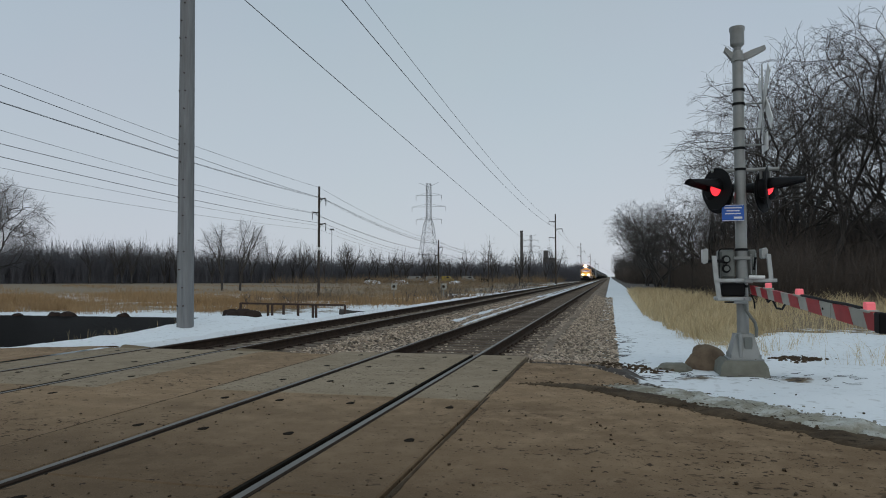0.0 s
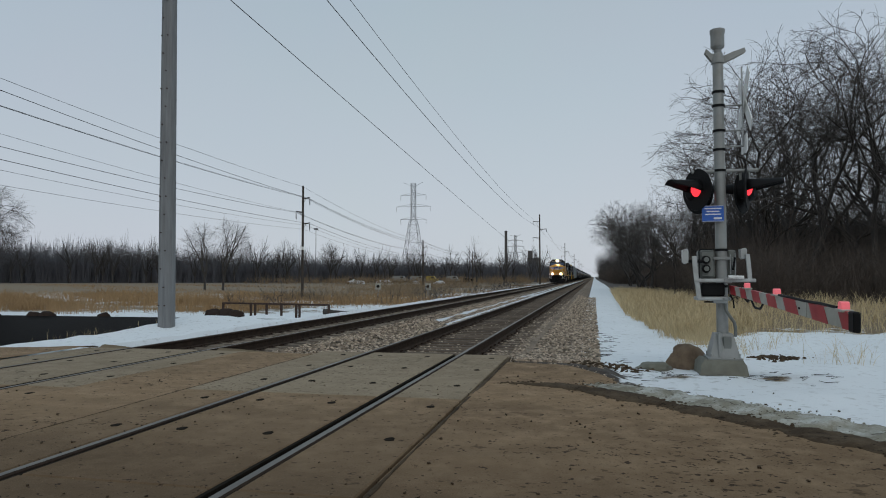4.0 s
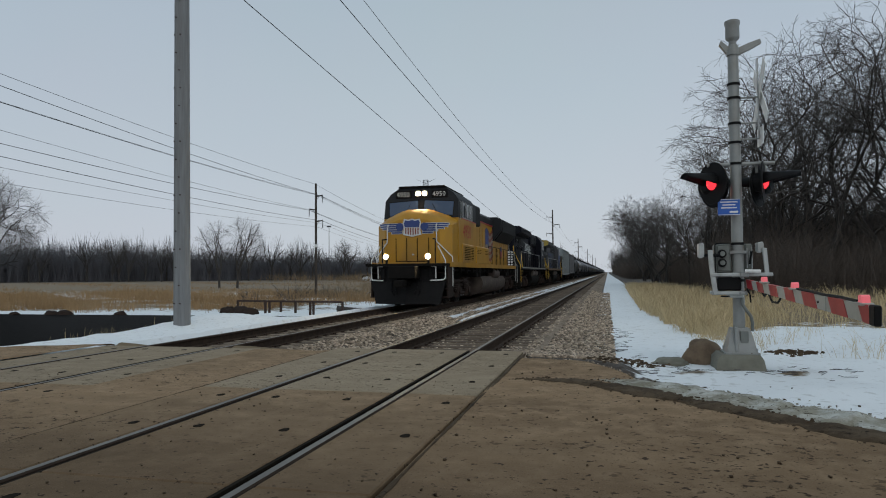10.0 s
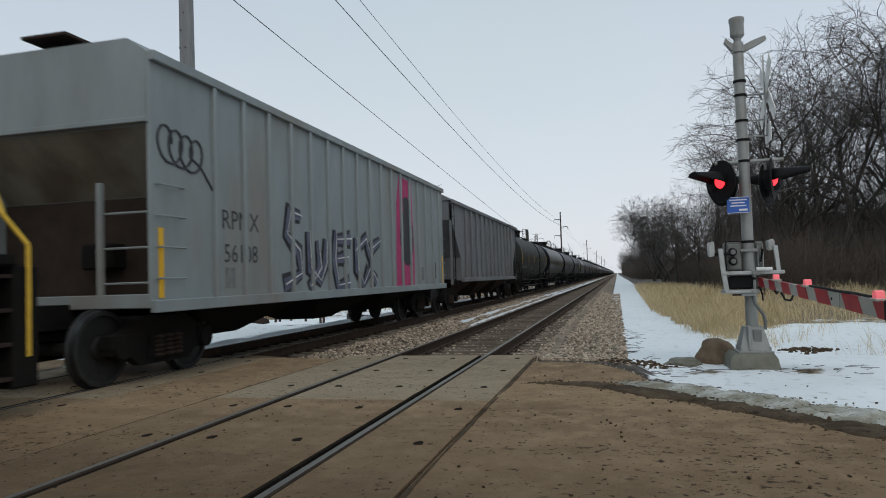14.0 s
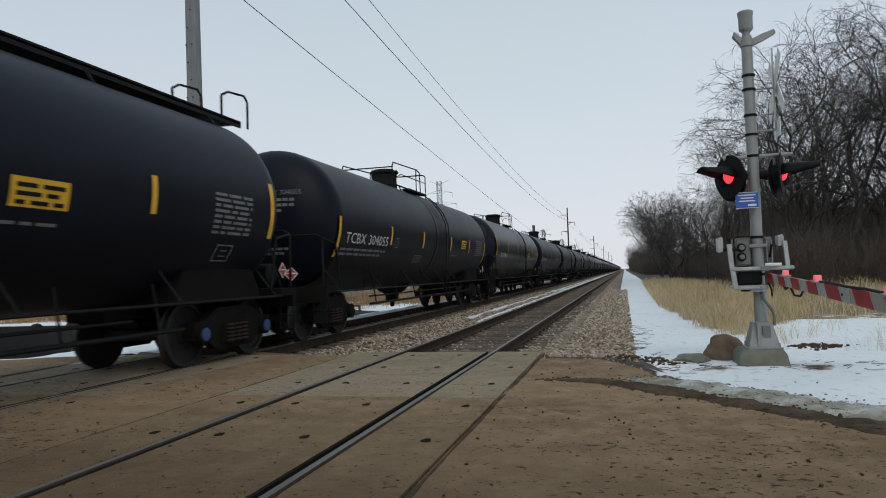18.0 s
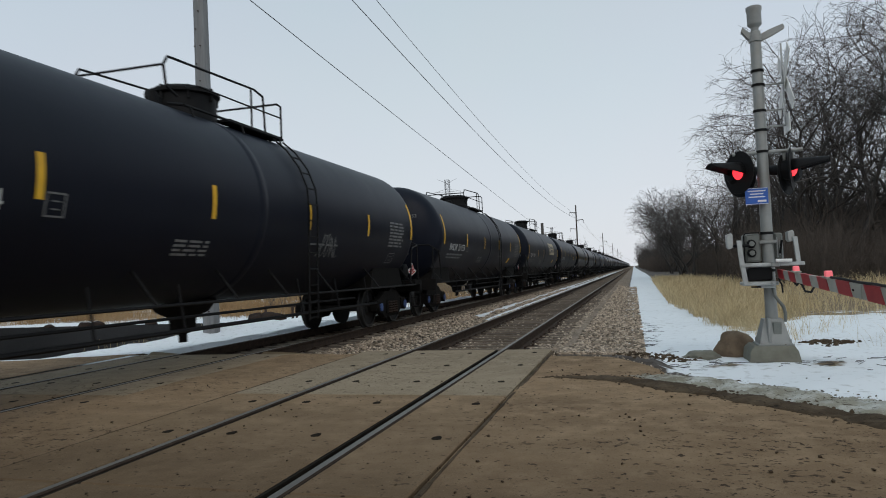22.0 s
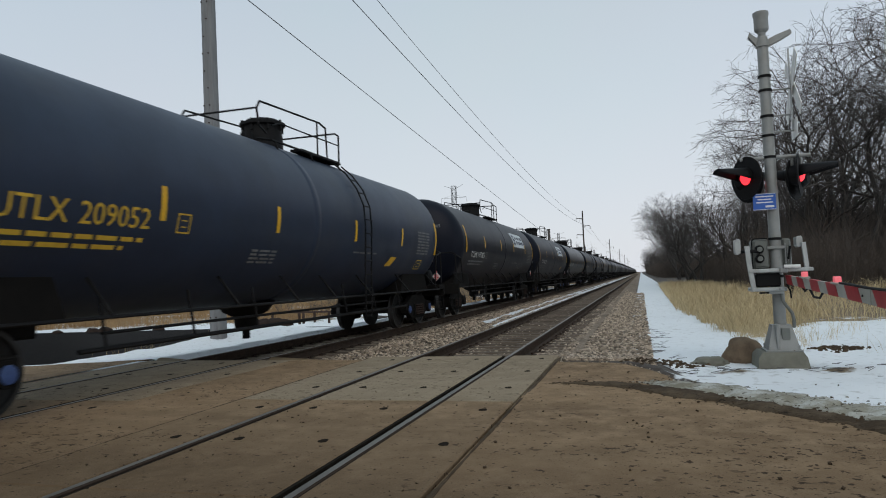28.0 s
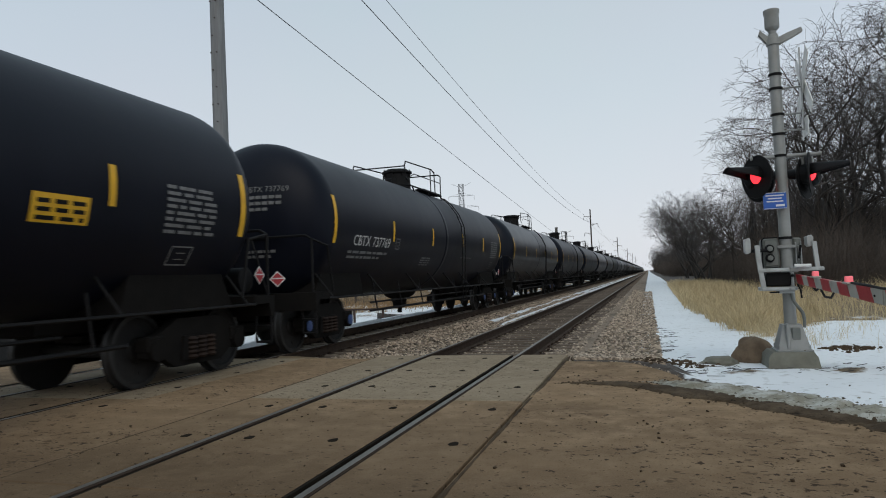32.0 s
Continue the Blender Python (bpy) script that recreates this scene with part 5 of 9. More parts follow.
        for x in (-0.62, -0.2):
            b.tube([(x, head_y(x, z) - 0.12, z) for z in (1.9, 2.4, 3.0, 3.5, 3.8)] + [(x, 1.1, 4.05)], 0.02)
        for k in range(7):
            z = 2.0 + 0.3 * k
            b.cyl((-0.62, head_y(-0.62, z) - 0.12, z), (-0.2, head_y(-0.62, z) - 0.12, z), 0.016, n=5)
        part("end_ladder", b, BLACK, car)
    if banner:
        bm, ink_mat, ya, yb, za, zb = banner
        h = zb - za
        bn = part("banner", shell_patch(ya, yb - 0.25, za, zb, TANK_ZC, TANK_R, bm, -0.2), bm, car, "printed lessee banner with a dark emblem")
        for k, (u0, u1) in enumerate(((0.27, 0.95), (0.3, 0.93))):
            ink = Build()
            u = u0
            rr = random.Random(seed + k)
            while u < u1 - 0.03:
                w = rr.uniform(0.025, 0.05)
                z0 = za + h * (0.56 - 0.34 * k)
                lean = -0.2 * (0.56 - 0.34 * k)
                p = shell_patch(ya + lean + (yb - ya - 0.25) * u, ya + lean + (yb - ya - 0.25) * (u + w), z0, z0 + h * rr.uniform(0.17, 0.24), TANK_ZC, TANK_R, ink_mat, -0.04, 0.01, 1)
                ink.add(p.v, p.f)
                u += w + (0.012 if rr.random() > 0.15 else 0.04)
            tagged(part("banner_print", ink, ink_mat, bn), kind="stuff")
        em = Build()
        for k in range(3):
            for i in range(2):
                z0 = za + h * (0.12 + 0.27 * k)
                p = shell_patch(ya - 0.04 * k + 0.12 + 0.24 * i, ya - 0.04 * k + 0.32 + 0.24 * i, z0, z0 + h * 0.21, TANK_ZC, TANK_R, ink_mat, -0.03, 0.01, 1)
                em.add(p.v, p.f)
        tagged(part("banner_emblem", em, ink_mat, bn), kind="stuff")
    for k, (ya, za, w, h) in enumerate(tags):
        part("graffiti", scrawl(seed + k, ya, za, w, h), FADED, car, "scrawled white spray graffiti")
    if head_tag:
        part("graffiti", head_scrawl(seed, 0.86, 1.24, 2.3, 3.0), FADED, car, "scrawled white spray graffiti on the tank end")
    CARS.append((car, offset))
    return car


CREAM = material("cream_banner", (0.5, 0.43, 0.28), (0.44, 0.37, 0.24), 0.6, scale=4, bump=0)
PALE = material("white_banner", (0.62, 0.66, 0.68), (0.55, 0.6, 0.62), 0.6, scale=4, bump=0)
BANNERINK = material("dark_banner_ink", (0.05, 0.06, 0.09), (0.07, 0.08, 0.12), 0.7, scale=4, bump=0)

# ---- locomotives ----
LOCO_L = 21.6


def six_wheel_truck(loco, y, offset, mat):
    b = Build()
    for s in (-1, 1):
        x0, x1 = (1.0, 1.2) if s > 0 else (-1.2, -1.0)
        b.prism([(-2.5, 0.62), (-2.5, 0.9), (-1.9, 0.98), (1.9, 0.98), (2.5, 0.9), (2.5, 0.62), (2.1, 0.55), (1.2, 0.72), (0.6, 0.72), (0.35, 0.5), (-0.35, 0.5), (-0.6, 0.72), (-1.2, 0.72), (-2.1, 0.55)], x0, x1)
    fr = part("truck_frame", b, mat, loco, at=pose(0, y, 0))
    for d in (-1.85, 0.0, 1.85):
        b = Build()
        b.box(1.12, 1.3, d - 0.24, d + 0.24, 0.3, 0.78, 0.04)
        b.prism([(d - 0.34, 0.28), (d + 0.34, 0.28), (d + 0.2, 0.5), (d - 0.2, 0.5)], 1.15, 1.28)
        b.cyl((1.2, d, 0.533), (1.36, d, 0.533), 0.15, n=12)
        part("journal_box", b, mat, fr)
    b = Build()
    for d in (-1.0, 0.9):
        b.cyl((1.22, d - 0.22, 0.95), (1.22, d + 0.22, 0.9), 0.12, n=10)
        b.box(1.16, 1.26, d - 0.5, d + 0.3, 0.4, 0.48, 0.01)
        for j in range(4):
            b.lathe([(0.56 + 0.08 * j, 0.07), (0.6 + 0.08 * j, 0.1), (0.64 + 0.08 * j, 0.07)], base=(1.24, d + 0.42, 0), axis="z", n=8)
    b.tube([(1.22, -2.3, 1.05), (1.3, -1.2, 0.9), (1.3, 0.4, 0.92), (1.25, 2.2, 1.05)], 0.035)
    b.tube([(1.28, -2.2, 0.78), (1.32, -2.2, 0.25)], 0.05)
    b.tube([(1.28, 2.2, 0.78), (1.32, 2.2, 0.25)], 0.05)
    part("brake_gear", b, GRIMEB, fr)
    # plain dark boxes added to block bright ground between wheels and under the deck
    for d in (-1.85, 0.0, 1.85):
        part("traction_motor", Build().box(-0.62, 0.62, d + 0.12, d + 0.95, 0.2, 1.0, 0.08), GRIME, loco, at=pose(0, y, 0))
    part("centre_bearing", Build().box(-0.95, 0.95, -1.9, 1.9, 0.85, 1.5, 0.05), GRIME, loco, at=pose(0, y, 0))
    for d in (-1.85, 0.0, 1.85):
        w = part("wheelset", WHEEL_ME[0.533], None, loco, at=pose(0, y + d, 0.533))
        SPINS.append((w, offset, y + d, 0.533))


def plate(y0, y1, z0, z1, x, t=0.02):
    return Build().box(x, x + t, y0, y1, z0, z1, min(0.008, t / 3))


def walkway_rail(loco, y0, y1, x, z0, z1, mat, post_mat, step=1.25, ends=0.5):
    b = Build()
    b.tube([(x, y0, z0), (x, y0 + ends * 0.6, z1), (x, y1 - ends * 0.6, z1), (x, y1, z0)], 0.02)
    part("handrail", b, mat, loco)
    k = max(2, int((y1 - y0) / step))
    pb = Build().cyl((0, 0, z0), (0, 0, z1), 0.022, n=6).mesh("stanchion", post_mat)
    for i in range(1, k):
        part("stanchion", pb, None, loco, at=pose(x, y0 + (y1 - y0) * i / k, 0))


def underframe(loco, fuel0, fuel1, fuel_mat, sill_mat, tanks=False, sill_label=""):
    b = Build()
    b.box(-1.52, 1.52, 0.9, LOCO_L - 0.9, 1.5, 1.6, 0.01)
    part("deck", b, GRIME, loco)
    for s in (-1, 1):
        b = Build()
        xa, xb = (1.5, 1.54) if s > 0 else (-1.54, -1.5)
        b.box(xa, xb, 1.6, LOCO_L - 1.6, 1.47, 1.66, 0.006)
        part("side_sill", b, sill_mat, loco, sill_label)
    b = Build()
    b.box(-0.5, 0.5, 0.4, LOCO_L - 0.4, 1.05, 1.5, 0.03)
    for y in (0.25, LOCO_L - 0.25):
        b.box(-0.17, 0.17, y - 0.27, y + 0.27, 0.75, 1.0, 0.03)
    part("centre_sill", b, GRIME, loco)
    b = Build()
    poly = [(-1.3, 1.07), (-1.42, 0.95), (-1.46, 0.75), (-1.4, 0.5), (-1.24, 0.32), (-1.0, 0.22), (1.0, 0.22), (1.24, 0.32), (1.4, 0.5), (1.46, 0.75), (1.42, 0.95), (1.3, 1.07)]
    b.prism(poly, fuel0, fuel1, axis="y")
    part("fuel_tank", b, fuel_mat, loco, "grimy fuel tank")
    for k in range(2 if tanks else 1):
        b = Build()
        y0 = fuel0 + 0.6 + 2.1 * k
        b.lathe([(0.0, 0.0), (0.02, 0.2), (0.1, 0.26), (1.7, 0.26), (1.78, 0.2), (1.8, 0.0)], base=(1.25, y0 + (2.6 if not tanks else 0), 1.2), axis="y", n=16)
        part("air_reservoir", b, FUELBROWN, loco)
    b = Build()
    for k, y in enumerate((fuel0 - 0.6, fuel0 - 1.4, fuel1 + 0.5, fuel1 + 1.2)):
        b.box(1.0, 1.42, y, y + 0.45, 1.05, 1.48, 0.03)
    for y in np.linspace(2.4, LOCO_L - 2.4, 14):
        b.box(1.2, 1.48, y, y + 0.12, 1.25, 1.48, 0.01)
    b.tube([(1.35, 2.0, 1.35), (1.35, LOCO_L - 2, 1.35)], 0.04)
    part("under_deck_gear", b, GRIME, loco)


def end_steps(loco, y, d, rail_mat):
    for s in (-1, 1):
        b = Build()
        x0, x1 = (0.95, 1.5) if s > 0 else (-1.5, -0.95)
        for k in range(4):
            part("step", Build().box(x0 + 0.03, x1 - 0.02, min(y, y + d * 0.8) + 0.02, max(y, y + d * 0.8), 0.38 + 0.33 * k, 0.42 + 0.33 * k, 0.006), GRIMEB, loco)
        b.box(x0, x0 + 0.03, min(y, y + d * 0.8), max(y, y + d * 0.8), 0.35, 1.5)
        b.box(s * 1.5 - 0.02, s * 1.5 + 0.02, min(y + d * 0.75, y + d * 0.85), max(y + d * 0.75, y + d * 0.85), 0.35, 1.5)
        part("step_panel", b, GRIME, loco)
        for run in ([(s * 1.5, y, 0.6), (s * 1.5, y, 1.7), (s * 1.35, y + d * 0.15, 2.0), (s * 1.0, y + d * 0.1, 2.75), (s * 1.0, y + d * 0.1, 3.05)],
                    [(s * 1.5, y + d * 0.85, 0.7), (s * 1.5, y + d * 0.85, 1.75), (s * 1.42, y + d * 1.0, 2.6)]):
            part("step_handrail", Build().tube(run, 0.024), rail_mat, loco, "bent step handrail")


def lead_unit(offset):
    """Yellow and grey road locomotive, nose first."""
    lo = thing("locomotive", "yellow and grey diesel locomotive with lit headlights, leading the train", "locomotive", "locomotives of the train")
    underframe(lo, 8.7, 15.9, FUELBROWN, UPYEL, sill_label="yellow side sill")
    for y in (4.2, 18.0):
        six_wheel_truck(lo, y, offset, GRIMEB)
    # plough and pilot
    behind = set(lo.children)
    b = Build()
    b.prism([(-1.05, 0.8), (1.05, 0.8), (1.05, 1.45), (-1.05, 1.45)], 0.42, 0.6, axis="y")
    part("pilot", b, BLACK, lo)
    b = Build()
    for s in (-1, 1):
        b.add([(0, 0.1, 0.12), (s * 1.22, 0.42, 0.12), (s * 1.42, 0.48, 0.96), (0, 0.3, 0.9), (0, 0.4, 0.12), (s * 1.22, 0.6, 0.12), (s * 1.42, 0.6, 0.96), (0, 0.5, 0.9)],
              [(0, 1, 2, 3), (4, 5, 6, 7), (0, 1, 5, 4), (2, 3, 7, 6), (1, 2, 6, 5)])
    part("plough", b, BLACK, lo, "black snow plough")
    part("front_deck", Build().box(-1.3, 1.3, 0.32, 1.2, 1.42, 1.5, 0.02), BLACK, lo)
    part("coupler", Build().box(-0.16, 0.16, -0.1, 0.5, 0.78, 1.02, 0.05), GRIME, lo)
    for x in np.linspace(-0.9, 0.9, 5):
        part("anticlimber_rib", Build().box(x - 0.05, x + 0.05, 0.34, 0.44, 1.0, 1.42, 0.01), BLACK, lo)
    for x in (-0.6, -0.42, 0.42, 0.6):
        part("air_hose", Build().tube([(x, 0.4, 1.0), (x * 0.9, 0.2, 0.62), (x * 0.75, 0.25, 0.42)], 0.026), BLACK, lo)
    part("nose_sill", Build().box(-1.22, 1.22, 0.95, 1.12, 1.5, 1.66, 0.01), UPYEL, lo)
    # steps beside the pilot
    for s in (-1, 1):
        x0, x1 = (1.12, 1.5) if s > 0 else (-1.5, -1.12)
        part("step_panel", Build().box(s * 1.46 - 0.03, s * 1.46 + 0.03, 0.62, 1.5, 0.34, 1.5, 0.01), GRIMEB, lo)
        for k in range(4):
            part("step", Build().box(x0, x1, 0.6, 1.1, 0.34 + 0.3 * k, 0.38 + 0.3 * k, 0.006), GRIMEB, lo)
    # nose: full width, its corners cut back and its top rounded up to the windshield
    b = Build()
    stations = ((1.1, [(1.08, 1.6), (1.08, 2.95), (0.98, 3.1), (0.55, 3.26), (0.25, 3.32)]),
                (1.22, [(1.2, 1.6), (1.2, 3.0), (1.03, 3.2), (0.55, 3.42), (0.25, 3.48)]),
                (1.5, [(1.47, 1.6), (1.47, 3.06), (1.1, 3.36), (0.5, 3.63), (0.25, 3.69)]),
                (2.5, [(1.5, 1.6), (1.5, 3.3), (1.2, 3.5), (0.5, 3.74), (0.25, 3.78)]))
    n = 10
    for y, half in stations:
        b.v += [(-x, y, z) for x, z in half] + [(x, y, z) for x, z in reversed(half)]
    for k in range(len(stations) - 1):
        b.f += [(k * n + i, k * n + (i + 1) % n, (k + 1) * n + (i + 1) % n, (k + 1) * n + i) for i in range(n)]
    b.f += [tuple(range(n)), tuple(range(3 * n, 4 * n))]
    part("nose", b.mesh("nose", UPYEL, 32), None, lo, "yellow wide nose")
    for xa, xb in ((-0.62, -0.24), (0.22, 0.62)):
        part("nose_panel", Build().box(xa, xb, 1.082, 1.1, 1.72, 2.5, 0.008), UPYEL, lo)
    nd = part("nose_door", Build().box(-0.2, 0.18, 1.075, 1.1, 1.7, 2.55, 0.01), UPYEL, lo)
    part("latch", Build().cyl((0.08, 1.07, 1.95), (0.0, 1.05, 1.95), 0.03, n=8), ALU, nd)
    for x in (-0.64, -0.22, 0.2, 0.64):
        part("panel_seam", Build().box(x - 0.012, x + 0.012, 1.088, 1.101, 1.7, 2.58), GRIME, lo)
    part("panel_seam", Build().box(-0.66, 0.66, 1.086, 1.1015, 1.675, 1.7), GRIME, lo)

    def wrap(x, lift):
        """A place on the nose's front, carried round its cut-back corner."""
        a, s = abs(x), 1 if x > 0 else -1
        return (x, 1.1 - lift) if a <= 1.08 else (s * (1.08 + 0.72 * (a - 1.08) + 0.7 * lift), 1.1 + 0.72 * (a - 1.08) - 0.7 * lift)

    def feather(s, xa, xb, za, zb, lift, mat, owner):
        g = Build()
        xs = [xa, min(xb, 1.08)] + ([xb] if xb > 1.08 else [])
        for x in xs:
            (xo, yo), (xi, yi) = wrap(s * x, lift), wrap(s * x, lift - 0.006)
            g.v += [(xo, yo, za), (xo, yo, zb), (xi, yi, zb), (xi, yi, za)]
        for k in range(len(xs) - 1):
            g.f += [(4 * k + i, 4 * k + (i + 1) % 4, 4 * k + 4 + (i + 1) % 4, 4 * k + 4 + i) for i in range(4)]
        g.f += [(0, 1, 2, 3), tuple(4 * (len(xs) - 1) + i for i in range(4))]
        part("feather", g, mat, owner)

    # winged emblem drawn in plain shapes
    em = part("wing_emblem", Build().prism([(-0.36, 3.16), (-0.3, 3.3), (-0.12, 3.27), (0, 3.31), (0.12, 3.27), (0.3, 3.3), (0.36, 3.16), (0.33, 2.86), (0.36, 2.7), (0.0, 2.62), (-0.36, 2.7), (-0.33, 2.86)], 1.06, 1.08, axis="y"),
              STENCIL, lo, "red, white and blue winged shield emblem")
    part("shield_top", Build().prism([(-0.31, 3.14), (-0.26, 3.25), (-0.12, 3.22), (0, 3.26), (0.12, 3.22), (0.26, 3.25), (0.31, 3.14), (0.28, 2.98), (-0.28, 2.98)], 1.052, 1.06, axis="y"), EMBLEM, em)
    for k in range(6):
        part("shield_stripe", Build().box(-0.265 + 0.096 * k, -0.218 + 0.096 * k, 1.052, 1.06, 2.68 + 0.02 * abs(2.5 - k), 2.96), FADEDRED, em)
    for s in (-1, 1):
        part("wing_disc", Build().lathe([(1.05, 0.0), (1.05, 0.15), (1.08, 0.15)], base=(s * 0.48, 0, 3.0), axis="y", n=20), EMBLEM, em)
        for k, (xb, zc) in enumerate(((1.46, 3.1), (1.4, 3.02), (1.25, 2.94), (0.98, 2.86), (0.8, 2.78))):
            feather(s, 0.38, xb + 0.03, zc - 0.047, zc + 0.043, 0.012, STENCIL, em)
            feather(s, 0.4, xb, zc - 0.026, zc + 0.026, 0.02, EMBLEM, em)
    # cab
    part("cab", Build().prism([(-1.52, 1.6), (1.52, 1.6), (1.52, 3.42), (-1.52, 3.42)], 2.35, 6.0, axis="y"), UPYEL, lo, "yellow cab side")
    b = Build()
    cabp = [(-1.52, 3.42), (1.52, 3.42), (1.5, 4.14), (1.3, 4.42), (0.92, 4.68), (-0.92, 4.68), (-1.3, 4.42), (-1.5, 4.14)]
    n = len(cabp)
    for y, lean in ((2.33, 0.2), (2.9, 0.0), (6.0, 0.0)):
        b.v += [(x, y + (z - 3.42) * lean, z) for x, z in cabp]
    for k in range(2):
        b.f += [(k * n + i, k * n + (i + 1) % n, (k + 1) * n + (i + 1) % n, (k + 1) * n + i) for i in range(n)]
    b.f += [tuple(range(n)), tuple(range(2 * n, 3 * n))]
    part("cab_roof", b, UPGREY, lo, "dark grey cab roof")
    part("roof_rim", Build().prism([(-0.98, 4.66), (0.98, 4.66), (0.92, 4.73), (-0.92, 4.73)], 2.5, 6.0, axis="y"), GRIME, lo)
    part("red_band", Build().box(-1.53, 1.53, 3.0, 6.0, 3.4, 3.44), RED, lo, "thin red band")
    part("red_band", Build().box(-1.035, 1.035, 6.0, 14.3, 3.76, 3.82), RED, lo, "thin red band")
    for s in (-1, 1):
        g = Build()
        ring = [(s * 0.1, 3.6), (s * 1.3, 3.5), (s * 1.34, 4.08), (s * 0.12, 4.16)]
        for off in (-0.012, 0.03):
            g.v += [(x, 2.33 + (z - 3.42) * 0.2 + off, z) for x, z in ring]
        g.f += [(0, 1, 2, 3), (4, 5, 6, 7)] + [(i, (i + 1) % 4, 4 + (i + 1) % 4, 4 + i) for i in range(4)]
        part("windshield", g, BLUEGLASS, lo, "large windshield pane")
        sill = [(x, 2.33 + (z - 3.42) * 0.2 - 0.014, z) for x, z in ring + ring[:1]]
        part("windshield_gasket", Build().tube(sill, 0.016, 5), BLACK, lo)
        part("wiper", Build().tube([(s * 0.7, 2.34, 3.56), (s * 0.45, 2.44, 4.0)], 0.012), BLACK, lo)
    for s in (-1, 1):
        for y0, y1 in ((3.2, 3.68), (3.78, 4.45), (4.62, 5.05)):
            x = 1.5 if s > 0 else -1.53
            part("side_window", Build().box(x, x + 0.03, y0, y1, 3.5, 4.08, 0.01), GLASS, lo)
    for y in (3.16, 3.73, 4.5, 4.6, 5.08):
        part("window_frame", Build().box(1.5, 1.545, y - 0.025, y + 0.025, 3.46, 4.12), ALU, lo)
    part("window_frame", Build().box(1.5, 1.545, 3.14, 5.1, 3.44, 3.48), ALU, lo)
    part("mirror", Build().box(1.57, 1.62, 3.7, 3.86, 3.5, 4.02, 0.02), ALU, lo, "pale wind deflector")
    part("grab_bar", Build().tube([(1.52, 2.62, 3.35), (1.56, 2.62, 3.4), (1.56, 2.7, 4.05), (1.5, 2.7, 4.1)], 0.016), ALU, lo)
    # number boards and headlights
    for s in (-1, 1):
        b = Build()
        b.box(s * 0.74 - 0.34, s * 0.74 + 0.34, 2.47, 2.9, 4.24, 4.56, 0.02)
        nb = part("number_board", b, BLACK, lo, "black number board")
        me = letters("4950", 0.27, STENCIL)
        for v in me.vertices:
            v.co = (s * 0.74 - 0.29 + v.co.x, 2.462, 4.3 + v.co.y)
        part("board_number", me, None, nb)
    b = Build().box(-0.32, 0.32, 2.45, 2.9, 4.24, 4.6, 0.03)
    hb = part("headlight_housing", b, UPGREY, lo)
    for x in (-0.13, 0.13):
        part("headlight", Build().lathe([(2.435, 0.0), (2.43, 0.09), (2.5, 0.095), (2.5, 0.0)], base=(x, 0, 4.42), axis="y", n=16), HEADLIGHT, hb, "lit headlight")
        part("lamp_rim", Build().lathe([(2.442, 0.0), (2.44, 0.11), (2.47, 0.12), (2.47, 0.0)], base=(x, 0, 4.42), axis="y", n=16), BLACK, hb)
    for x in (-0.8, 0.8):
        dl = part("ditch_light", Build().lathe([(0.34, 0.0), (0.34, 0.11), (0.46, 0.1), (0.5, 0.05), (0.5, 0.0)], base=(x, 0, 1.86), axis="y", n=16), BLACK, lo)
        part("lamp_bracket", Build().box(x - 0.04, x + 0.04, 0.4, 0.46, 1.5, 1.8, 0.005), BLACK, dl)
        part("lamp", Build().lathe([(0.325, 0.0), (0.33, 0.09), (0.36, 0.095), (0.36, 0.0)], base=(x, 0, 1.86), axis="y", n=16), HEADLIGHT, dl, "lit ditch light")
    # front handrails
    for s in (-1, 1):
        for run in ([(s * 1.5, 1.35, 0.75), (s * 1.5, 1.35, 1.85), (s * 0.97, 1.02, 2.42), (s * 0.95, 1.02, 3.0), (s * 0.95, 1.12, 3.12)],
                    [(s * 0.9, 0.3, 0.98), (s * 1.36, 0.42, 1.0), (s * 1.42, 0.5, 1.08), (s * 1.42, 0.5, 1.72), (s * 1.12, 0.6, 2.25)], [(s * 1.1, 0.34, 1.05), (s * 1.1, 0.32, 1.5), (s * 0.92, 0.32, 1.5)]):
            part("front_handrail", Build().tube(run, 0.024), WHITE, lo, "white front handrail")
        part("stanchion", Build().tube([(s * 1.02, 0.6, 1.45), (s * 1.02, 0.6, 2.5), (s * 0.9, 0.75, 2.52)], 0.026), BLACK, lo)
    # side cabinets below the cab
    for y0, y1, rows in ((3.0, 5.35, 2), (5.9, 9.2, 2)):
        cb = part("side_cabinet", Build().box(1.35, 1.56, y0, y1, 1.66, 2.42, 0.03), UPYEL, lo)
        big_box = y0 < 5
        for (ya, yb) in (((y0 + 0.3, y0 + 0.85), (y0 + 0.95, y0 + 1.5), (y1 - 0.65, y1 - 0.2)) if big_box else ((y0 + 0.15, y0 + 0.55), (y0 + 0.7, y0 + 1.1), (y1 - 1.1, y1 - 0.7), (y1 - 0.55, y1 - 0.15))):
            g = Build()
            for k in range(8 if big_box else 3):
                g.box(1.555, 1.572, ya, yb, (1.78 if big_box else 2.1) + 0.07 * k, (1.81 if big_box else 2.12) + 0.07 * k)
            part("louvre", g, GRIME, cb, "dark louvre slats")
    # the whole cab end sits this far back over the pilot truck
    for ob in lo.children:
        if ob not in behind:
            ob.matrix_basis = pose(0, 0.75, 0) @ ob.matrix_basis
    # hood with its dark intake, flare and roof
    b = Build()
    b.box(-1.0, 1.0, 6.0, 20.3, 1.6, 3.9, 0.06)
    part("hood", b, UPYEL, lo, "yellow engine hood")
    b = Build()
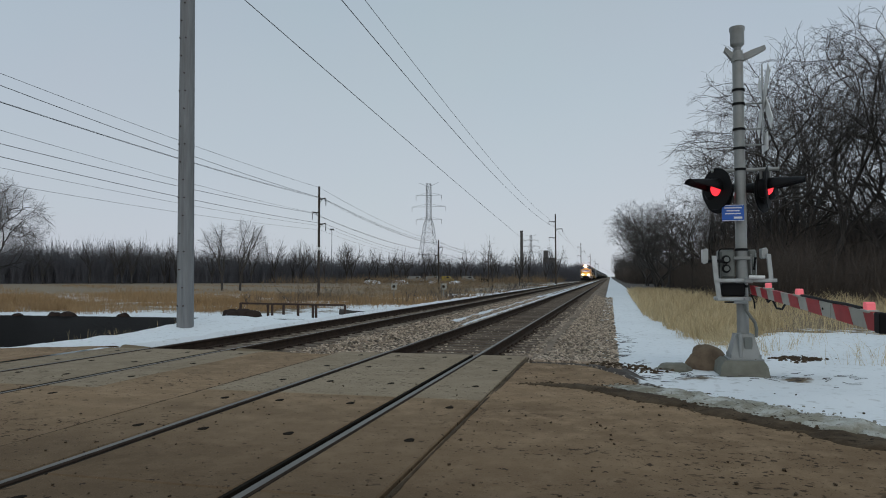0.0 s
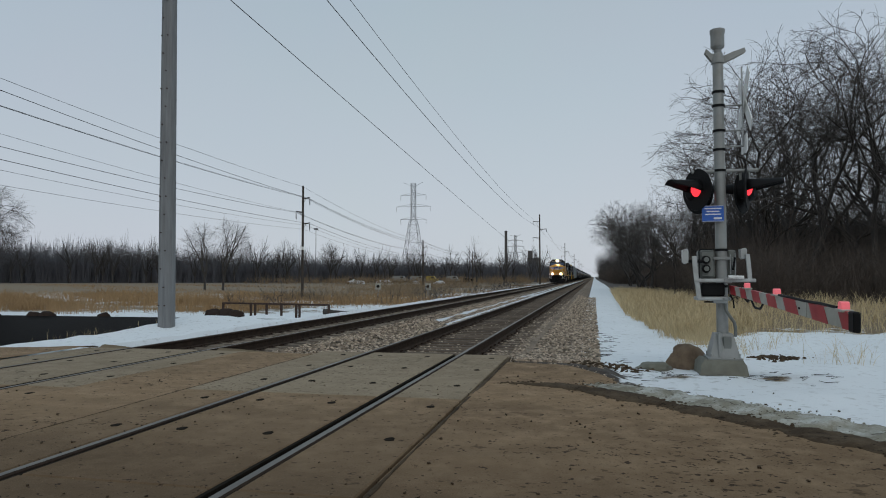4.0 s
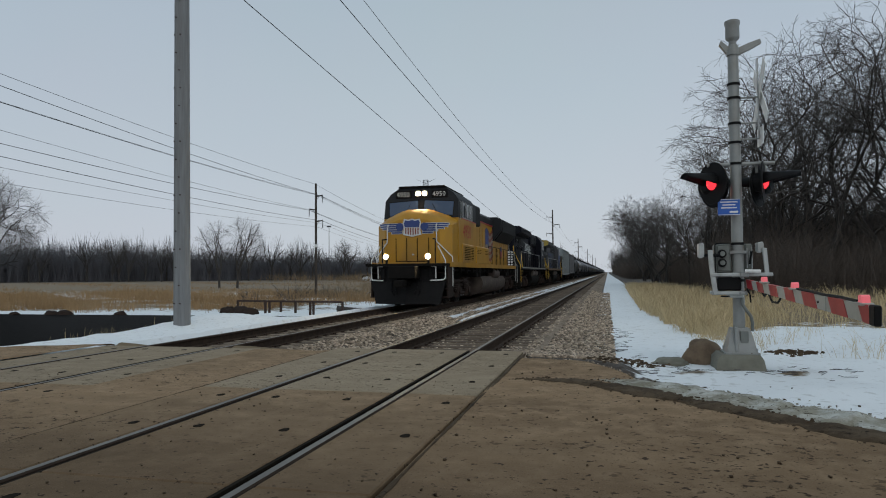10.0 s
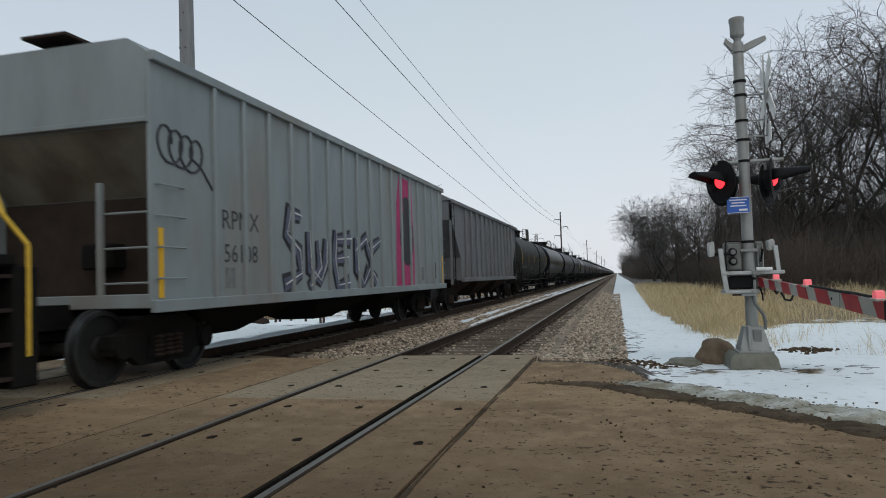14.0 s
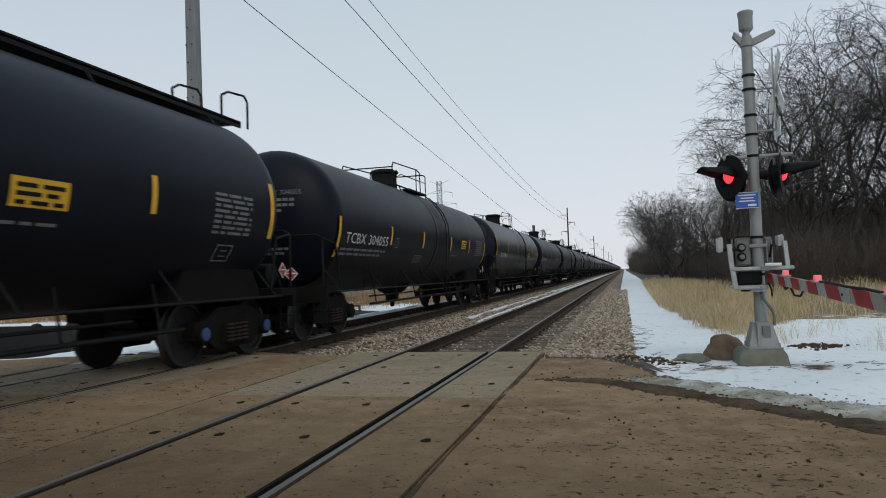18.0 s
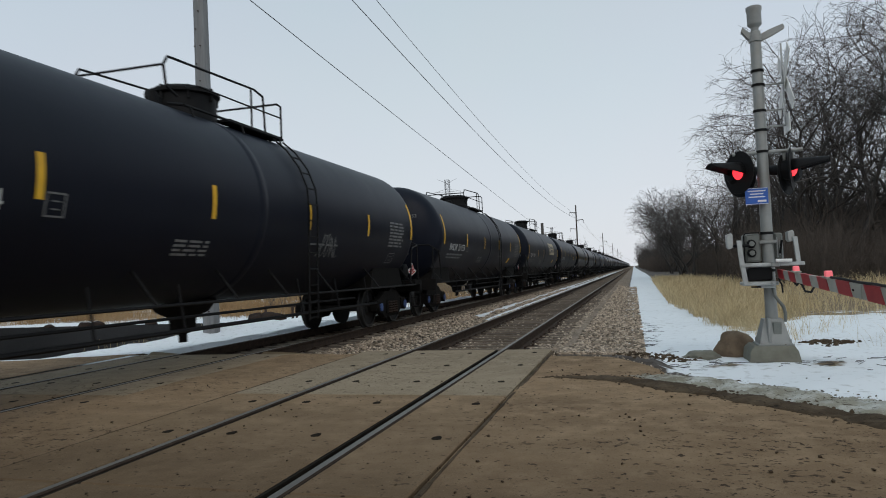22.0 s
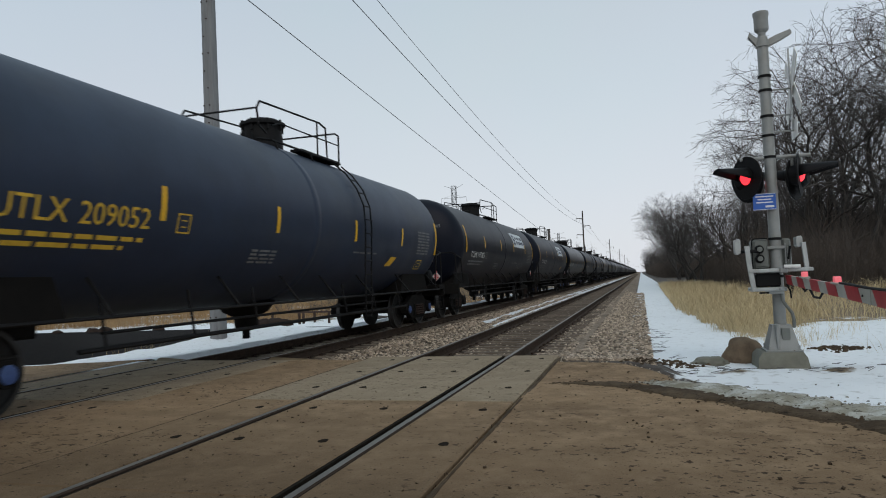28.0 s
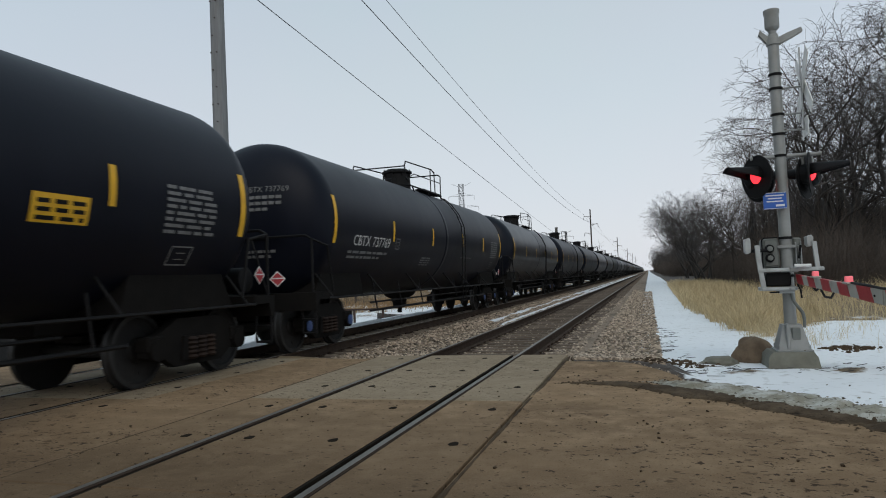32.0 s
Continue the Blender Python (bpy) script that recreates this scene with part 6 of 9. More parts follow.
    b.prism([(-1.03, 3.78), (1.03, 3.78), (1.03, 4.12), (0.7, 4.36), (-0.7, 4.36), (-1.03, 4.12)], 6.0, 20.3, axis="y")
    part("hood_roof", b, UPGREY, lo, "dark grey hood roof")
    b = Build()
    b.box(-1.22, 1.22, 6.95, 9.45, 3.45, 4.4, 0.05)
    part("intake_housing", b, UPGREY, lo)
    part("intake_grille", Build().box(1.21, 1.235, 7.05, 9.35, 3.5, 4.3, 0.005), BLACK, lo, "black intake grille")
    for y in (6.8, 8.0, 9.1):
        part("equipment_door", Build().box(1.0, 1.06, y, y + 1.05, 2.5, 3.4, 0.01), UPYEL, lo)
        part("door_seam", Build().box(1.03, 1.064, y + 1.05, y + 1.09, 2.5, 3.4), GRIME, lo)
    b = Build()
    b.prism([(-1.05, 3.0), (1.05, 3.0), (1.5, 3.55), (1.52, 4.15), (1.3, 4.3), (-1.3, 4.3), (-1.52, 4.15), (-1.5, 3.55)], 14.2, 20.2, axis="y")
    part("radiator", b, UPGREY, lo, "dark flared radiator section")
    part("radiator_grille", Build().prism([(1.1, 3.05), (1.13, 3.02), (1.535, 3.52), (1.54, 4.12), (1.5, 4.12), (1.49, 3.56)], 14.5, 19.9, axis="y"), BLACK, lo)
    for y in (15.4, 16.9, 18.4):
        part("roof_fan", Build().lathe([(4.28, 0.62), (4.42, 0.62), (4.42, 0.5), (4.3, 0.48)], base=(0, y, 0), axis="z", n=18), BLACK, lo)
    part("exhaust_stack", Build().cyl((0, 11, 4.3), (0, 11, 4.5), 0.35, n=14), BLACK, lo)
    part("antenna", Build().cyl((0.5, 4.6, 4.55), (0.5, 4.6, 4.72), 0.1, n=10), BLACK, lo)
    for x in (-0.25, 0.0, 0.25):
        part("air_horn", Build().cyl((x, 10.0, 4.42), (x, 10.5, 4.46), 0.07, 0.03, n=8), BLACK, lo)
    for y in np.arange(10.3, 19.9, 0.8):
        part("hood_door", Build().box(1.0, 1.02, y + 0.02, y + 0.76, 1.75, 3.0 if y > 13.6 else 3.5, 0.006), UPYEL, lo)
    # side number
    me = on_side(letters("4950", 0.82, NUMBERRED, 1.0), 3.92, 2.66, x=1.532)
    part("road_number", me, None, lo, "large red road number")
    # waving flag mural
    fl = Build()
    for k in range(9):
        for i in range(14):
            u0, u1 = i / 14, (i + 1) / 14
            w0, w1 = 0.12 * math.sin(u0 * 8), 0.12 * math.sin(u1 * 8)
            z0 = 1.95 + k * 0.17
            fl.add([(1.027, 11.9 + 2.4 * u0, z0 + w0), (1.027, 11.9 + 2.4 * u1, z0 + w1), (1.027, 11.9 + 2.4 * u1, z0 + 0.17 + w1), (1.027, 11.9 + 2.4 * u0, z0 + 0.17 + w0)], [(0, 1, 2, 3)])
    fm = fl.mesh("flag_mural", FADEDRED, 0)
    fm.materials.append(FLAGWHITE)
    fm.materials.append(EMBLEM)
    for i, p in enumerate(fm.polygons):
        k, col = i // 14, i % 14
        p.material_index = 2 if (k >= 4 and col < 6) else k % 2
    part("flag_mural", fm, None, lo, "painted waving flag mural")
    part("small_lettering", on_side(letters("BUILDING", 0.2, GRIME), 15.2, 2.42, x=1.03), None, lo)
    part("small_lettering", on_side(letters("AMERICA", 0.2, GRIME), 15.2, 2.17, x=1.03), None, lo)
    b = Build().prism([(16.9, 2.75), (17.5, 2.75), (17.5, 2.3), (17.2, 2.0), (16.9, 2.3)], 1.022, 1.03, axis="x")
    part("shield", b, CSBLUE, lo)
    b = Build()
    for k in range(3):
        b.box(1.03, 1.036, 16.95 + 0.19 * k, 17.04 + 0.19 * k, 2.05 + 0.1 * abs(k - 1), 2.5)
    part("shield_stripe", b, RED, lo)
    walkway_rail(lo, 9.9, 20.6, 1.48, 1.62, 2.55, BLACK, BLACK)
    end_steps(lo, LOCO_L - 0.75, -1.0, ALU)
    CARS.append((lo, offset))


FLAGWHITE = material("faded_white_mural", (0.3, 0.25, 0.2), (0.24, 0.19, 0.14), 0.6, scale=4, bump=0)


def trailing_unit(offset, hood, endcol, sill, cabcol, rails, number, name_label, style):
    """Wide-radiator locomotive running with its cab to the rear."""
    lo = thing("locomotive", name_label, "locomotive", "locomotives of the train")
    underframe(lo, 8.0, 13.6, GRIME, sill, tanks=True)
    for y in (4.1, 17.7):
        six_wheel_truck(lo, y, offset, GRIMEB)
    for y in (0.62, LOCO_L - 0.92):
        part("pilot", Build().box(-1.5, 1.5, y, y + 0.3, 0.3, 1.5, 0.02), GRIME, lo)
    b = Build()
    b.box(-0.98, 0.98, 1.25, 15.0, 1.6, 3.95, 0.08)
    part("hood", b, hood, lo)
    wing = [(-1.0, 3.82), (1.0, 3.82), (1.5, 3.98), (1.53, 4.3), (1.36, 4.42), (-1.36, 4.42), (-1.53, 4.3), (-1.5, 3.98)]
    rad = 7.3 if style == "bars" else 6.3
    if endcol is not hood:
        part("hood_end", Build().box(-1.0, 1.0, 1.16, 1.25, 1.62, 3.82, 0.03), endcol, lo, "yellow hood end")
        part("radiator_end", Build().prism([(x * 1.006, z + (0.01 if z > 4 else -0.01)) for x, z in wing], 1.15, 1.27, axis="y"), endcol, lo)
        part("end_lamp", Build().box(0.55, 0.95, 1.02, 1.16, 3.55, 3.68, 0.03), endcol, lo)
        part("end_fixture", Build().box(0.1, 0.7, 1.08, 1.16, 1.95, 2.05, 0.02), GRIME, lo)
    part("radiator", Build().prism(wing, 1.2, rad, axis="y"), hood, lo, "wide overhanging radiator cab")
    part("radiator_screen", Build().box(-1.2, 1.2, 1.6, rad - 0.4, 4.41, 4.45, 0.01), BLACK, lo)
    for y0, y1 in ((2.1, 3.75), (3.85, 5.1)):
        part("intake_grille", Build().prism([(y0, 3.33), (y1 - 0.12, 3.33), (y1, 3.8), (y0, 3.8)], 0.98, 1.004), BLACK, lo, "dark intake screen")
    for k, y in enumerate(np.arange(2.05, 5.7, 0.42)):
        part("hood_door", Build().box(0.98, 1.004, y, y + 0.3, 1.78 + 0.06 * (k % 2), 3.02 - 0.08 * (k % 3), 0.006), BLACK, lo, "dark louvred door")
        part("door_post", Build().box(0.98, 1.012, y + 0.31, y + 0.4, 1.72, 3.15, 0.006), hood, lo)
    for k in range(5):
        part("door_label", Build().box(1.004, 1.008, 2.1 + 0.84 * k, 2.3 + 0.84 * k, 3.05, 3.13), FADED, lo)
    for y in np.arange(6.4, 13.6, 0.66):
        part("hood_door", Build().box(0.98, 0.997, y, y + 0.62, 1.72, 3.4, 0.006), hood, lo)
    b = Build()
    b.box(-0.75, 0.75, 7.3, 10.2, 3.9, 4.22, 0.06)
    b.box(-1.15, 1.15, 10.2, 14.6, 3.5, 4.38, 0.07)
    b.cyl((0, 8.7, 4.2), (0, 8.7, 4.4), 0.3, n=14)
    part("roof_housing", b, hood, lo)
    for y0 in (10.5, 11.9, 13.2):
        part("intake_grille", Build().box(1.15, 1.17, y0, y0 + 0.95, 3.65, 4.2, 0.005), BLACK, lo)
    b = Build()
    cabp = [(-1.52, 1.6), (1.52, 1.6), (1.52, 3.9), (1.2, 4.4), (0.6, 4.62), (-0.6, 4.62), (-1.2, 4.4), (-1.52, 3.9)]
    b.prism(cabp, 15.0, 18.1, axis="y")
    part("cab", b, cabcol, lo)
    part("cab_box", Build().box(-1.45, 1.45, 12.9, 15.0, 1.6, 2.75, 0.04), cabcol, lo)
    for y0, y1 in ((15.9, 16.55), (16.65, 17.3)):
        part("side_window", Build().box(1.515, 1.535, y0, y1, 3.25, 3.95, 0.01), GLASS, lo)
    b = Build()
    for y in (15.87, 16.6, 17.33):
        b.box(1.515, 1.55, y - 0.03, y + 0.03, 3.2, 4.0)
    part("window_frame", b, ALU, lo)
    b = Build()
    b.prism([(18.1, 1.6), (19.9, 1.6), (19.9, 2.7), (19.5, 3.0), (18.1, 3.35)], -1.4, 1.4)
    part("nose", b, cabcol if style != "blue" else CSBLUE, lo)
    if style == "blue":
        part("nose_panel", Build().prism([(19.0, 1.62), (19.93, 1.62), (19.93, 2.6)], -1.42, 1.42), CSYEL, lo, "yellow nose chevron")
        part("cab_panel", Build().prism([(14.6, 2.0), (18.1, 1.66), (18.1, 4.0), (15.8, 4.0)], 1.52, 1.53), CSBLUE, lo, "faded blue cab panel")
    g = Build()
    for y0 in (13.2, 14.1, 16.2, 17.0):
        for k in range(8):
            g.box(1.45 if y0 < 15 else 1.52, 1.47 if y0 < 15 else 1.54, y0, y0 + 0.5, 1.9 + 0.07 * k, 1.935 + 0.07 * k)
    tagged(part("louvre", g, BLACK, lo), kind="stuff")
    me = on_side(letters(number, 0.42, STENCIL if style != "blue" else YSTENCIL), 17.0 - 0.3 * len(number), 2.72, x=1.536)
    part("road_number", me, None, lo, "road number on the cab side")
    # number and bands on the trailing hood end
    me = letters(number, 0.3, STENCIL if style != "blue" else BLACKSPRAY)
    for v in me.vertices:
        v.co = ((0.36 if style == "blue" else -0.32) + v.co.x, 1.145 if style == "blue" else 1.23, 3.15 + v.co.y)
    part("end_number", me, None, lo)
    if style == "bars":
        for ya, yb in ((1.7, 6.0), (6.3, 9.2), (9.35, 12.6), (12.8, 19.6)):
            part("sill_stripe", Build().box(1.541, 1.545, ya, yb, 1.55, 1.615), GATEWHITE, lo, "thin cream sill stripe")
        b = Build()
        for k in range(6):
            b.box(0.2 - 0.08 * k, 0.97, 1.225, 1.245, 1.75 + 0.17 * k, 1.85 + 0.17 * k)
            b.box(1.405, 1.415, 18.9 + 0.08 * k, 19.5 - 0.02 * k, 1.8 + 0.17 * k, 1.9 + 0.17 * k)
        part("end_band", b, WHITE, lo, "white slanted end bands")
        b = Build()
        for k in range(6):
            b.box(0.998, 1.003, 7.4 + 0.06 * k, 9.5 + 0.06 * k - 0.1 * (k % 3), 2.92 + 0.1 * k, 2.985 + 0.1 * k)
        b.prism([(9.9, 2.78), (10.05, 2.78), (10.5, 3.2), (10.5, 2.78), (10.68, 2.78), (10.68, 3.42), (10.5, 3.42), (10.05, 2.98), (10.05, 3.42), (9.9, 3.42)], 0.998, 1.003)
        b.box(0.998, 1.003, 10.78, 11.4, 2.78, 2.9)
        b.box(0.998, 1.003, 10.78, 11.4, 3.04, 3.16)
        b.box(0.998, 1.003, 10.78, 11.4, 3.3, 3.42)
        tagged(part("hood_emblem", b, STENCIL, lo, "white striped emblem"), kind="stuff")
        b = Build()
        for y0, y1, z in ((9.8, 11.2, 2.5), (9.7, 11.3, 2.22)):
            yy = y0
            while yy < y1:
                b.box(0.998, 1.003, yy, yy + 0.12, z, z + 0.17)
                yy += 0.17
        part("hood_lettering", b, FADED, lo, "pale lettering bars")
        b = Build()
        for y in (2.2, 3.0, 4.4, 5.1, 5.9, 7.0, 10.8, 11.6, 12.6):
            b.box(1.0, 1.008, y, y + 0.1, 3.5 - 0.35 * ((y * 3) % 2 > 1), 3.58 - 0.35 * ((y * 3) % 2 > 1))
        part("warning_label", b, WHITE, lo)
    else:
        b = Build()
        for (ya, yb, za, zb) in ((7.4, 8.6, 2.0, 2.25), (7.4, 7.7, 2.25, 3.1), (7.4, 8.6, 3.1, 3.35), (8.9, 10.0, 2.0, 2.25), (8.9, 10.0, 2.55, 2.8), (8.9, 10.0, 3.1, 3.35), (8.9, 9.15, 2.8, 3.1), (9.75, 10.0, 2.25, 2.55)):
            b.box(0.998, 1.003, ya, yb, za, zb)
        b.prism([(10.2, 2.0), (10.55, 2.0), (11.6, 3.35), (11.25, 3.35)], 0.998, 1.003)
        b.prism([(11.25, 2.0), (11.6, 2.0), (10.55, 3.35), (10.2, 3.35)], 1.004, 1.008)
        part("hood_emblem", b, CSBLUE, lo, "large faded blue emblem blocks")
        part("hood_stripe", Build().box(0.998, 1.002, 7.0, 14.9, 1.68, 1.95), CSBLUE, lo)
        b = Build()
        b.box(-0.6, 0.6, 1.125, 1.15, 2.2, 2.6)
        part("end_emblem", b, CSBLUE, lo, "blue emblem on the hood end")
    walkway_rail(lo, 1.05, 13.9, 1.48, 1.62, 2.66, ALU, BLACK, 1.2, 0.3)
    end_steps(lo, 0.75, 1.0, rails)
    end_steps(lo, LOCO_L - 0.75, -1.0, rails)
    CARS.append((lo, offset))


lead_unit(-0.75)
trailing_unit(21.27, NSBLACK, NSBLACK, NSBLACK, NSBLACK, YSTENCIL, "8058", "black diesel locomotive with white striped emblem", "bars")
trailing_unit(42.87, CSGREY, CSYEL, RUSTSILL, CSGREY, YSTENCIL, "31", "weathered grey and blue diesel locomotive with yellow hood end", "blue")


# ---- covered hoppers ----
SOILED = material("rust_streaked_grey_paint", (0.22, 0.2, 0.16), (0.15, 0.125, 0.09), 0.8, scale=1.5, fine=20, bump=0.1, dirt=(0.07, 0.045, 0.03), dirt_scale=1.0, dirt_amount=0.7, stretch=(1, 1, 0.4))
# RUSTSHADE: rust plus the shade of the open end recess, put into one colour
RUSTSHADE = material("rust_and_recess_shade", (0.045, 0.032, 0.025), (0.028, 0.021, 0.018), 0.9, scale=3, bump=0.2, spec=0.1)
def hopper_car(offset, L, paint, label, tall, slope, mark, graffiti, seed):
    car = thing("hopper_car", label, "hopper car", "hopper cars of the train")
    y0, y1 = (0.75, L - 0.75) if slope else (1.12, L - 0.5)
    zb = 0.98 if not slope else 1.15
    b = Build()
    if not slope:
        b.prism([(y0, tall), (y0, 3.37), (y0 + 0.75, 2.49), (y0 + 0.85, zb), (y1 - 0.85, zb), (y1 - 0.75, 2.49), (y1, 3.37), (y1, tall)], -1.47, 1.47)
        for xa in (-1.52, 1.47):
            part("side_sheet", Build().box(xa, xa + 0.05, y0, y1, zb, tall, 0.008), paint, car)
    else:
        b.prism([(y0 + 0.05, tall), (y0 + 0.05, tall - 0.7), (y0 + 1.4, 2.0), (y0 + 1.5, zb), (y1 - 1.5, zb), (y1 - 1.4, 2.0), (y1 - 0.05, tall - 0.7), (y1 - 0.05, tall)], -1.5, 1.5)
    part("body", b, paint, car, "corrugated grey car side")
    b = Build()
    b.prism([(-1.52, tall), (1.52, tall), (1.2, tall + 0.22), (-1.2, tall + 0.22)], y0, y1, axis="y")
    part("roof", b, paint, car)
    b = Build()
    b.box(-0.35, 0.35, y0 - 0.1, y1 + 0.1, tall + 0.34, tall + 0.38)
    for y in np.arange(y0 + 0.3, y1, 1.4):
        b.box(-0.4, 0.4, y, y + 0.06, tall + 0.2, tall + 0.35)
    part("roof_walkway", b, GRIMEB, car)
    for k in range(4):
        y = y0 + 1.2 + (y1 - y0 - 2.4) * k / 3
        part("roof_hatch", Build().box(-0.9, -0.4, y - 0.8, y + 0.8, tall + 0.2, tall + 0.34, 0.03), paint, car)
    rib = Build().box(1.5, 1.585, -0.045, 0.045, zb + 0.02, tall - 0.04, 0.015).mesh("rib", paint)
    n = 16 if not slope else 15
    for k in range(n + 1):
        y = y0 + 0.1 + (y1 - y0 - 0.2) * k / n if slope else (y0 + 1.4 + (y1 - y0 - 2.0) * k / n)
        if slope and (k < 2 or k > n - 2):
            continue
        part("rib", rib, None, car, at=pose(0, y, 0))
    for s in (-1, 1):
        xa, xb = (1.5, 1.6) if s > 0 else (-1.6, -1.5)
        part("top_chord", Build().box(xa, xb, y0, y1, tall - 0.1, tall + 0.03, 0.01), paint, car)
        part("side_sill", Build().box(xa, xb, y0 if not slope else y0 + 1.4, y1 if not slope else y1 - 1.4, zb - 0.06, zb + 0.1, 0.01), paint, car)
    if slope:
        for y in (y0 + 0.05, y1 - 0.13):
            for s in (-1.5, 1.42):
                part("corner_post", Build().box(s, s + 0.08, y, y + 0.1, 1.0, tall), paint, car)
        b = Build()
        for y in (y0 + 0.12, y1 - 0.5):
            for yy in (y, y + 0.38):
                b.tube([(1.5, yy, 1.0), (1.5, yy, tall)], 0.018)
            for k in range(9):
                b.cyl((1.5, y, 1.15 + 0.33 * k), (1.5, y + 0.38, 1.15 + 0.33 * k), 0.014, n=5)
        part("ladder", b, BLACK, car)
    else:
        for z in (1.35, 1.75, 2.15, 2.55):
            for ya, yb in ((y0 + 0.1, y0 + 0.6), (y1 - 0.6, y1 - 0.1)):
                part("grab_iron", Build().tube([(1.52, ya, z), (1.6, ya, z), (1.6, yb, z), (1.52, yb, z)], 0.014), paint, car)
        # recessed lower end
        for ye, d in ((y0, 1), (y1, -1)):
            part("end_beam", Build().box(-1.5, 1.5, min(ye, ye + 0.1 * d), max(ye, ye + 0.1 * d), zb, zb + 0.18, 0.01), paint, car)
            part("end_lip", Build().box(-1.5, 1.5, min(ye - 0.04 * d, ye), max(ye - 0.04 * d, ye), 3.33, 3.4, 0.008), paint, car)
            part("slope_sheet", Build().add([(-1.44, ye + 0.05 * d, 3.3), (1.44, ye + 0.05 * d, 3.3), (1.44, ye + 0.74 * d, 2.5), (-1.44, ye + 0.74 * d, 2.5), (-1.44, ye + 0.06 * d, 3.3), (1.44, ye + 0.06 * d, 3.3), (1.44, ye + 0.75 * d, 2.5), (-1.44, ye + 0.75 * d, 2.5)],
                 [(0, 1, 2, 3), (4, 5, 6, 7), (0, 1, 5, 4), (2, 3, 7, 6)]), SOILED, car, "rust-stained slope sheet")
            # this sheet's dark colour carries the open recess's shade as well as rust
            part("end_bulkhead", Build().box(-1.44, 1.44, min(ye + 0.69 * d, ye + 0.74 * d), max(ye + 0.69 * d, ye + 0.74 * d), zb, 2.48), RUSTSHADE, car, "bulkhead coloured dark with rust and recess shade")
            for zr in (1.3, 1.75, 2.2):
                part("end_rung", Build().tube([(0.75, ye + 0.06 * d, zr), (1.46, ye + 0.06 * d, zr)], 0.016), paint, car)
            part("end_post", Build().box(0.7, 0.78, min(ye, ye + 0.08 * d), max(ye, ye + 0.08 * d), zb, 2.6, 0.01), paint, car)
            part("brake_box", Build().box(0.1, 0.6, min(ye + 0.4 * d, ye + 0.75 * d), max(ye + 0.4 * d, ye + 0.75 * d), 1.5, 1.85, 0.03), GRIME, car)
        part("reflective_stripe", Build().box(1.522, 1.53, y0 + 0.14, y0 + 0.24, 1.1, 2.0), STRIPE, car)
        part("reflective_stripe", Build().box(1.522, 1.53, y1 - 0.24, y1 - 0.14, 1.1, 2.0), STRIPE, car)
    # hopper bays
    for k in range(3):
        y = y0 + 3.2 + (y1 - y0 - 6.4) * k / 2
        b = Build()
        b.add([(-1.3, y - 2.0, zb + 0.05), (1.3, y - 2.0, zb + 0.05), (1.3, y + 2.0, zb + 0.05), (-1.3, y + 2.0, zb + 0.05), (-0.45, y - 0.5, 0.42), (0.45, y - 0.5, 0.42), (0.45, y + 0.5, 0.42), (-0.45, y + 0.5, 0.42)],
              [(0, 1, 2, 3), (4, 5, 6, 7), (0, 1, 5, 4), (1, 2, 6, 5), (2, 3, 7, 6), (3, 0, 4, 7)])
        part("hopper_bay", b, GRIME if not slope else GRIMEB, car)
    b = Build()
    b.box(-0.3, 0.3, 0.3, L - 0.3, 0.75, 1.05)
    for y in (0.2, L - 0.2):
        b.box(-0.16, 0.16, y - 0.2, y + 0.2, 0.76, 0.98, 0.03)
    part("centre_sill", b, GRIME, car)
    for y in (2.0, L - 2.0):
        freight_truck(car, y, offset, True, False)
    x = 1.524
    if mark:
        part("car_lettering", on_side(letters(mark[0], 0.42, BLACKSPRAY), 2.7, 2.08, x=x), None, car)
        part("car_lettering", on_side(letters(mark[1], 0.4, BLACKSPRAY), 2.75, 1.58, x=x), None, car)
    r = random.Random(seed)
    if graffiti:
        def ribbon(pts, w, lift, mat, name, label=""):
            g = Build()
            for i, (u, v) in enumerate(pts):
                p, q = pts[max(0, i - 1)], pts[min(len(pts) - 1, i + 1)]
                du, dv = q[0] - p[0], q[1] - p[1]
                d = math.hypot(du, dv) or 1
                ww = w * (0.75 + 0.5 * (i % 2))
                g.v += [(x + lift, u - dv / d * ww, v + du / d * ww), (x + lift, u + dv / d * ww, v - du / d * ww)]
            g.f += [(2 * i, 2 * i + 1, 2 * i + 3, 2 * i + 2) for i in range(len(pts) - 1)]
            part(name, g, mat, car, label, smooth=0)

        strokes = ([(5.3, 2.45), (4.85, 2.5), (4.7, 2.1), (5.2, 1.8), (5.25, 1.4), (4.6, 1.2)], [(5.6, 2.2), (5.65, 1.5), (6.1, 1.25), (6.35, 1.6), (6.4, 2.1)], [(6.0, 2.05), (6.1, 1.5), (5.6, 1.15)],
                   [(6.9, 2.3), (6.8, 1.7), (6.95, 1.15), (7.6, 1.2)], [(6.9, 2.1), (7.7, 2.15)], [(6.9, 1.7), (7.5, 1.75)], [(8.0, 2.2), (8.05, 1.5), (8.4, 1.15), (8.8, 1.5)], [(9.6, 2.2), (9.0, 2.0), (8.9, 1.5), (9.3, 1.2)], [(7.9, 1.9), (8.6, 2.2), (9.0, 1.6)])
        for k, st in enumerate(strokes):
            ribbon(st, 0.17, 0.002 + 0.0015 * k, BLACKSPRAY, "graffiti", "large black and grey spray graffiti")
            ribbon(st, 0.1, 0.018 + 0.0015 * k, NAVYSPRAY, "graffiti_fill")
            ribbon([(u + 0.03, v + 0.02) for u, v in st], 0.014, 0.034 + 0.001 * k, STENCIL, "graffiti_line")
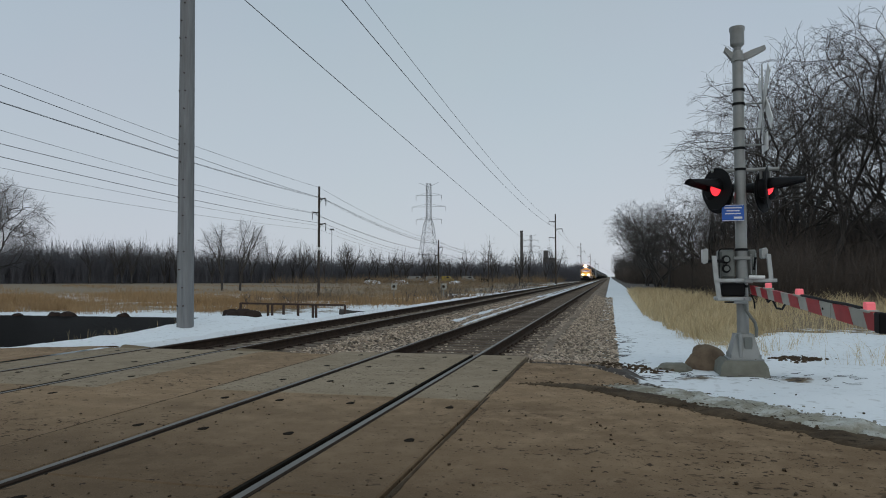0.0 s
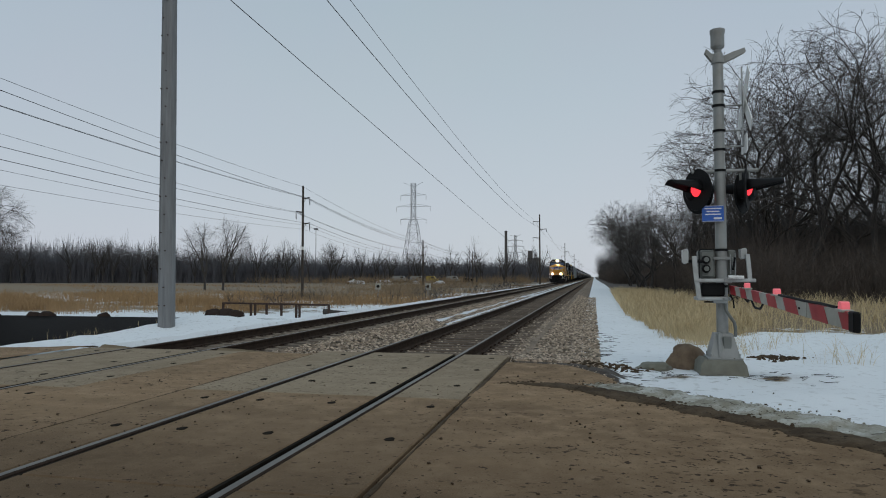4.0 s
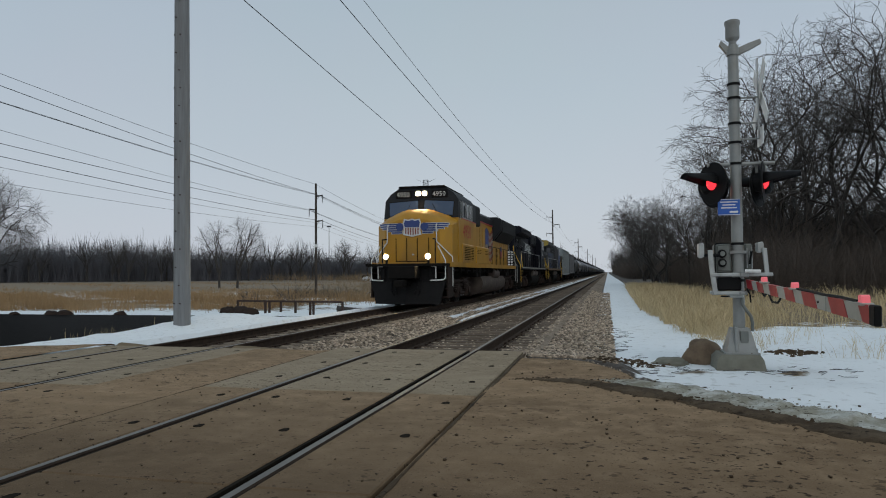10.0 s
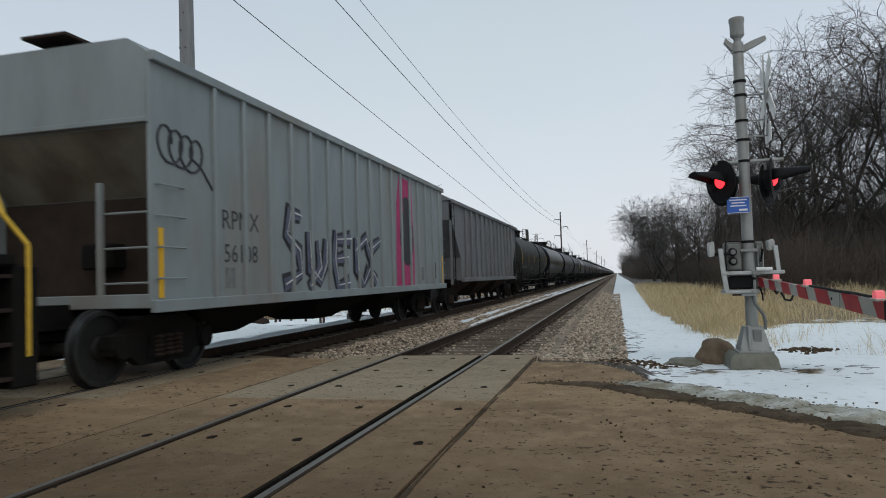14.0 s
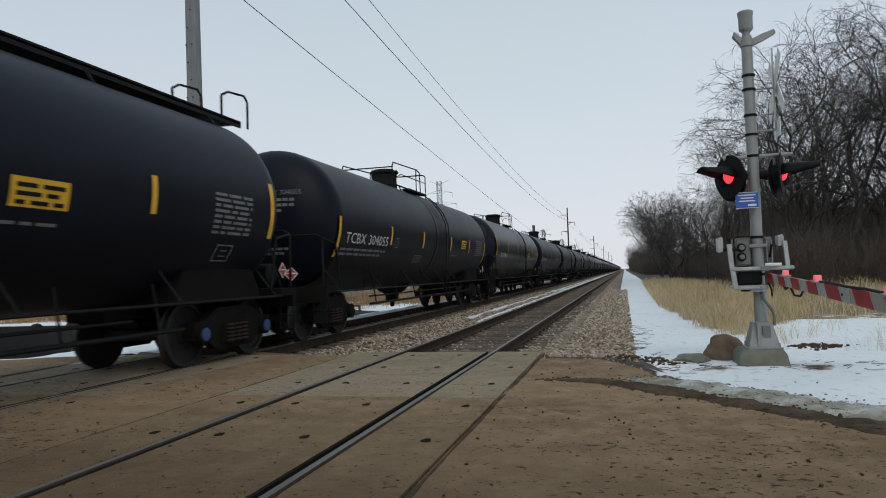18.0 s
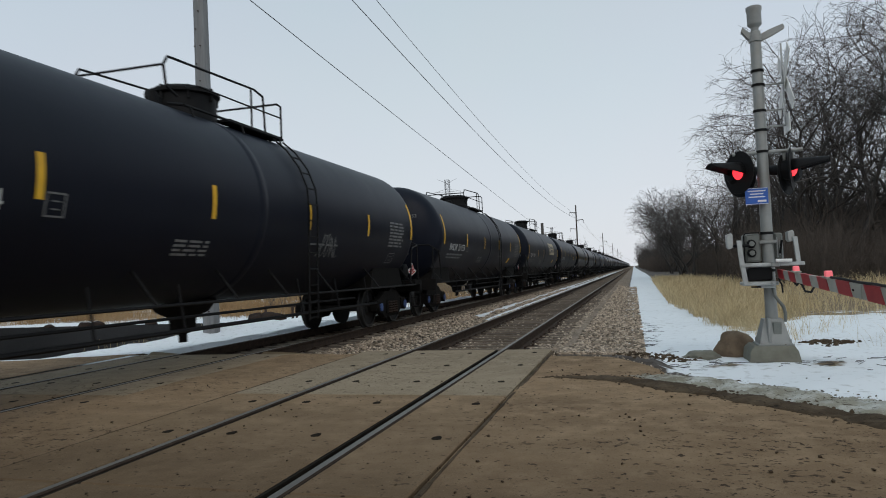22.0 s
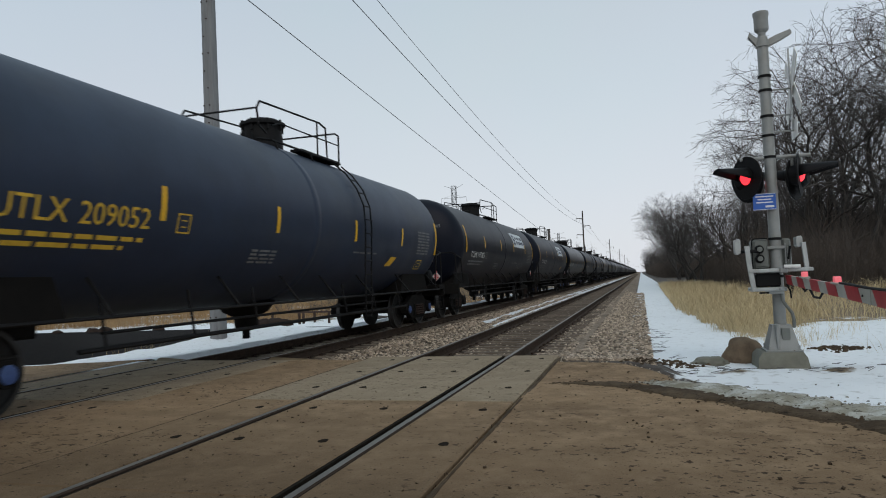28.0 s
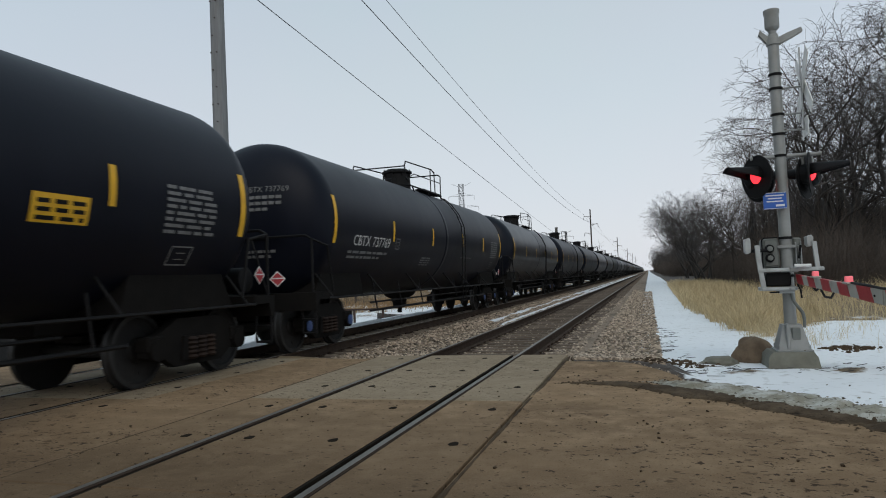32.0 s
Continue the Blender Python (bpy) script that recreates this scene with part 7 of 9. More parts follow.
        # pink panel with a plain dark blot
        part("graffiti_panel", Build().prism([(10.9, 1.02), (12.55, 1.02), (12.6, 2.0), (12.5, 3.0), (12.45, 4.0), (11.3, 4.05), (11.05, 3.3), (10.95, 2.0)], x + 0.0, x + 0.004), PINKSPRAY, car, "magenta spray-painted panel")
        pts = [(11.9 + 0.62 * math.cos(a), 2.4 + 0.78 * math.sin(a)) for a in np.linspace(0, 2 * math.pi, 20, endpoint=False)]
        part("graffiti_blot", Build().prism(pts, x + 0.006, x + 0.01), BLACKSPRAY, car, "rounded black blot")
        part("graffiti_blot", Build().prism([(11.65, 3.1), (12.15, 3.1), (12.2, 3.45), (11.9, 3.55), (11.6, 3.45)], x + 0.006, x + 0.011), BLACKSPRAY, car)
        tag = [(1.35 + 0.8 * u + 0.2 * math.cos(22 * u), 3.12 - 0.1 * u + 0.24 * math.sin(22 * u)) for u in np.linspace(0, 1, 46)] + [(2.2, 2.9), (2.5, 2.6)]
        b = Build().tube([(x + 0.004, u, v) for u, v in tag], 0.018, 4)
        part("graffiti_tag", b, BLACKSPRAY, car)
    else:
        b = Build()
        for k in range(7):
            b.box(1.502, 1.508, 3.4 + 0.9 * k, 3.75 + 0.9 * k, 2.3, 2.55)
        part("faded_lettering", b, FADED, car, "faded lettering bars")
    for k in range(3):
        part("stencil_patch", Build().box(x - 0.002, x + 0.003, (13.3, 14.6, 2.8)[k], (13.55, 14.95, 3.05)[k], (1.2, 1.25, 1.2)[k], (1.6, 1.75, 1.5)[k]), FADED if k != 1 else BLACKSPRAY, car)
    CARS.append((car, offset))


hopper_car(64.42, 16.5, GRAYCAR, "light grey covered hopper car with spray graffiti", 4.22, False, ("RPMX", "56108"), True, 4)
hopper_car(81.0, 17.6, GRAYCAR2, "mid grey ribbed hopper car with sloped ends", 4.02, True, None, False, 5)

# ---- tank cars, in train order ----
DRIFT = [0.4, 0.58, 0.53, 0.4, 0.38, 0.2, 0.18, 0.3, 0.33, 0.38, 0.43, 0.43, 0.36, 0.32, 0.3, 0.53, 0.35, 0.38, 0.6, 0.6, 0.6, 0.6]
SEAM = [98.29 + TANK_L * i + d for i, d in enumerate(DRIFT)]
tank_car(SEAM[0], "", SHELL_OLIVE, label="weathered olive-black railway tank car", seed=1)
tank_car(SEAM[1], "SHQX 31160", SHELL_GLOSS, walkway=True, label="glossy black railway tank car with roof walkway", seed=2, wide=True, ladder=False,
         lead=1.37, end=(2.18, 3.12), bars=(4.52, 7.54, 10.87, 13.57), rise=(2.18, 2.66), text=(2.42, 4.3), box_at=4.68, rect=(11.9, 2.17), skew=[(10.0, 1.5)], dome=8.97)
tank_car(SEAM[2], "TILX 351987", SHELL, walkway=True, label="satin black railway tank car with roof walkway", seed=3, wide=True, ladder=False,
         lead=1.36, end=(1.93, 2.85), bars=(4.56, 7.5, 10.7, 13.44), rise=(2.12, 2.6), text=(2.39, 4.33), box_at=4.77, rect=(11.74, 2.19), skew=[(10.0, 1.34)], dome=8.94)
tank_car(SEAM[3], "TCBX 304055", SHELL, seed=4, lead=1.4, end=(1.66, 2.53), bars=(4.64, 7.48, 10.74, 13.5), rise=(2.04, 2.5), text=(1.75, 4.4), size=0.33, box_at=5.1, rect=(12.6, 2.3), dome=8.5)
tank_car(SEAM[4], "TILX 196486", SHELL_GLOSS, label="glossy black railway tank car with white numbers", seed=5,
         lead=1.37, end=(2.08, 2.99), bars=(4.52, 7.78, 10.73, 13.84), rise=(2.28, 2.73), text=(2.42, 4.37), box_at=4.8, rect=(12.25, 2.24), dome=8.9)
tank_car(SEAM[5], "TILX 197480", SHELL, label="black railway tank car with white graffiti scrawls", seed=6, ladder=False,
         lead=1.77, end=(1.94, 2.85), bars=(4.47, 7.6, 10.7, 13.2), rise=(2.15, 2.62), text=(2.33, 4.3), box_at=4.72, rect=(12.54, 2.2), dome=9.29,
         tags=((2.7, 1.4, 0.9, 0.3), (4.6, 1.55, 1.3, 0.45), (6.6, 1.5, 1.2, 0.35), (8.3, 1.55, 1.5, 0.5), (9.9, 1.5, 1.3, 0.4), (11.6, 1.6, 1.4, 0.45)), head_tag=True)
tank_car(SEAM[6], "BRGX 1214", SHELL, size=0.36, seed=7, lead=1.36, end=(1.97, 2.9), bars=(4.63, 7.62, 10.5, 13.37), rise=(2.2, 2.65), text=(2.36, 4.22), box_at=5.03, skew=[(9.3, 1.72), (10.1, 1.34)], dome=9.0, wide=True)
tank_car(SEAM[7], "SHQX 31014", SHELL, seed=8, lead=1.7, end=(2.17, 3.12), bars=(4.68, 7.6, 10.54, 13.39), rise=(2.14, 2.61), text=(2.38, 4.28), box_at=4.89, dome=9.07, wide=True, tags=((11.1, 1.6, 0.8, 0.5),))
tank_car(SEAM[8], "SHQX 31053", SHELL, seed=9, lead=1.75, end=(2.16, 3.1), bars=(4.74, 7.7, 10.64, 13.44), rise=(2.16, 2.6), text=(2.46, 4.43), box_at=4.9, skew=[(13.5, 1.72)], dome=9.14, wide=True)
tank_car(SEAM[9], "TILX 190523", SHELL, banner=(CREAM, BANNERINK, 11.2, 14.2, 2.25, 3.06), label="black railway tank car with a cream banner", seed=10, ladder=False,
         lead=1.67, end=(1.82, 2.73), bars=(5.45, 8.13), rise=(2.03, 2.48), text=(2.36, 4.24), box_at=4.65, skew=[(13.6, 1.8)], dome=8.96, tags=((5.6, 1.75, 2.2, 0.3),))
tank_car(SEAM[10], "TILX 194749", SHELL, seed=11, ladder=False, lead=1.72, end=(2.09, 3.03), bars=(4.63, 7.5, 10.55, 13.35), rise=(2.33, 2.78), text=(2.44, 4.56), box_at=4.93, rect=(12.8, 2.16), dome=9.29)
tank_car(SEAM[11], "TILX 315728", SHELL_GLOSS, label="glossy black railway tank car with white numbers", seed=12,
         lead=1.38, end=(2.05, 2.97), bars=(4.48, 7.7, 10.77, 13.8), rise=(2.25, 2.71), text=(2.41, 4.31), box_at=4.75, rect=(12.31, 2.2), dome=9.02)
tank_car(SEAM[12], "", SHELL_GLOSS, rect=(12.3, 2.2), seed=13)
tank_car(SEAM[13], "", SHELL, seed=14)
tank_car(SEAM[14], "UTLX 209052", SHELL_BLUE, text_mat=YSTENCIL, label="faded slate-blue railway tank car with yellow numbers", seed=15, size=0.36,
         lead=1.4, end=(1.95, 2.88), bars=(4.73, 7.52, 10.68, 13.52), rise=(2.11, 2.54), text=(2.4, 4.51), box_at=5.15, skew=[(13.07, 1.7)], dome=9.7)
tank_car(SEAM[15], "TCBX 197005", SHELL, banner=(PALE, BANNERINK, 11.0, 14.1, 2.64, 3.34), label="black railway tank car with a white banner", seed=16, ladder=False,
         lead=1.85, end=(2.15, 3.09), bars=(4.71, 7.86, 10.77, 13.95), rise=(2.38, 2.82), text=(2.57, 4.69), box_at=5.05, dome=8.96, tags=((11.6, 1.6, 2.0, 0.35),))
tank_car(SEAM[16], "TCBX 196120", SHELL, banner=(PALE, BANNERINK, 10.85, 13.9, 2.63, 3.33), label="black railway tank car with a white banner", seed=17, ladder=False,
         lead=1.7, end=(2.17, 3.08), bars=(4.6, 7.77, 10.65, 13.8), rise=(2.38, 2.84), text=(2.54, 4.54), box_at=4.95, skew=[(13.2, 1.75)], dome=8.93)
tank_car(SEAM[17], "CBTX 737175", SHELL_GLOSS, seed=18, size=0.36, lead=1.38, end=(1.62, 2.5), bars=(4.6, 7.58, 10.88, 13.73), rise=(2.03, 2.47), text=(1.85, 4.42), box_at=5.08, skew=[(13.4, 1.75)], dome=9.6, wide=True, ladder=False)
tank_car(SEAM[18], "TILX 361600", SHELL, seed=19, lead=1.36, end=(1.97, 2.88), bars=(4.7, 7.74, 11.01, 13.86), rise=(2.19, 2.65), text=(2.44, 4.48), box_at=5.02, rect=(13.2, 2.1), dome=9.25, wide=True)
tank_car(SEAM[19], "CBTX 737769", SHELL, seed=20)
tank_car(SEAM[20], "", SHELL_GLOSS, seed=21)
tank_car(SEAM[21], "", SHELL, seed=22)
o = SEAM[21]
for k in range(44):
    o += TANK_L
    tank_car(o, "", (SHELL, SHELL_GLOSS, SHELL, SHELL_OLIVE)[k % 4], near=False, label="black railway tank car far along the train", seed=30 + k)


# ---- crossing signal with gate ----
MX, MY = 3.99, 0.96
sig = thing("crossing_signal", "grey railway crossing signal mast with red lamps and lowered gate", "crossing signal")
b = Build()
b.add([(MX - 0.41, MY - 0.37, -0.5), (MX + 0.35, MY - 0.37, -0.5), (MX + 0.35, MY + 0.37, -0.5), (MX - 0.41, MY + 0.37, -0.5),
       (MX - 0.37, MY - 0.34, -0.14), (MX + 0.28, MY - 0.34, -0.14), (MX + 0.28, MY + 0.34, -0.14), (MX - 0.37, MY + 0.34, -0.14),
       (MX - 0.31, MY - 0.29, -0.07), (MX + 0.24, MY - 0.29, -0.07), (MX + 0.24, MY + 0.29, -0.07), (MX - 0.31, MY + 0.29, -0.07)],
      [(0, 1, 2, 3)] + [(i, (i + 1) % 4, 4 + (i + 1) % 4, 4 + i) for i in range(4)] + [(4 + i, 4 + (i + 1) % 4, 8 + (i + 1) % 4, 8 + i) for i in range(4)] + [(8, 9, 10, 11)])
part("foundation", b, FOOTING, sig, "weathered concrete foundation")
b = Build()
b.box(MX - 0.25, MX + 0.25, MY - 0.25, MY + 0.25, -0.075, -0.045, 0.006)
b.add([(MX - 0.22, MY - 0.22, -0.045), (MX + 0.22, MY - 0.22, -0.045), (MX + 0.22, MY + 0.22, -0.045), (MX - 0.22, MY + 0.22, -0.045),
       (MX - 0.13, MY - 0.13, 0.32), (MX + 0.13, MY - 0.13, 0.32), (MX + 0.13, MY + 0.13, 0.32), (MX - 0.13, MY + 0.13, 0.32)],
      [(i, (i + 1) % 4, 4 + (i + 1) % 4, 4 + i) for i in range(4)] + [(4, 5, 6, 7)])
part("base_casting", b, GALV, sig, "tapered grey base casting")
b = Build()
for dx in (-0.2, 0.2):
    for dy in (-0.2, 0.2):
        b.cyl((MX + dx, MY + dy, -0.06), (MX + dx, MY + dy, 0.02), 0.02, n=6)
part("anchor_bolt", b, GALV, sig)
part("mast", Build().lathe([(-0.02, 0.088), (0.36, 0.088), (4.72, 0.08), (4.74, 0.075)], base=(MX, MY, 0), axis="z", n=20), GALV, sig, "grey tubular mast")
ring = Build().lathe([(-0.02, 0.088), (-0.018, 0.098), (0.018, 0.098), (0.02, 0.088)], axis="z", n=18).mesh("clamp_band", BLACK)
for z in (4.12, 3.9, 3.5, 3.2, 2.87, 1.62, 1.05):
    part("clamp_band", ring, None, sig, at=pose(MX, MY, z))
b = Build()
b.lathe([(4.72, 0.05), (4.8, 0.06), (4.84, 0.1), (4.86, 0.105), (5.05, 0.105), (5.07, 0.115), (5.12, 0.115), (5.13, 0.1), (5.13, 0.0)], base=(MX, MY, 0), axis="z", n=20)
part("bell", b, GALV, sig, "grey warning bell on top")
b = Build()
b.prism([(-0.2, 4.76), (-0.1, 4.62), (0.0, 4.58), (0.12, 4.6), (0.26, 4.66), (0.41, 4.74), (0.39, 4.8), (0.2, 4.74), (0.06, 4.68), (-0.06, 4.7), (-0.18, 4.82)], MY - 0.05, MY + 0.05, axis="y")
for i, v in enumerate(b.v):
    b.v[i] = (v[0] + MX, v[1], v[2])
b.lathe([(4.58, 0.1), (4.68, 0.1)], base=(MX, MY, 0), axis="z", n=16)
part("cap_bracket", b, GALV, sig)
# crossbuck, seen nearly edge-on
xb = part("crossbuck", Build().box(MX + 0.34, MX + 0.36, MY - 0.02, MY + 0.02, 3.25, 4.5), ALU, sig, "white crossbuck sign, edge-on")
for s in (-1, 1):
    bb = Build().box(-0.006, 0.006, -0.61, 0.61, -0.1, 0.1, 0.002)
    part("blade", bb, WHITE, xb, at=pose(MX + 0.375 + 0.012 * s, MY, 3.92, 45 * s))
part("track_plate", Build().box(MX + 0.365, MX + 0.38, MY - 0.2, MY + 0.2, 3.14, 3.42, 0.004), WHITE, xb)
for z in (3.25, 3.5, 3.9):
    part("sign_bracket", Build().tube([(MX, MY, z), (MX + 0.36, MY, z)], 0.014), GALV, sig)
# lamps
part("lamp_arm", Build().tube([(MX - 0.42, MY - 0.02, 2.86), (MX + 0.56, MY - 0.02, 2.86)], 0.03, 10), GALV, sig)


def flasher(x, y, z, face):
    lamp = part("flasher", Build().lathe([(0.0, 0.0), (0.02, 0.17), (0.16, 0.13), (0.2, 0.08), (0.2, 0.0)], axis="y", n=20), BLACK, sig, "flashing red lamp", at=pose(x, y, z, 0, 0, face))
    part("background_disc", Build().lathe([(-0.006, 0.0), (-0.006, 0.325), (0.006, 0.33), (0.016, 0.32), (0.016, 0.0)], axis="y", n=28), BLACK, lamp, "round black background")
    part("lens", Build().lathe([(-0.075, 0.0), (-0.06, 0.06), (-0.03, 0.1), (-0.007, 0.11)], axis="y", n=20), LAMP_RED, lamp, "glowing red lens")
    h = Build()
    n = 14
    for j in range(6):
        yy = -0.006 - 0.1 * j
        for i in range(n + 1):
            span = math.radians(105 - 9 * j)
            a = math.pi / 2 + span * (i / n * 2 - 1)
            r = 0.16 - 0.004 * j
            h.v.append((r * math.cos(a), yy, r * math.sin(a)))
    for j in range(5):
        for i in range(n):
            k = j * (n + 1) + i
            h.f.append((k, k + 1, k + n + 2, k + n + 1))
    m = h.mesh("hood", BLACK)
    bm2 = bmesh.new()
    bm2.from_mesh(m)
    bmesh.ops.solidify(bm2, geom=bm2.faces, thickness=0.006)
    bm2.to_mesh(m)
    bm2.free()
    part("hood", m, None, lamp, "long black hood")
    part("lamp_hanger", Build().tube([(0, 0.1, 0.1), (0, 0.1, 0.32)], 0.025), GALV, lamp)


flasher(MX - 0.36, MY - 0.08, 2.57, -58)
flasher(MX + 0.4, MY - 0.02, 2.57, 72)
flasher(MX - 0.3, MY + 0.12, 2.53, 122)
flasher(MX + 0.36, MY + 0.16, 2.53, -122)
b = Build().box(MX - 0.29, MX + 0.03, MY - 0.125, MY - 0.11, 2.06, 2.31, 0.004)
bs = part("notice_sign", b, SIGNBLUE, sig, "small blue notice sign with white text bars")
b = Build()
for k, w in enumerate((0.25, 0.19, 0.23)):
    b.box(MX - 0.13 - w / 2, MX - 0.13 + w / 2, MY - 0.128, MY - 0.1255, 2.255 - 0.045 * k, 2.272 - 0.045 * k)
b.box(MX - 0.12, MX + 0.0, MY - 0.128, MY - 0.1255, 2.095, 2.125)
for za, zb in ((2.063, 2.07), (2.3, 2.307)):
    b.box(MX - 0.285, MX + 0.025, MY - 0.128, MY - 0.1255, za, zb)
part("sign_text", b, WHITE, bs)
# gate mechanism
gm = part("gate_mechanism", Build().box(MX - 0.335, MX - 0.1, MY - 0.06, MY + 0.26, 1.17, 1.62, 0.03), MECH, sig, "grey gate mechanism housing")
part("cover_plate", Build().box(MX - 0.315, MX - 0.115, MY - 0.085, MY - 0.06, 1.19, 1.6, 0.02), MECH, gm)
part("cover_rim", Build().tube([(MX - 0.34, MY - 0.07, 1.18), (MX - 0.34, MY - 0.07, 1.6), (MX - 0.31, MY - 0.07, 1.63), (MX - 0.12, MY - 0.07, 1.63)], 0.009, 6), BLACK, gm)
for z in (1.466, 1.325):
    part("round_cover", Build().lathe([(-0.15, 0.0), (-0.145, 0.05), (-0.12, 0.063), (-0.085, 0.066)], base=(MX - 0.24, MY, z), axis="y", n=18), BLACK, gm)
    part("cover_face", Build().lathe([(-0.153, 0.0), (-0.152, 0.036), (-0.146, 0.04)], base=(MX - 0.24, MY, z), axis="y", n=14), MECH, gm)
part("side_housing", Build().box(MX + 0.095, MX + 0.215, MY - 0.02, MY + 0.26, 1.18, 1.62, 0.025), MECH, gm)
for dx, z0, z1 in ((0.12, 1.24, 1.55), (0.155, 1.28, 1.5), (0.19, 1.22, 1.57)):
    part("vent_rib", Build().box(MX + dx, MX + dx + 0.018, MY - 0.045, MY - 0.02, z0, z1, 0.006), ALU, gm)
part("crank", Build().tube([(MX + 0.16, MY - 0.06, 1.3), (MX + 0.19, MY - 0.07, 1.5)], 0.016, 6), BLACK, gm)
part("mast_clamp", Build().box(MX - 0.13, MX + 0.11, MY - 0.105, MY + 0.1, 1.46, 1.51, 0.01), GALV, sig)
# pivot frame: two cranked arms, a cross bar before the mast and the lower bearing bar
for nm, run, w in (("support_arm", [(-0.437, 1.52), (-0.425, 1.3), (-0.405, 1.12), (-0.375, 0.88)], 0.033), ("support_arm", [(0.33, 1.54), (0.345, 1.35), (0.362, 1.13)], 0.028)):
    b = Build()
    for (xa, za), (xc, zc_) in zip(run[:-1], run[1:]):
        b.prism([(MX + xa - w, za), (MX + xa + w, za), (MX + xc + w, zc_), (MX + xc - w, zc_)], MY - 0.3, MY - 0.24, axis="y")
    part(nm, b, PALEGREY, sig, "pale grey cranked support arm")
part("cross_bar", Build().box(MX - 0.43, MX + 0.44, MY - 0.31, MY - 0.24, 1.115, 1.17, 0.012), PALEGREY, sig, "pale grey cross bar")
part("pivot_bracket", Build().box(MX - 0.02, MX + 0.1, MY - 0.33, MY - 0.1, 1.1, 1.18, 0.015), GALV, sig)
part("torsion_rod", Build().cyl((MX + 0.04, MY - 0.34, 1.195), (MX + 0.26, MY - 0.34, 1.19), 0.026, n=10), WHITE, sig, "short white rod")
part("bearing_bar", Build().box(MX - 0.41, MX + 0.08, MY - 0.3, MY + 0.1, 0.835, 0.89, 0.014), PALEGREY, sig, "pale grey bearing bar")
part("bearing_foot", Build().box(MX - 0.16, MX + 0.04, MY - 0.22, MY + 0.12, 0.79, 0.835, 0.01), PALEGREY, sig)
part("bearing_pin", Build().cyl((MX - 0.29, MY - 0.2, 0.81), (MX - 0.16, MY - 0.2, 0.81), 0.012, n=8), BLACK, sig)
for dx in (-0.03, 0.05):
    part("bolt_head", Build().cyl((MX + dx, MY - 0.33, 0.862), (MX + dx, MY - 0.3, 0.862), 0.016, n=6), GALV, sig)
part("motor_housing", Build().box(MX - 0.335, MX + 0.01, MY - 0.22, MY + 0.18, 0.9, 1.1, 0.02), BLACK, sig)
for x0, x1, z0, z1, dy in ((-0.595, -0.515, 1.4, 1.64, -0.12), (0.25, 0.335, 1.47, 1.64, -0.12)):
    part("counterweight", Build().prism([(MX + x0, z0 + 0.03), (MX + x0 + 0.03, z0), (MX + x1, z0 + 0.02), (MX + x1, z1 - 0.03), (MX + x1 - 0.02, z1), (MX + x0, z1 - 0.02)], MY + dy - 0.1, MY + dy + 0.1, axis="y"), PALEGREY, sig, "pale grey counterweight plate")
part("weight_rod", Build().cyl((MX - 0.52, MY - 0.2, 1.44), (MX - 0.3, MY - 0.2, 1.44), 0.025, n=8), BLACK, sig)
part("conduit", Build().tube([(MX + 0.02, MY - 0.12, 0.8), (MX + 0.03, MY - 0.15, 0.68), (MX + 0.09, MY - 0.16, 0.58), (MX + 0.145, MY - 0.16, 0.5), (MX + 0.165, MY - 0.15, 0.4), (MX + 0.165, MY - 0.12, 0.28)], 0.024, 8), MECH, sig)
part("hanging_cable", Build().tube([(MX + 0.07, MY - 0.3, 0.93), (MX + 0.11, MY - 0.3, 0.84), (MX + 0.12, MY - 0.3, 0.72)], 0.012, 6), BLACK, sig)
part("casting_rib", Build().box(MX - 0.1, MX - 0.05, MY - 0.22, MY - 0.1, -0.04, 0.34, 0.01), GALV, sig)
part("casting_door", Build().box(MX - 0.02, MX + 0.1, MY - 0.185, MY - 0.15, 0.04, 0.28, 0.01), MECH, sig)
# gate arm, lowered over the road
A, Z = Vector((MX + 0.1, MY - 0.2, 1.0)), Vector((4.13, -4.3, 0.822))
ga = part("gate_arm", Build().prism([(-0.06, -0.062), (-0.06, 0.062), (5.02, 0.075), (5.02, -0.075)], -0.02, 0.02), GATEWHITE, sig, "red and white striped gate arm")
d = (Z - A)
dy_, up_ = d.normalized(), Vector((0, 0, 1))
dx_ = dy_.cross(up_).normalized()
turn = Matrix.Translation(A) @ Matrix((dx_, dy_, dx_.cross(dy_))).transposed().to_4x4()
ga.matrix_basis = turn
for u0, u1 in ((0.03, 0.4), (0.74, 1.1), (1.47, 1.87), (2.24, 2.64), (2.99, 3.45), (3.9, 4.34), (4.7, 4.93)):
    st = Build().prism([(u0 + 0.07, -0.065 - 0.0024 * u0), (u1 + 0.07, -0.065 - 0.0024 * u1), (u1 - 0.05, 0.065 + 0.0024 * u1), (u0 - 0.05, 0.065 + 0.0024 * u0)], -0.024, 0.024)
    part("red_stripe", st, RED, ga)
part("arm_tip", Build().box(-0.03, 0.03, 4.92, 5.04, -0.085, 0.085, 0.01), BLACK, ga)
part("arm_splice", Build().box(-0.028, 0.028, 3.74, 3.8, -0.074, 0.074, 0.004), GATEWHITE, ga)
part("arm_bolt", Build().cyl((-0.03, 3.55, 0.0), (0.03, 3.55, 0.0), 0.012, n=6), BLACK, ga)
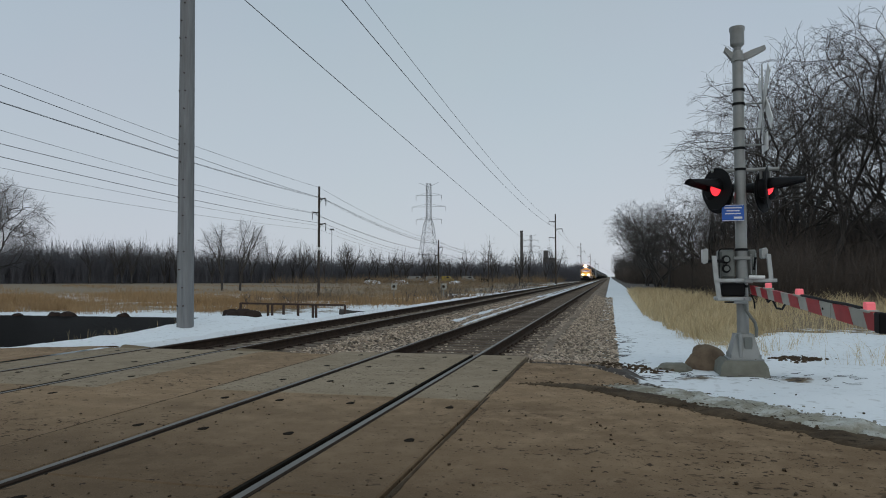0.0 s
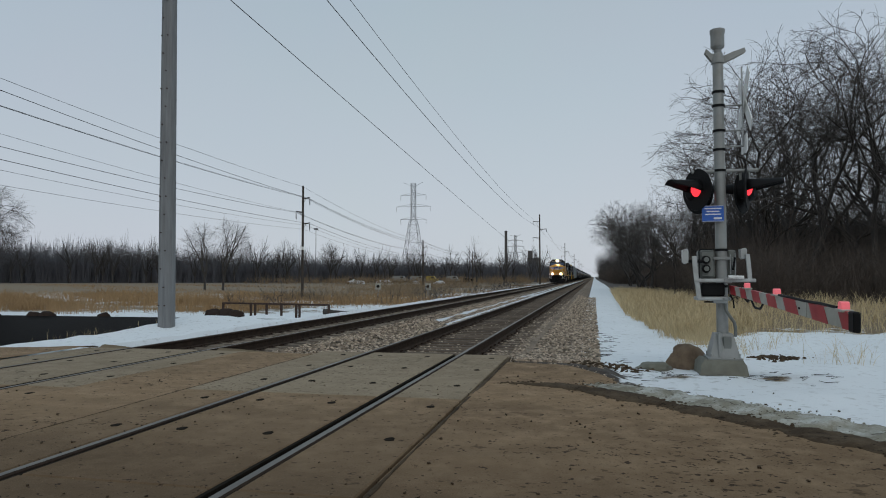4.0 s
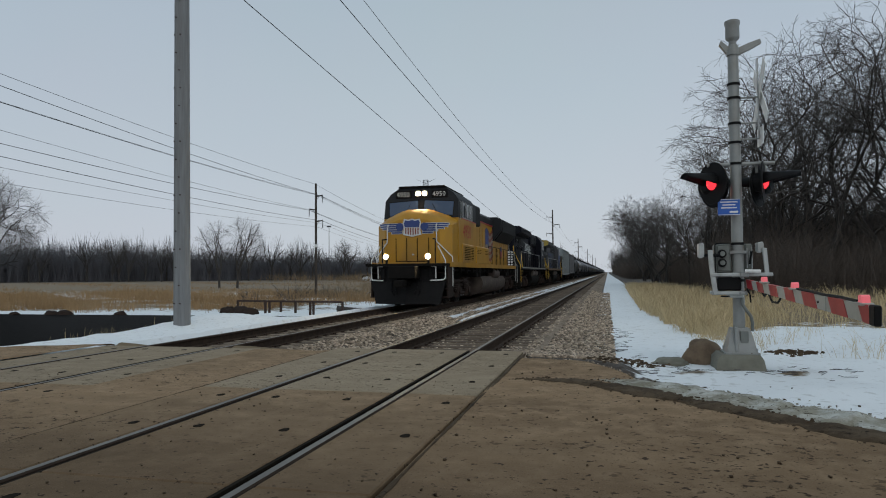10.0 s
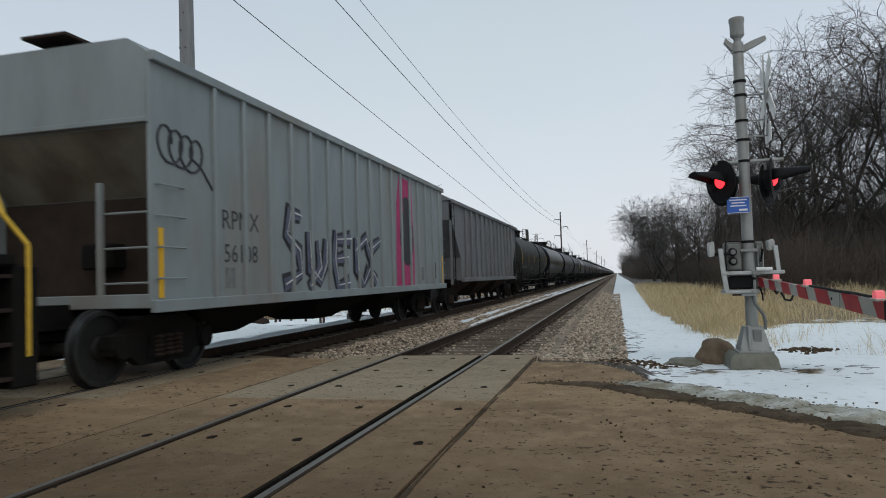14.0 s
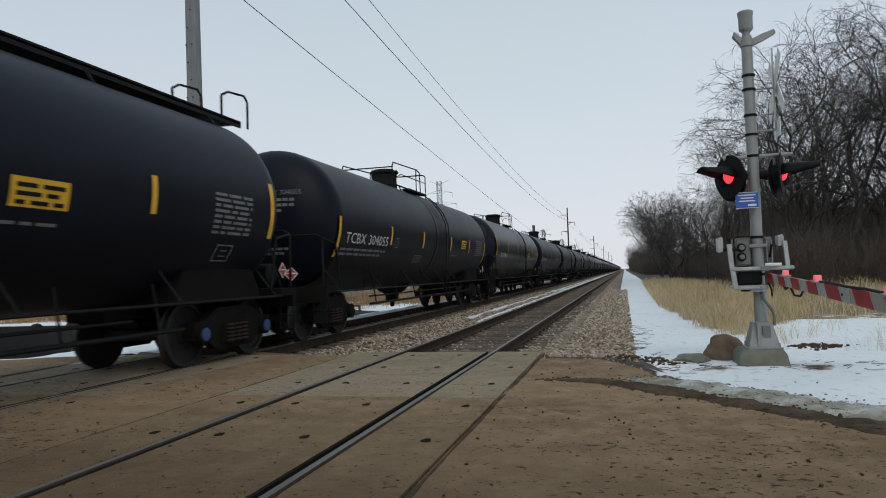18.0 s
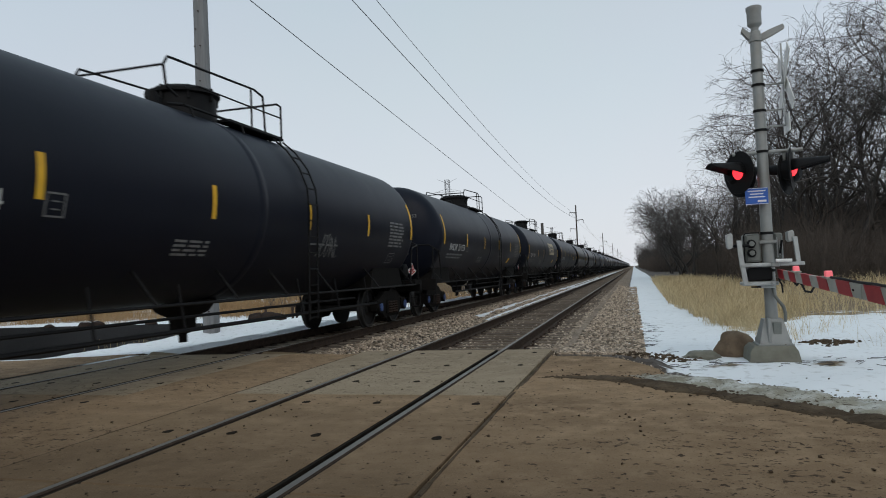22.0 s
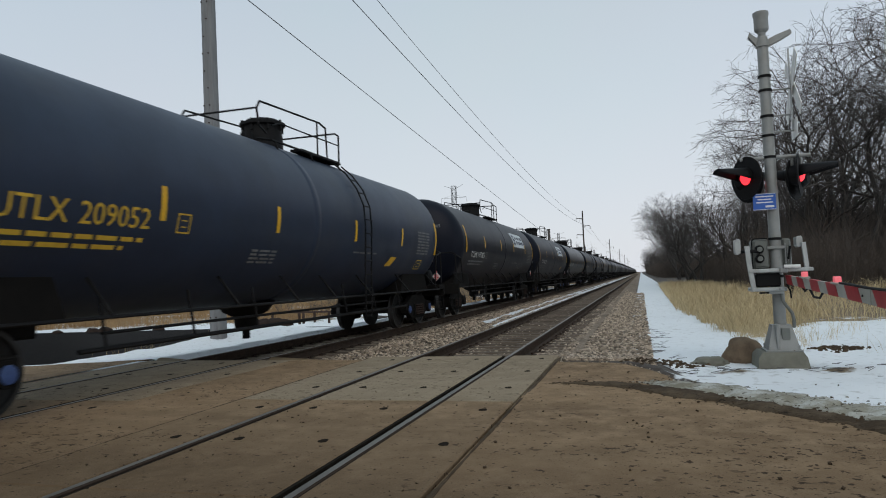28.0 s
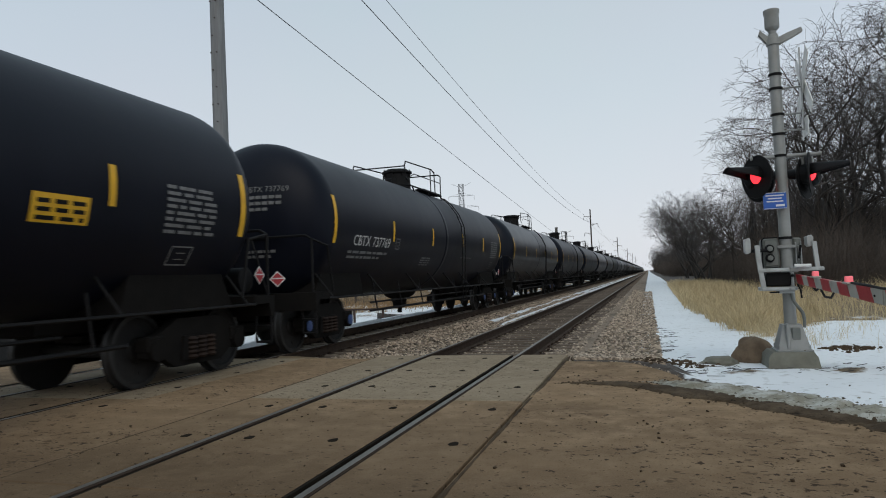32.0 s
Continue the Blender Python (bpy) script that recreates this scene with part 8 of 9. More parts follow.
for y in (1.09, 2.61, 4.74):
    part("gate_lamp", Build().prism([(y - 0.045, 0.085), (y + 0.045, 0.085), (y + 0.038, 0.14), (y + 0.018, 0.152), (y - 0.018, 0.152), (y - 0.038, 0.14)], -0.034, 0.034), LAMP_PINK, ga, "glowing red gate lamp")
    part("lamp_base", Build().box(-0.05, 0.05, y - 0.09, y + 0.09, 0.065, 0.088, 0.005), GATEWHITE, ga)
part("lamp_cable", Build().tube([(-0.03, 0.6, -0.03), (-0.04, 0.9, -0.12), (-0.04, 1.1, -0.06), (-0.04, 1.35, -0.17), (-0.04, 1.65, -0.16), (-0.03, 1.9, -0.05)], 0.014), BLACK, ga)
part("lamp_wire", Build().tube([(0.012, 2.75, 0.085), (0.012, 3.2, 0.09), (0.012, 3.7, 0.085), (0.012, 4.2, 0.095), (0.012, 4.62, 0.09)], 0.014, 6), BLACK, ga)
rnd = random.Random(3)


def rock(name, label, x, y, z, sx, sy, sz, seed, mat):
    bm = bmesh.new()
    bmesh.ops.create_icosphere(bm, subdivisions=4, radius=1)
    for v in bm.verts:
        k = 1 + 0.28 * noise.noise(v.co * 1.3 + Vector((seed, 0, 0))) + 0.1 * noise.noise(v.co * 4 + Vector((0, seed, 0))) + 0.03 * noise.noise(v.co * 11)
        v.co = Vector((v.co.x * sx * k, v.co.y * sy * k, v.co.z * sz * k))
    me = bpy.data.meshes.new(name)
    bm.to_mesh(me)
    bm.free()
    me.materials.append(mat)
    me.shade_smooth()
    return thing(name, label, "rock", at=pose(x, y, z), data=me)


rock("boulder", "rounded brown boulder in the snow", 3.52, 1.55, -0.22, 0.3, 0.24, 0.34, 2.0, BOULDER)
rock("flat_stone", "flat grey stone lying in thin snow", 2.98, 1.25, -0.3, 0.28, 0.2, 0.11, 5.0, FOOTING)


# ---- poles and wires ----
def pole_line_pole(name, label, x, y, z0, h, r0, r1, mat, arms, sides=8, pegs=False):
    p = thing(name, label, "utility pole", "power line poles", at=pose(x, y, z0))
    part("shaft", Build().lathe([(-0.5, r0), (0, r0), (h * 0.5, (r0 + r1) / 2), (h, r1), (h + 0.05, r1 * 0.7)], axis="z", n=sides), mat, p, smooth=20)
    for s, z, ln in arms:
        a = Build().tube([(0, 0, z), (s * ln, 0, z + 0.12)], 0.07, 6)
        a.tube([(0, 0, z - 0.5), (s * ln * 0.5, 0, z + 0.04)], 0.03, 5)
        am = part("crossarm", a, mat, p)
        ins = Build()
        for k in range(6):
            ins.lathe([(z - 0.12 * k, 0.03), (z - 0.05 - 0.12 * k, 0.08), (z - 0.1 - 0.12 * k, 0.03)], base=(s * ln, 0, 0), axis="z", n=8)
        part("insulator", ins, WIRE, am)
    if pegs:
        pm = Build().cyl((0, 0, 0), (0, -0.035, 0), 0.022, n=8).mesh("step_bolt", IRON)
        k = 0
        while 0.7 + 0.55 * k < 13:
            z = 0.7 + 0.55 * k
            for s in ((-0.1, 0.1) if k % 3 == 0 else ((0.06,) if k % 2 else (-0.05,))):
                part("step_bolt", pm, None, p, at=pose(s, -(r0 - (r0 - r1) * z / h) + 0.005, z))
            k += 1
    return p


ARMS = [(-1, 14.7, 1.5), (1, 12.9, 1.6), (-1, 10.9, 1.5)]
big = pole_line_pole("utility_pole", "tall weathered grey power pole with bolts, standing in snow", -10.66, 8.07, -0.35, 20.3, 0.25, 0.185, POLEWOOD, [(-1, 20.0, 1.5), (1, 14.1, 1.6), (-1, 13.0, 1.5)], 10, True)
big.matrix_basis = pose(-10.66, 8.07, -0.35, 0, -0.35, 0)
LINE = [8.07, 150.4, 292, 434, 576, 720]
for y in LINE[1:]:
    pole_line_pole("utility_pole", "dark wooden power pole with three crossarms", -10.3, y, -0.6, 16.4, 0.2, 0.14, DARKPOLE, ARMS)
pole_line_pole("utility_pole", "weathered grey power pole behind the crossing", -10.8, -110, -0.3, 16.3, 0.22, 0.16, POLEWOOD, ARMS)


def wire(name, label, points, sag, r):
    b = Build()
    for a, c in zip(points[:-1], points[1:]):
        n = 22
        pts = []
        for i in range(n + 1):
            u = i / n
            pts.append(tuple(a[k] + (c[k] - a[k]) * u - (sag * 4 * u * (1 - u) if k == 2 else 0) for k in range(3)))
        b.tube(pts, r, 4)
    return thing(name, label, "wire", "overhead wires", data=b.mesh(name, WIRE))


for x, near_z, far_z, sag in ((-12.0, 19.1, 15.0, 1.75), (-8.8, 13.35, 12.2, 2.2), (-12.0, 12.58, 5.2, 0.25)):
    wire("overhead_wire", "dark overhead power wire", [(x, y, near_z if y < 20 else far_z) for y in [-110] + LINE], sag, 0.018)

# second, lower line along the field
FIELD = -1.05
for y, h, r in ((-12, 15.2, 0.17), (59.7, 12.3, 0.16), (114, 9.2, 0.15), (168, 9.2, 0.14), (222, 9.0, 0.14)):
    pole_line_pole("utility_pole", "dark creosoted pole with short arms beside the field", -29.3, y, FIELD, h, r, r * 0.75, DARKPOLE, [(1, h - 1.4, 0.8), (-1, h - 2.9, 0.8), (1, h - 4.2, 0.8)])
mk = Build().lathe([(0, 0.165), (0.35, 0.16)], axis="z", n=10).mesh("pole_marker", WHITE)
thing("pole_marker", "pale band round the dark pole", "pole marker", at=pose(-29.3, 59.7, 4.2), data=mk)
for dx, za, zb, zc, r in ((0.0, 14.0, 11.2, 7.9, 0.014), (0.75, 13.4, 9.85, 7.5, 0.02), (-0.3, 12.3, 10.2, 7.3, 0.012), (0.5, 12.0, 9.9, 7.2, 0.02),
                          (-0.75, 11.2, 8.4, 6.2, 0.012), (-0.8, 9.95, 8.35, 6.1, 0.02), (0.8, 9.0, 7.1, 4.9, 0.02), (0.4, 8.3, 6.9, 4.6, 0.012), (0.0, 7.3, 6.5, 4.5, 0.012)):
    wire("overhead_wire", "thin overhead wire of the field line", [(-29.3 + dx, -12, za), (-29.3 + dx, 59.7, zb), (-29.3 + dx, 114, zc), (-29.3 + dx, 168, zc - 0.2), (-29.3 + dx, 222, zc - 0.4)], 0.75, r)


# ---- lattice towers, stack, far buildings ----
def lattice_tower(x, y, z, h, w, arms, r):
    t = thing("lattice_tower", "grey steel lattice transmission tower", "transmission tower", at=pose(x, y, z))

    def half(u):
        return w / 2 * (1 - u) ** 1.0 * (1 - u) + 0.055 * w * 1.6 if u < 0.62 else w * 0.088

    lev = [0, 0.14, 0.28, 0.4, 0.5, 0.58, 0.65, 0.72, 0.79, 0.86, 0.93, 1.0]
    cor = [[(sx * half(u), sy * half(u), h * u) for sx, sy in ((-1, -1), (1, -1), (1, 1), (-1, 1))] for u in lev]
    for k in range(4):
        part("leg", Build().tube([c[k] for c in cor], r * 1.4, 4), LATTICE, t)
    br = Build()
    for i in range(len(lev) - 1):
        for k in range(4):
            j = (k + 1) % 4
            br.tube([cor[i][k], cor[i + 1][j]], r, 4)
            br.tube([cor[i][j], cor[i + 1][k]], r, 4)
            br.tube([cor[i + 1][k], cor[i + 1][j]], r, 4)
    part("bracing", br, LATTICE, t)
    for u, ln in arms:
        b = Build()
        for s in (-1, 1):
            b.tube([(0, 0, h * u), (s * ln, 0, h * u)], r * 1.3, 4)
            b.tube([(0, 0, h * (u + 0.03)), (s * ln, 0, h * u)], r, 4)
            b.tube([(s * ln, 0, h * u), (s * ln, 0, h * u - 2.2)], r * 1.3, 4)
        part("crossarm", b, LATTICE, t)
    b = Build()
    for s in (-1, 1):
        b.tube([(0, 0, h * 0.965), (s * arms[0][1] * 0.75, 0, h * 1.01)], r * 1.2, 4)
    part("peak_arm", b, LATTICE, t)


lattice_tower(-80.8, 300, -1.2, 46.5, 11.5, ((0.88, 6.2), (0.765, 8.2), (0.635, 6.2)), 0.06)
lattice_tower(-62, 560, 0, 36, 9, ((0.88, 6), (0.74, 7), (0.6, 6)), 0.09)
b = Build().lathe([(0, 1.1), (30.5, 0.85), (31, 0.95), (31.4, 0.95), (31.4, 0.7)], axis="z", n=18)
STACKM = material("sooty_stack_concrete", (0.12, 0.11, 0.105), (0.09, 0.085, 0.08), 0.9, scale=0.4, bump=0.1)
thing("chimney", "dark concrete chimney stack beyond the woods", "chimney", at=pose(-52.2, 420, -1), data=b.mesh("chimney", STACKM))
fb = thing("factory_building", "dark blocky plant building behind the woods", "building", at=pose(-36, 430, -1))
part("wall", Build().box(-3.5, 3.5, -4, 4, 0, 14, 0.1), STACKM, fb)
part("upper_block", Build().box(-3.2, -0.5, -3, 3, 14, 19, 0.1), STACKM, fb)
part("roof", Build().box(-3.6, 3.6, -4.1, 4.1, 14, 14.3), GRIME, fb)
for k in range(3):
    part("window", Build().box(-2.6 + 2 * k, -1.4 + 2 * k, -4.04, -3.98, 9, 11), GLASS, fb)
b = Build().lathe([(0, 0.15), (18, 0.09)], axis="z", n=6)
fl2 = thing("floodlight_mast", "thin grey floodlight mast above the woods", "light mast", at=pose(-87.3, 200, -1))
part("shaft", b, LATTICE, fl2)
part("lamp_head", Build().box(-0.7, 0.7, -0.2, 0.2, 17.8, 18.3, 0.05), LATTICE, fl2)


# ---- culvert railing, logs, signs, parked vehicles ----
fence = thing("railing", "rusty pipe railing over a snowy culvert", "railing")
P0, P1 = Vector((-19.8, 27.0, -0.35)), Vector((-13.04, 27.0, -0.42))
for u in (0.0, 0.27, 0.31, 0.42, 0.56, 0.7, 0.73, 1.0):
    p = P0.lerp(P1, u)
    part("post", Build().box(p.x - 0.06, p.x + 0.06, p.y - 0.06, p.y + 0.06, p.z - 1.0, p.z + 0.02, 0.01), IRON, fence)
for dz, r in ((0.0, 0.06),):
    part("rail", Build().tube([tuple(P0 + Vector((0, -0.05, dz))), tuple(P1 + Vector((0, -0.05, dz)))], r, 6), IRON, fence)
for k, (x, y, s) in enumerate(((-19.6, 25.6, 0.55), (-18.7, 25.4, 0.6), (-18.0, 25.3, 0.5), (-19.2, 25.2, 0.4), (-24.5, 22.6, 0.35), (-28.4, 21.8, 0.45), (-27.6, 21.9, 0.5), (-30.6, 21.5, 0.35))):
    rock("rubble", "dark broken rubble partly under snow", x, y, -0.95, s, s * 0.7, s * 0.55, 7.0 + k, GRIMEB)
for k, (x, y, ln, a) in enumerate(((-30.0, 21.9, 1.9, 4), (-28.0, 21.6, 1.6, -25), (-32.2, 22.0, 1.9, 2), (-14.2, 33.5, 3.5, 12))):
    lg = thing("log", "snow-covered fallen log beside the creek", "log", "logs by the creek", at=pose(x, y, float(ground_z(np.array(x), np.array(y))) + 0.14, 0, 3, a))
    part("trunk", Build().lathe([(-ln / 2, 0.0), (-ln / 2, 0.2), (-ln / 4, 0.22), (ln / 2, 0.17), (ln / 2, 0.0)], axis="x", n=12), BARK, lg)
    part("snow_cover", Build().lathe([(-ln / 2 + 0.1, 0.0), (-ln / 2 + 0.15, 0.1), (-ln / 4, 0.17), (ln / 4, 0.15), (ln / 2 - 0.12, 0.1), (ln / 2 - 0.1, 0.0)], base=(0, 0, 0.11), axis="x", n=12), SNOW, lg)
for x, y in ((-23.9, 70), (-17.6, 70)):
    s = thing("trackside_sign", "small white square sign with a dark disc on a post", "sign", "trackside signs", at=pose(x, y, -1.2))
    part("post", Build().box(-0.05, 0.05, -0.05, 0.05, 0, 1.3), GALV, s)
    bd = part("board", Build().box(-0.38, 0.38, -0.08, -0.05, 0.87, 1.63, 0.01), GATEWHITE, s)
    part("symbol", Build().lathe([(-0.085, 0.0), (-0.085, 0.2), (-0.08, 0.2)], base=(0, 0, 1.25), axis="y", n=16), BLACK, bd)
for x, y, mat, kind, ln in ((-70, 240, GALV, "van", 6.0), (-49.3, 240, GALV, "truck", 5.2), (-56.5, 236, CSYEL, "loader", 4.5), (-64.5, 246, GALV, "van", 6.0), (-46, 242, BLACK, "car", 4.4), (-86, 234, BLACK, "car", 4.6), (-43.5, 238, GRIME, "car", 4.3)):
    h = 2.3 if kind != "car" else 1.45
    v = thing("parked_" + kind, {"van": "grey parked van at the woods' edge", "truck": "grey parked truck at the woods' edge", "loader": "yellow parked loader at the woods' edge", "car": "dark parked car at the woods' edge"}[kind], kind, "parked vehicles", at=pose(x, y, -0.75))
    part("body", Build().prism([(-ln / 2, 0.4), (ln / 2, 0.4), (ln / 2, 1.1), (ln / 2 - 0.9, 1.2), (ln / 2 - 1.5, h), (-ln / 2 + 0.3, h), (-ln / 2, 1.1)], -0.95, 0.95, axis="y"), mat, v)
    part("window", Build().box(ln / 2 - 2.6, ln / 2 - 1.5, -0.97, -0.955, h - 0.75, h - 0.2), GLASS, v)
    for wx in (-ln / 2 + 1.0, ln / 2 - 1.0):
        for wy in (-0.9, 0.75):
            part("wheel", Build().lathe([(0, 0.0), (0, 0.36), (0.15, 0.36), (0.15, 0)], base=(wx, wy, 0.36), axis="y", n=12), RUBBER, v)
for k, (x, y, s) in enumerate(((-74, 232, 3.2), (-84, 230, 3.5), (-60, 230, 2.4), (-52, 228, 2.2))):
    rock("snowdrift", "ploughed snow pile at the woods' edge", x, y, -0.9, s, s * 0.6, s * 0.32, 20.0 + k, SNOW)


# ---- vegetation ----
def grow(seed, height, radius, stems=6, fork=0.14, depth=4, lean=0.0, sides=(6, 6, 5, 4), droop=0.0):
    """Branch segments of one bare tree: long curved limbs, each set with side shoots that fork on into fine twigs."""
    r = np.random.RandomState(seed)
    segs = []
    mid = np.array([lean * height * 0.45, 0, height * 0.47])
    size = np.array([radius, radius, height * 0.53])
    floor_z = height * (0.12 if fork < 0.2 else 0.2)

    def branch(p, d, ln, rad, lev):
        n = (9, 6, 4, 3, 2)[lev]
        bend = r.normal(0, (0.075, 0.09, 0.1, 0.12, 0.15)[lev], 3)
        nodes = []
        for i in range(n):
            d = d + bend + r.normal(0, (0.1, 0.14, 0.16, 0.2, 0.22)[lev], 3)
            d[2] += (0.05, 0.03, 0.03, 0.05, 0.06)[lev] - droop * (lev > 0)
            d = d / np.linalg.norm(d)
            q = p + d * (ln / n)
            if q[2] < floor_z and lev > 0:
                break
            ra, rb = rad * (1 - 0.75 * i / n), rad * (1 - 0.75 * (i + 1) / n)
            segs.append((*p, *q, max(ra, 0.0085), max(rb, 0.0062), lev))
            p = q
            nodes.append((p, d, rb))
            e = (p - mid) / size
            if e @ e > r.uniform(0.8, 1.06):
                break
        if lev >= depth or not nodes:
            return
        k = max(1, round(sides[lev] * len(nodes) / n))
        for j in range(k):
            u = (j + r.uniform(0.2, 1.0)) / k
            if lev == 0:
                u = 0.22 + 0.78 * u
            q, dd, rb = nodes[min(len(nodes) - 1, int(u * len(nodes)))]
            t = np.cross(dd, r.normal(0, 1, 3))
            t /= np.linalg.norm(t) + 1e-9
            tilt = r.uniform(0.45, 1.0) * (1.0 if j < k - 1 else 0.5)
            branch(q, dd * math.cos(tilt) + t * math.sin(tilt), ln * r.uniform(0.36, 0.56) * (1.15 - 0.5 * u * (lev == 0)), max(0.007, rb * r.uniform(0.5, 0.75)), lev + 1)

    base = np.array([0.0, 0, -0.4])
    foot = np.array([lean * height * 0.06, 0, height * fork])
    thick = height * 0.0145
    segs.append((*base, *(base * 0.5 + foot * 0.5), thick * 1.3, thick, 0))
    segs.append((*(base * 0.5 + foot * 0.5), *foot, thick, thick * 0.95, 0))
    for k in range(stems):
        a = 2 * math.pi * (k + r.uniform(-0.35, 0.35)) / stems
        tilt = r.uniform(0.12, 1.0) * min(1.0, radius / height * 1.7)
        d = np.array([math.sin(tilt) * math.cos(a) + lean * 0.5, math.sin(tilt) * math.sin(a), math.cos(tilt)])
        branch(foot - np.array([0, 0, r.uniform(0, 0.6) * height * fork]), d, height * r.uniform(0.7, 0.9), thick * r.uniform(0.55, 0.82), 0)
    return np.array(segs)


def grow_forked(seed, height, radius, stems=3, low=0.05, levels=8, lean=0.0, thick=0.0125):
    """Branch segments of a wide-crowned tree: stems that part again and again, ending in arching sprays of fine twigs."""
    r = np.random.RandomState(seed)
    segs = []
    mid = np.array([lean * height * 0.4, 0, height * 0.56])
    size = np.array([radius, radius, height * 0.45])

    def limb(p, d, ln, rad, lev):
        n = 5 if lev < 2 else 4 if lev < 5 else 3
        bend = r.normal(0, 0.07 + 0.012 * lev, 3)
        nodes = []
        for i in range(n):
            out = (p - mid) / size
            d = d + bend + r.normal(0, 0.09 + 0.012 * lev, 3)
            d[:2] += 0.075 * out[:2]
            d[2] += 0.06 if lev < 5 else -0.03 - 0.05 * max(0.0, out @ out - 0.5)
            d = d / np.linalg.norm(d)
            q = p + d * (ln / n)
            ra, rb = rad * (1 - 0.26 * i / n), rad * (1 - 0.26 * (i + 1) / n)
            segs.append((*p, *q, max(ra, 0.009), max(rb, 0.007), 0 if lev < 4 else 3))
            p = q
            nodes.append((p, d, rb))
            out = (p - mid) / size
            if lev > 2 and (out @ out > r.uniform(0.8, 1.1) or p[2] < height * 0.16):
                return
        if lev >= levels:
            return

        def turned(dd, tilt):
            t = np.cross(dd, r.normal(0, 1, 3))
            t /= np.linalg.norm(t) + 1e-9
            return dd * math.cos(tilt) + t * math.sin(tilt)

        for k in range(2 if r.uniform() < 0.72 else 3):
            limb(p, turned(d, r.uniform(0.18, 0.62)), ln * r.uniform(0.71, 0.91), rad * r.uniform(0.58, 0.72), lev + 1)
        if lev > 0:
            for k in range(3 if lev > 5 else 2 if lev > 3 else 1):
                q, dd, rb = nodes[r.randint(0, n - 1)]
                limb(q, turned(dd, r.uniform(0.6, 1.15)), ln * r.uniform(0.5, 0.7), rb * 0.42, min(levels, lev + 2))

    for k in range(stems):
        a = 2 * math.pi * (k + r.uniform(-0.25, 0.25)) / stems
        tilt = r.uniform(0.14, 0.5) if stems > 1 else 0.05
        d = np.array([math.sin(tilt) * math.cos(a) + lean * 0.45, math.sin(tilt) * math.sin(a), math.cos(tilt)])
        foot = np.array([0.25 * math.cos(a), 0.25 * math.sin(a), -0.5]) * (stems > 1) + np.array([0, 0, -0.1])
        limb(foot, d / np.linalg.norm(d), height * r.uniform(0.22, 0.27), height * thick * r.uniform(0.8, 1.1), 0)
    return np.array(segs)


def tubes(segs, n, name, mat):
    p0, p1, r0, r1 = segs[:, :3], segs[:, 3:6], segs[:, 6], segs[:, 7]
    d = p1 - p0
    d = d / (np.linalg.norm(d, axis=1, keepdims=True) + 1e-9)
    ref = np.where(np.abs(d[:, 2:3]) < 0.9, np.array([[0, 0, 1.0]]), np.array([[1.0, 0, 0]]))
    u = np.cross(d, ref)
    u /= np.linalg.norm(u, axis=1, keepdims=True) + 1e-9
    w = np.cross(d, u)
    a = 2 * np.pi * np.arange(n) / n
    ring = np.cos(a)[None, :, None] * u[:, None, :] + np.sin(a)[None, :, None] * w[:, None, :]
    V = np.concatenate([p0[:, None] + ring * r0[:, None, None], p1[:, None] + ring * r1[:, None, None]], 1).reshape(-1, 3)
    i = np.arange(n)
    f = np.stack([i, (i + 1) % n, n + (i + 1) % n, n + i], 1)
    F = (f[None] + 2 * n * np.arange(len(segs))[:, None, None]).reshape(-1, 4)
    return big_mesh(name, V, F, mat)


def tree_kind(seed, height, shape=grow, **kw):
    s = shape(seed, height, **kw)
    return tubes(s[s[:, 8] <= 1], 6, "trunk", BARK), tubes(s[s[:, 8] >= 2], 3, "crown", TWIG)


KINDS = [tree_kind(4, 22, grow_forked, radius=12.8, stems=4), tree_kind(12, 20, grow_forked, radius=8.5, stems=3, levels=7), tree_kind(2, 18, grow_forked, radius=9, stems=3, levels=7, lean=-0.3),
         tree_kind(21, 15, radius=5, stems=6, fork=0.22, sides=(5, 5, 4, 3)), tree_kind(33, 21, radius=7, stems=5, fork=0.25, lean=0.2), tree_kind(41, 16, radius=3.4, stems=4, fork=0.3, sides=(5, 4, 4, 2))]


def tree(x, y, z, kind, scale, turn, label, group):
    t = thing("tree", label, "tree", group, at=Matrix.LocRotScale((x, y, z), Euler((0, 0, radians(turn))), (scale, scale, scale)))
    part("trunk", KINDS[kind][0], None, t)
    part("crown", KINDS[kind][1], None, t)


gz = lambda x, y: float(ground_z(np.array(float(x)), np.array(float(y))))
WOOD = "tall bare deciduous tree at the wood's edge"
NEAR_TREES = [(17.9, 50, 0, 1.0, 10), (14.9, 54, 1, 0.92, 70), (22.5, 46, 1, 1.1, 140), (28.0, 44, 1, 1.1, 200), (33.0, 36, 2, 1.2, 0), (12.5, 68, 4, 0.78, 60), (20.5, 64, 4, 0.9, 300), (33.0, 58, 1, 1.0, 45)]
for x, y, k, s, a in NEAR_TREES:
    tree(x, y, gz(x, y), k, s, a, WOOD, "trees of the right-hand wood")
rt = random.Random(5)
for x, y, k, s, a in ((7.9, 79, 2, 0.66, 5), (8.8, 76, 1, 0.62, 200), (8.6, 88, 2, 0.66, 20), (10.6, 66, 1, 0.58, 110), (13.2, 62, 1, 0.62, 310), (9.6, 106, 1, 0.66, 10), (10.5, 150, 0, 0.58, 20), (11.0, 92, 1, 0.66, 60), (8.6, 118, 2, 0.72, 350), (11.5, 136, 1, 0.66, 90), (8.2, 165, 1, 0.6, 30)):
    tree(x, y, -0.5, k, s, a, "bare deciduous tree leaning towards the track", "trees of the right-hand wood")
y = 190.0
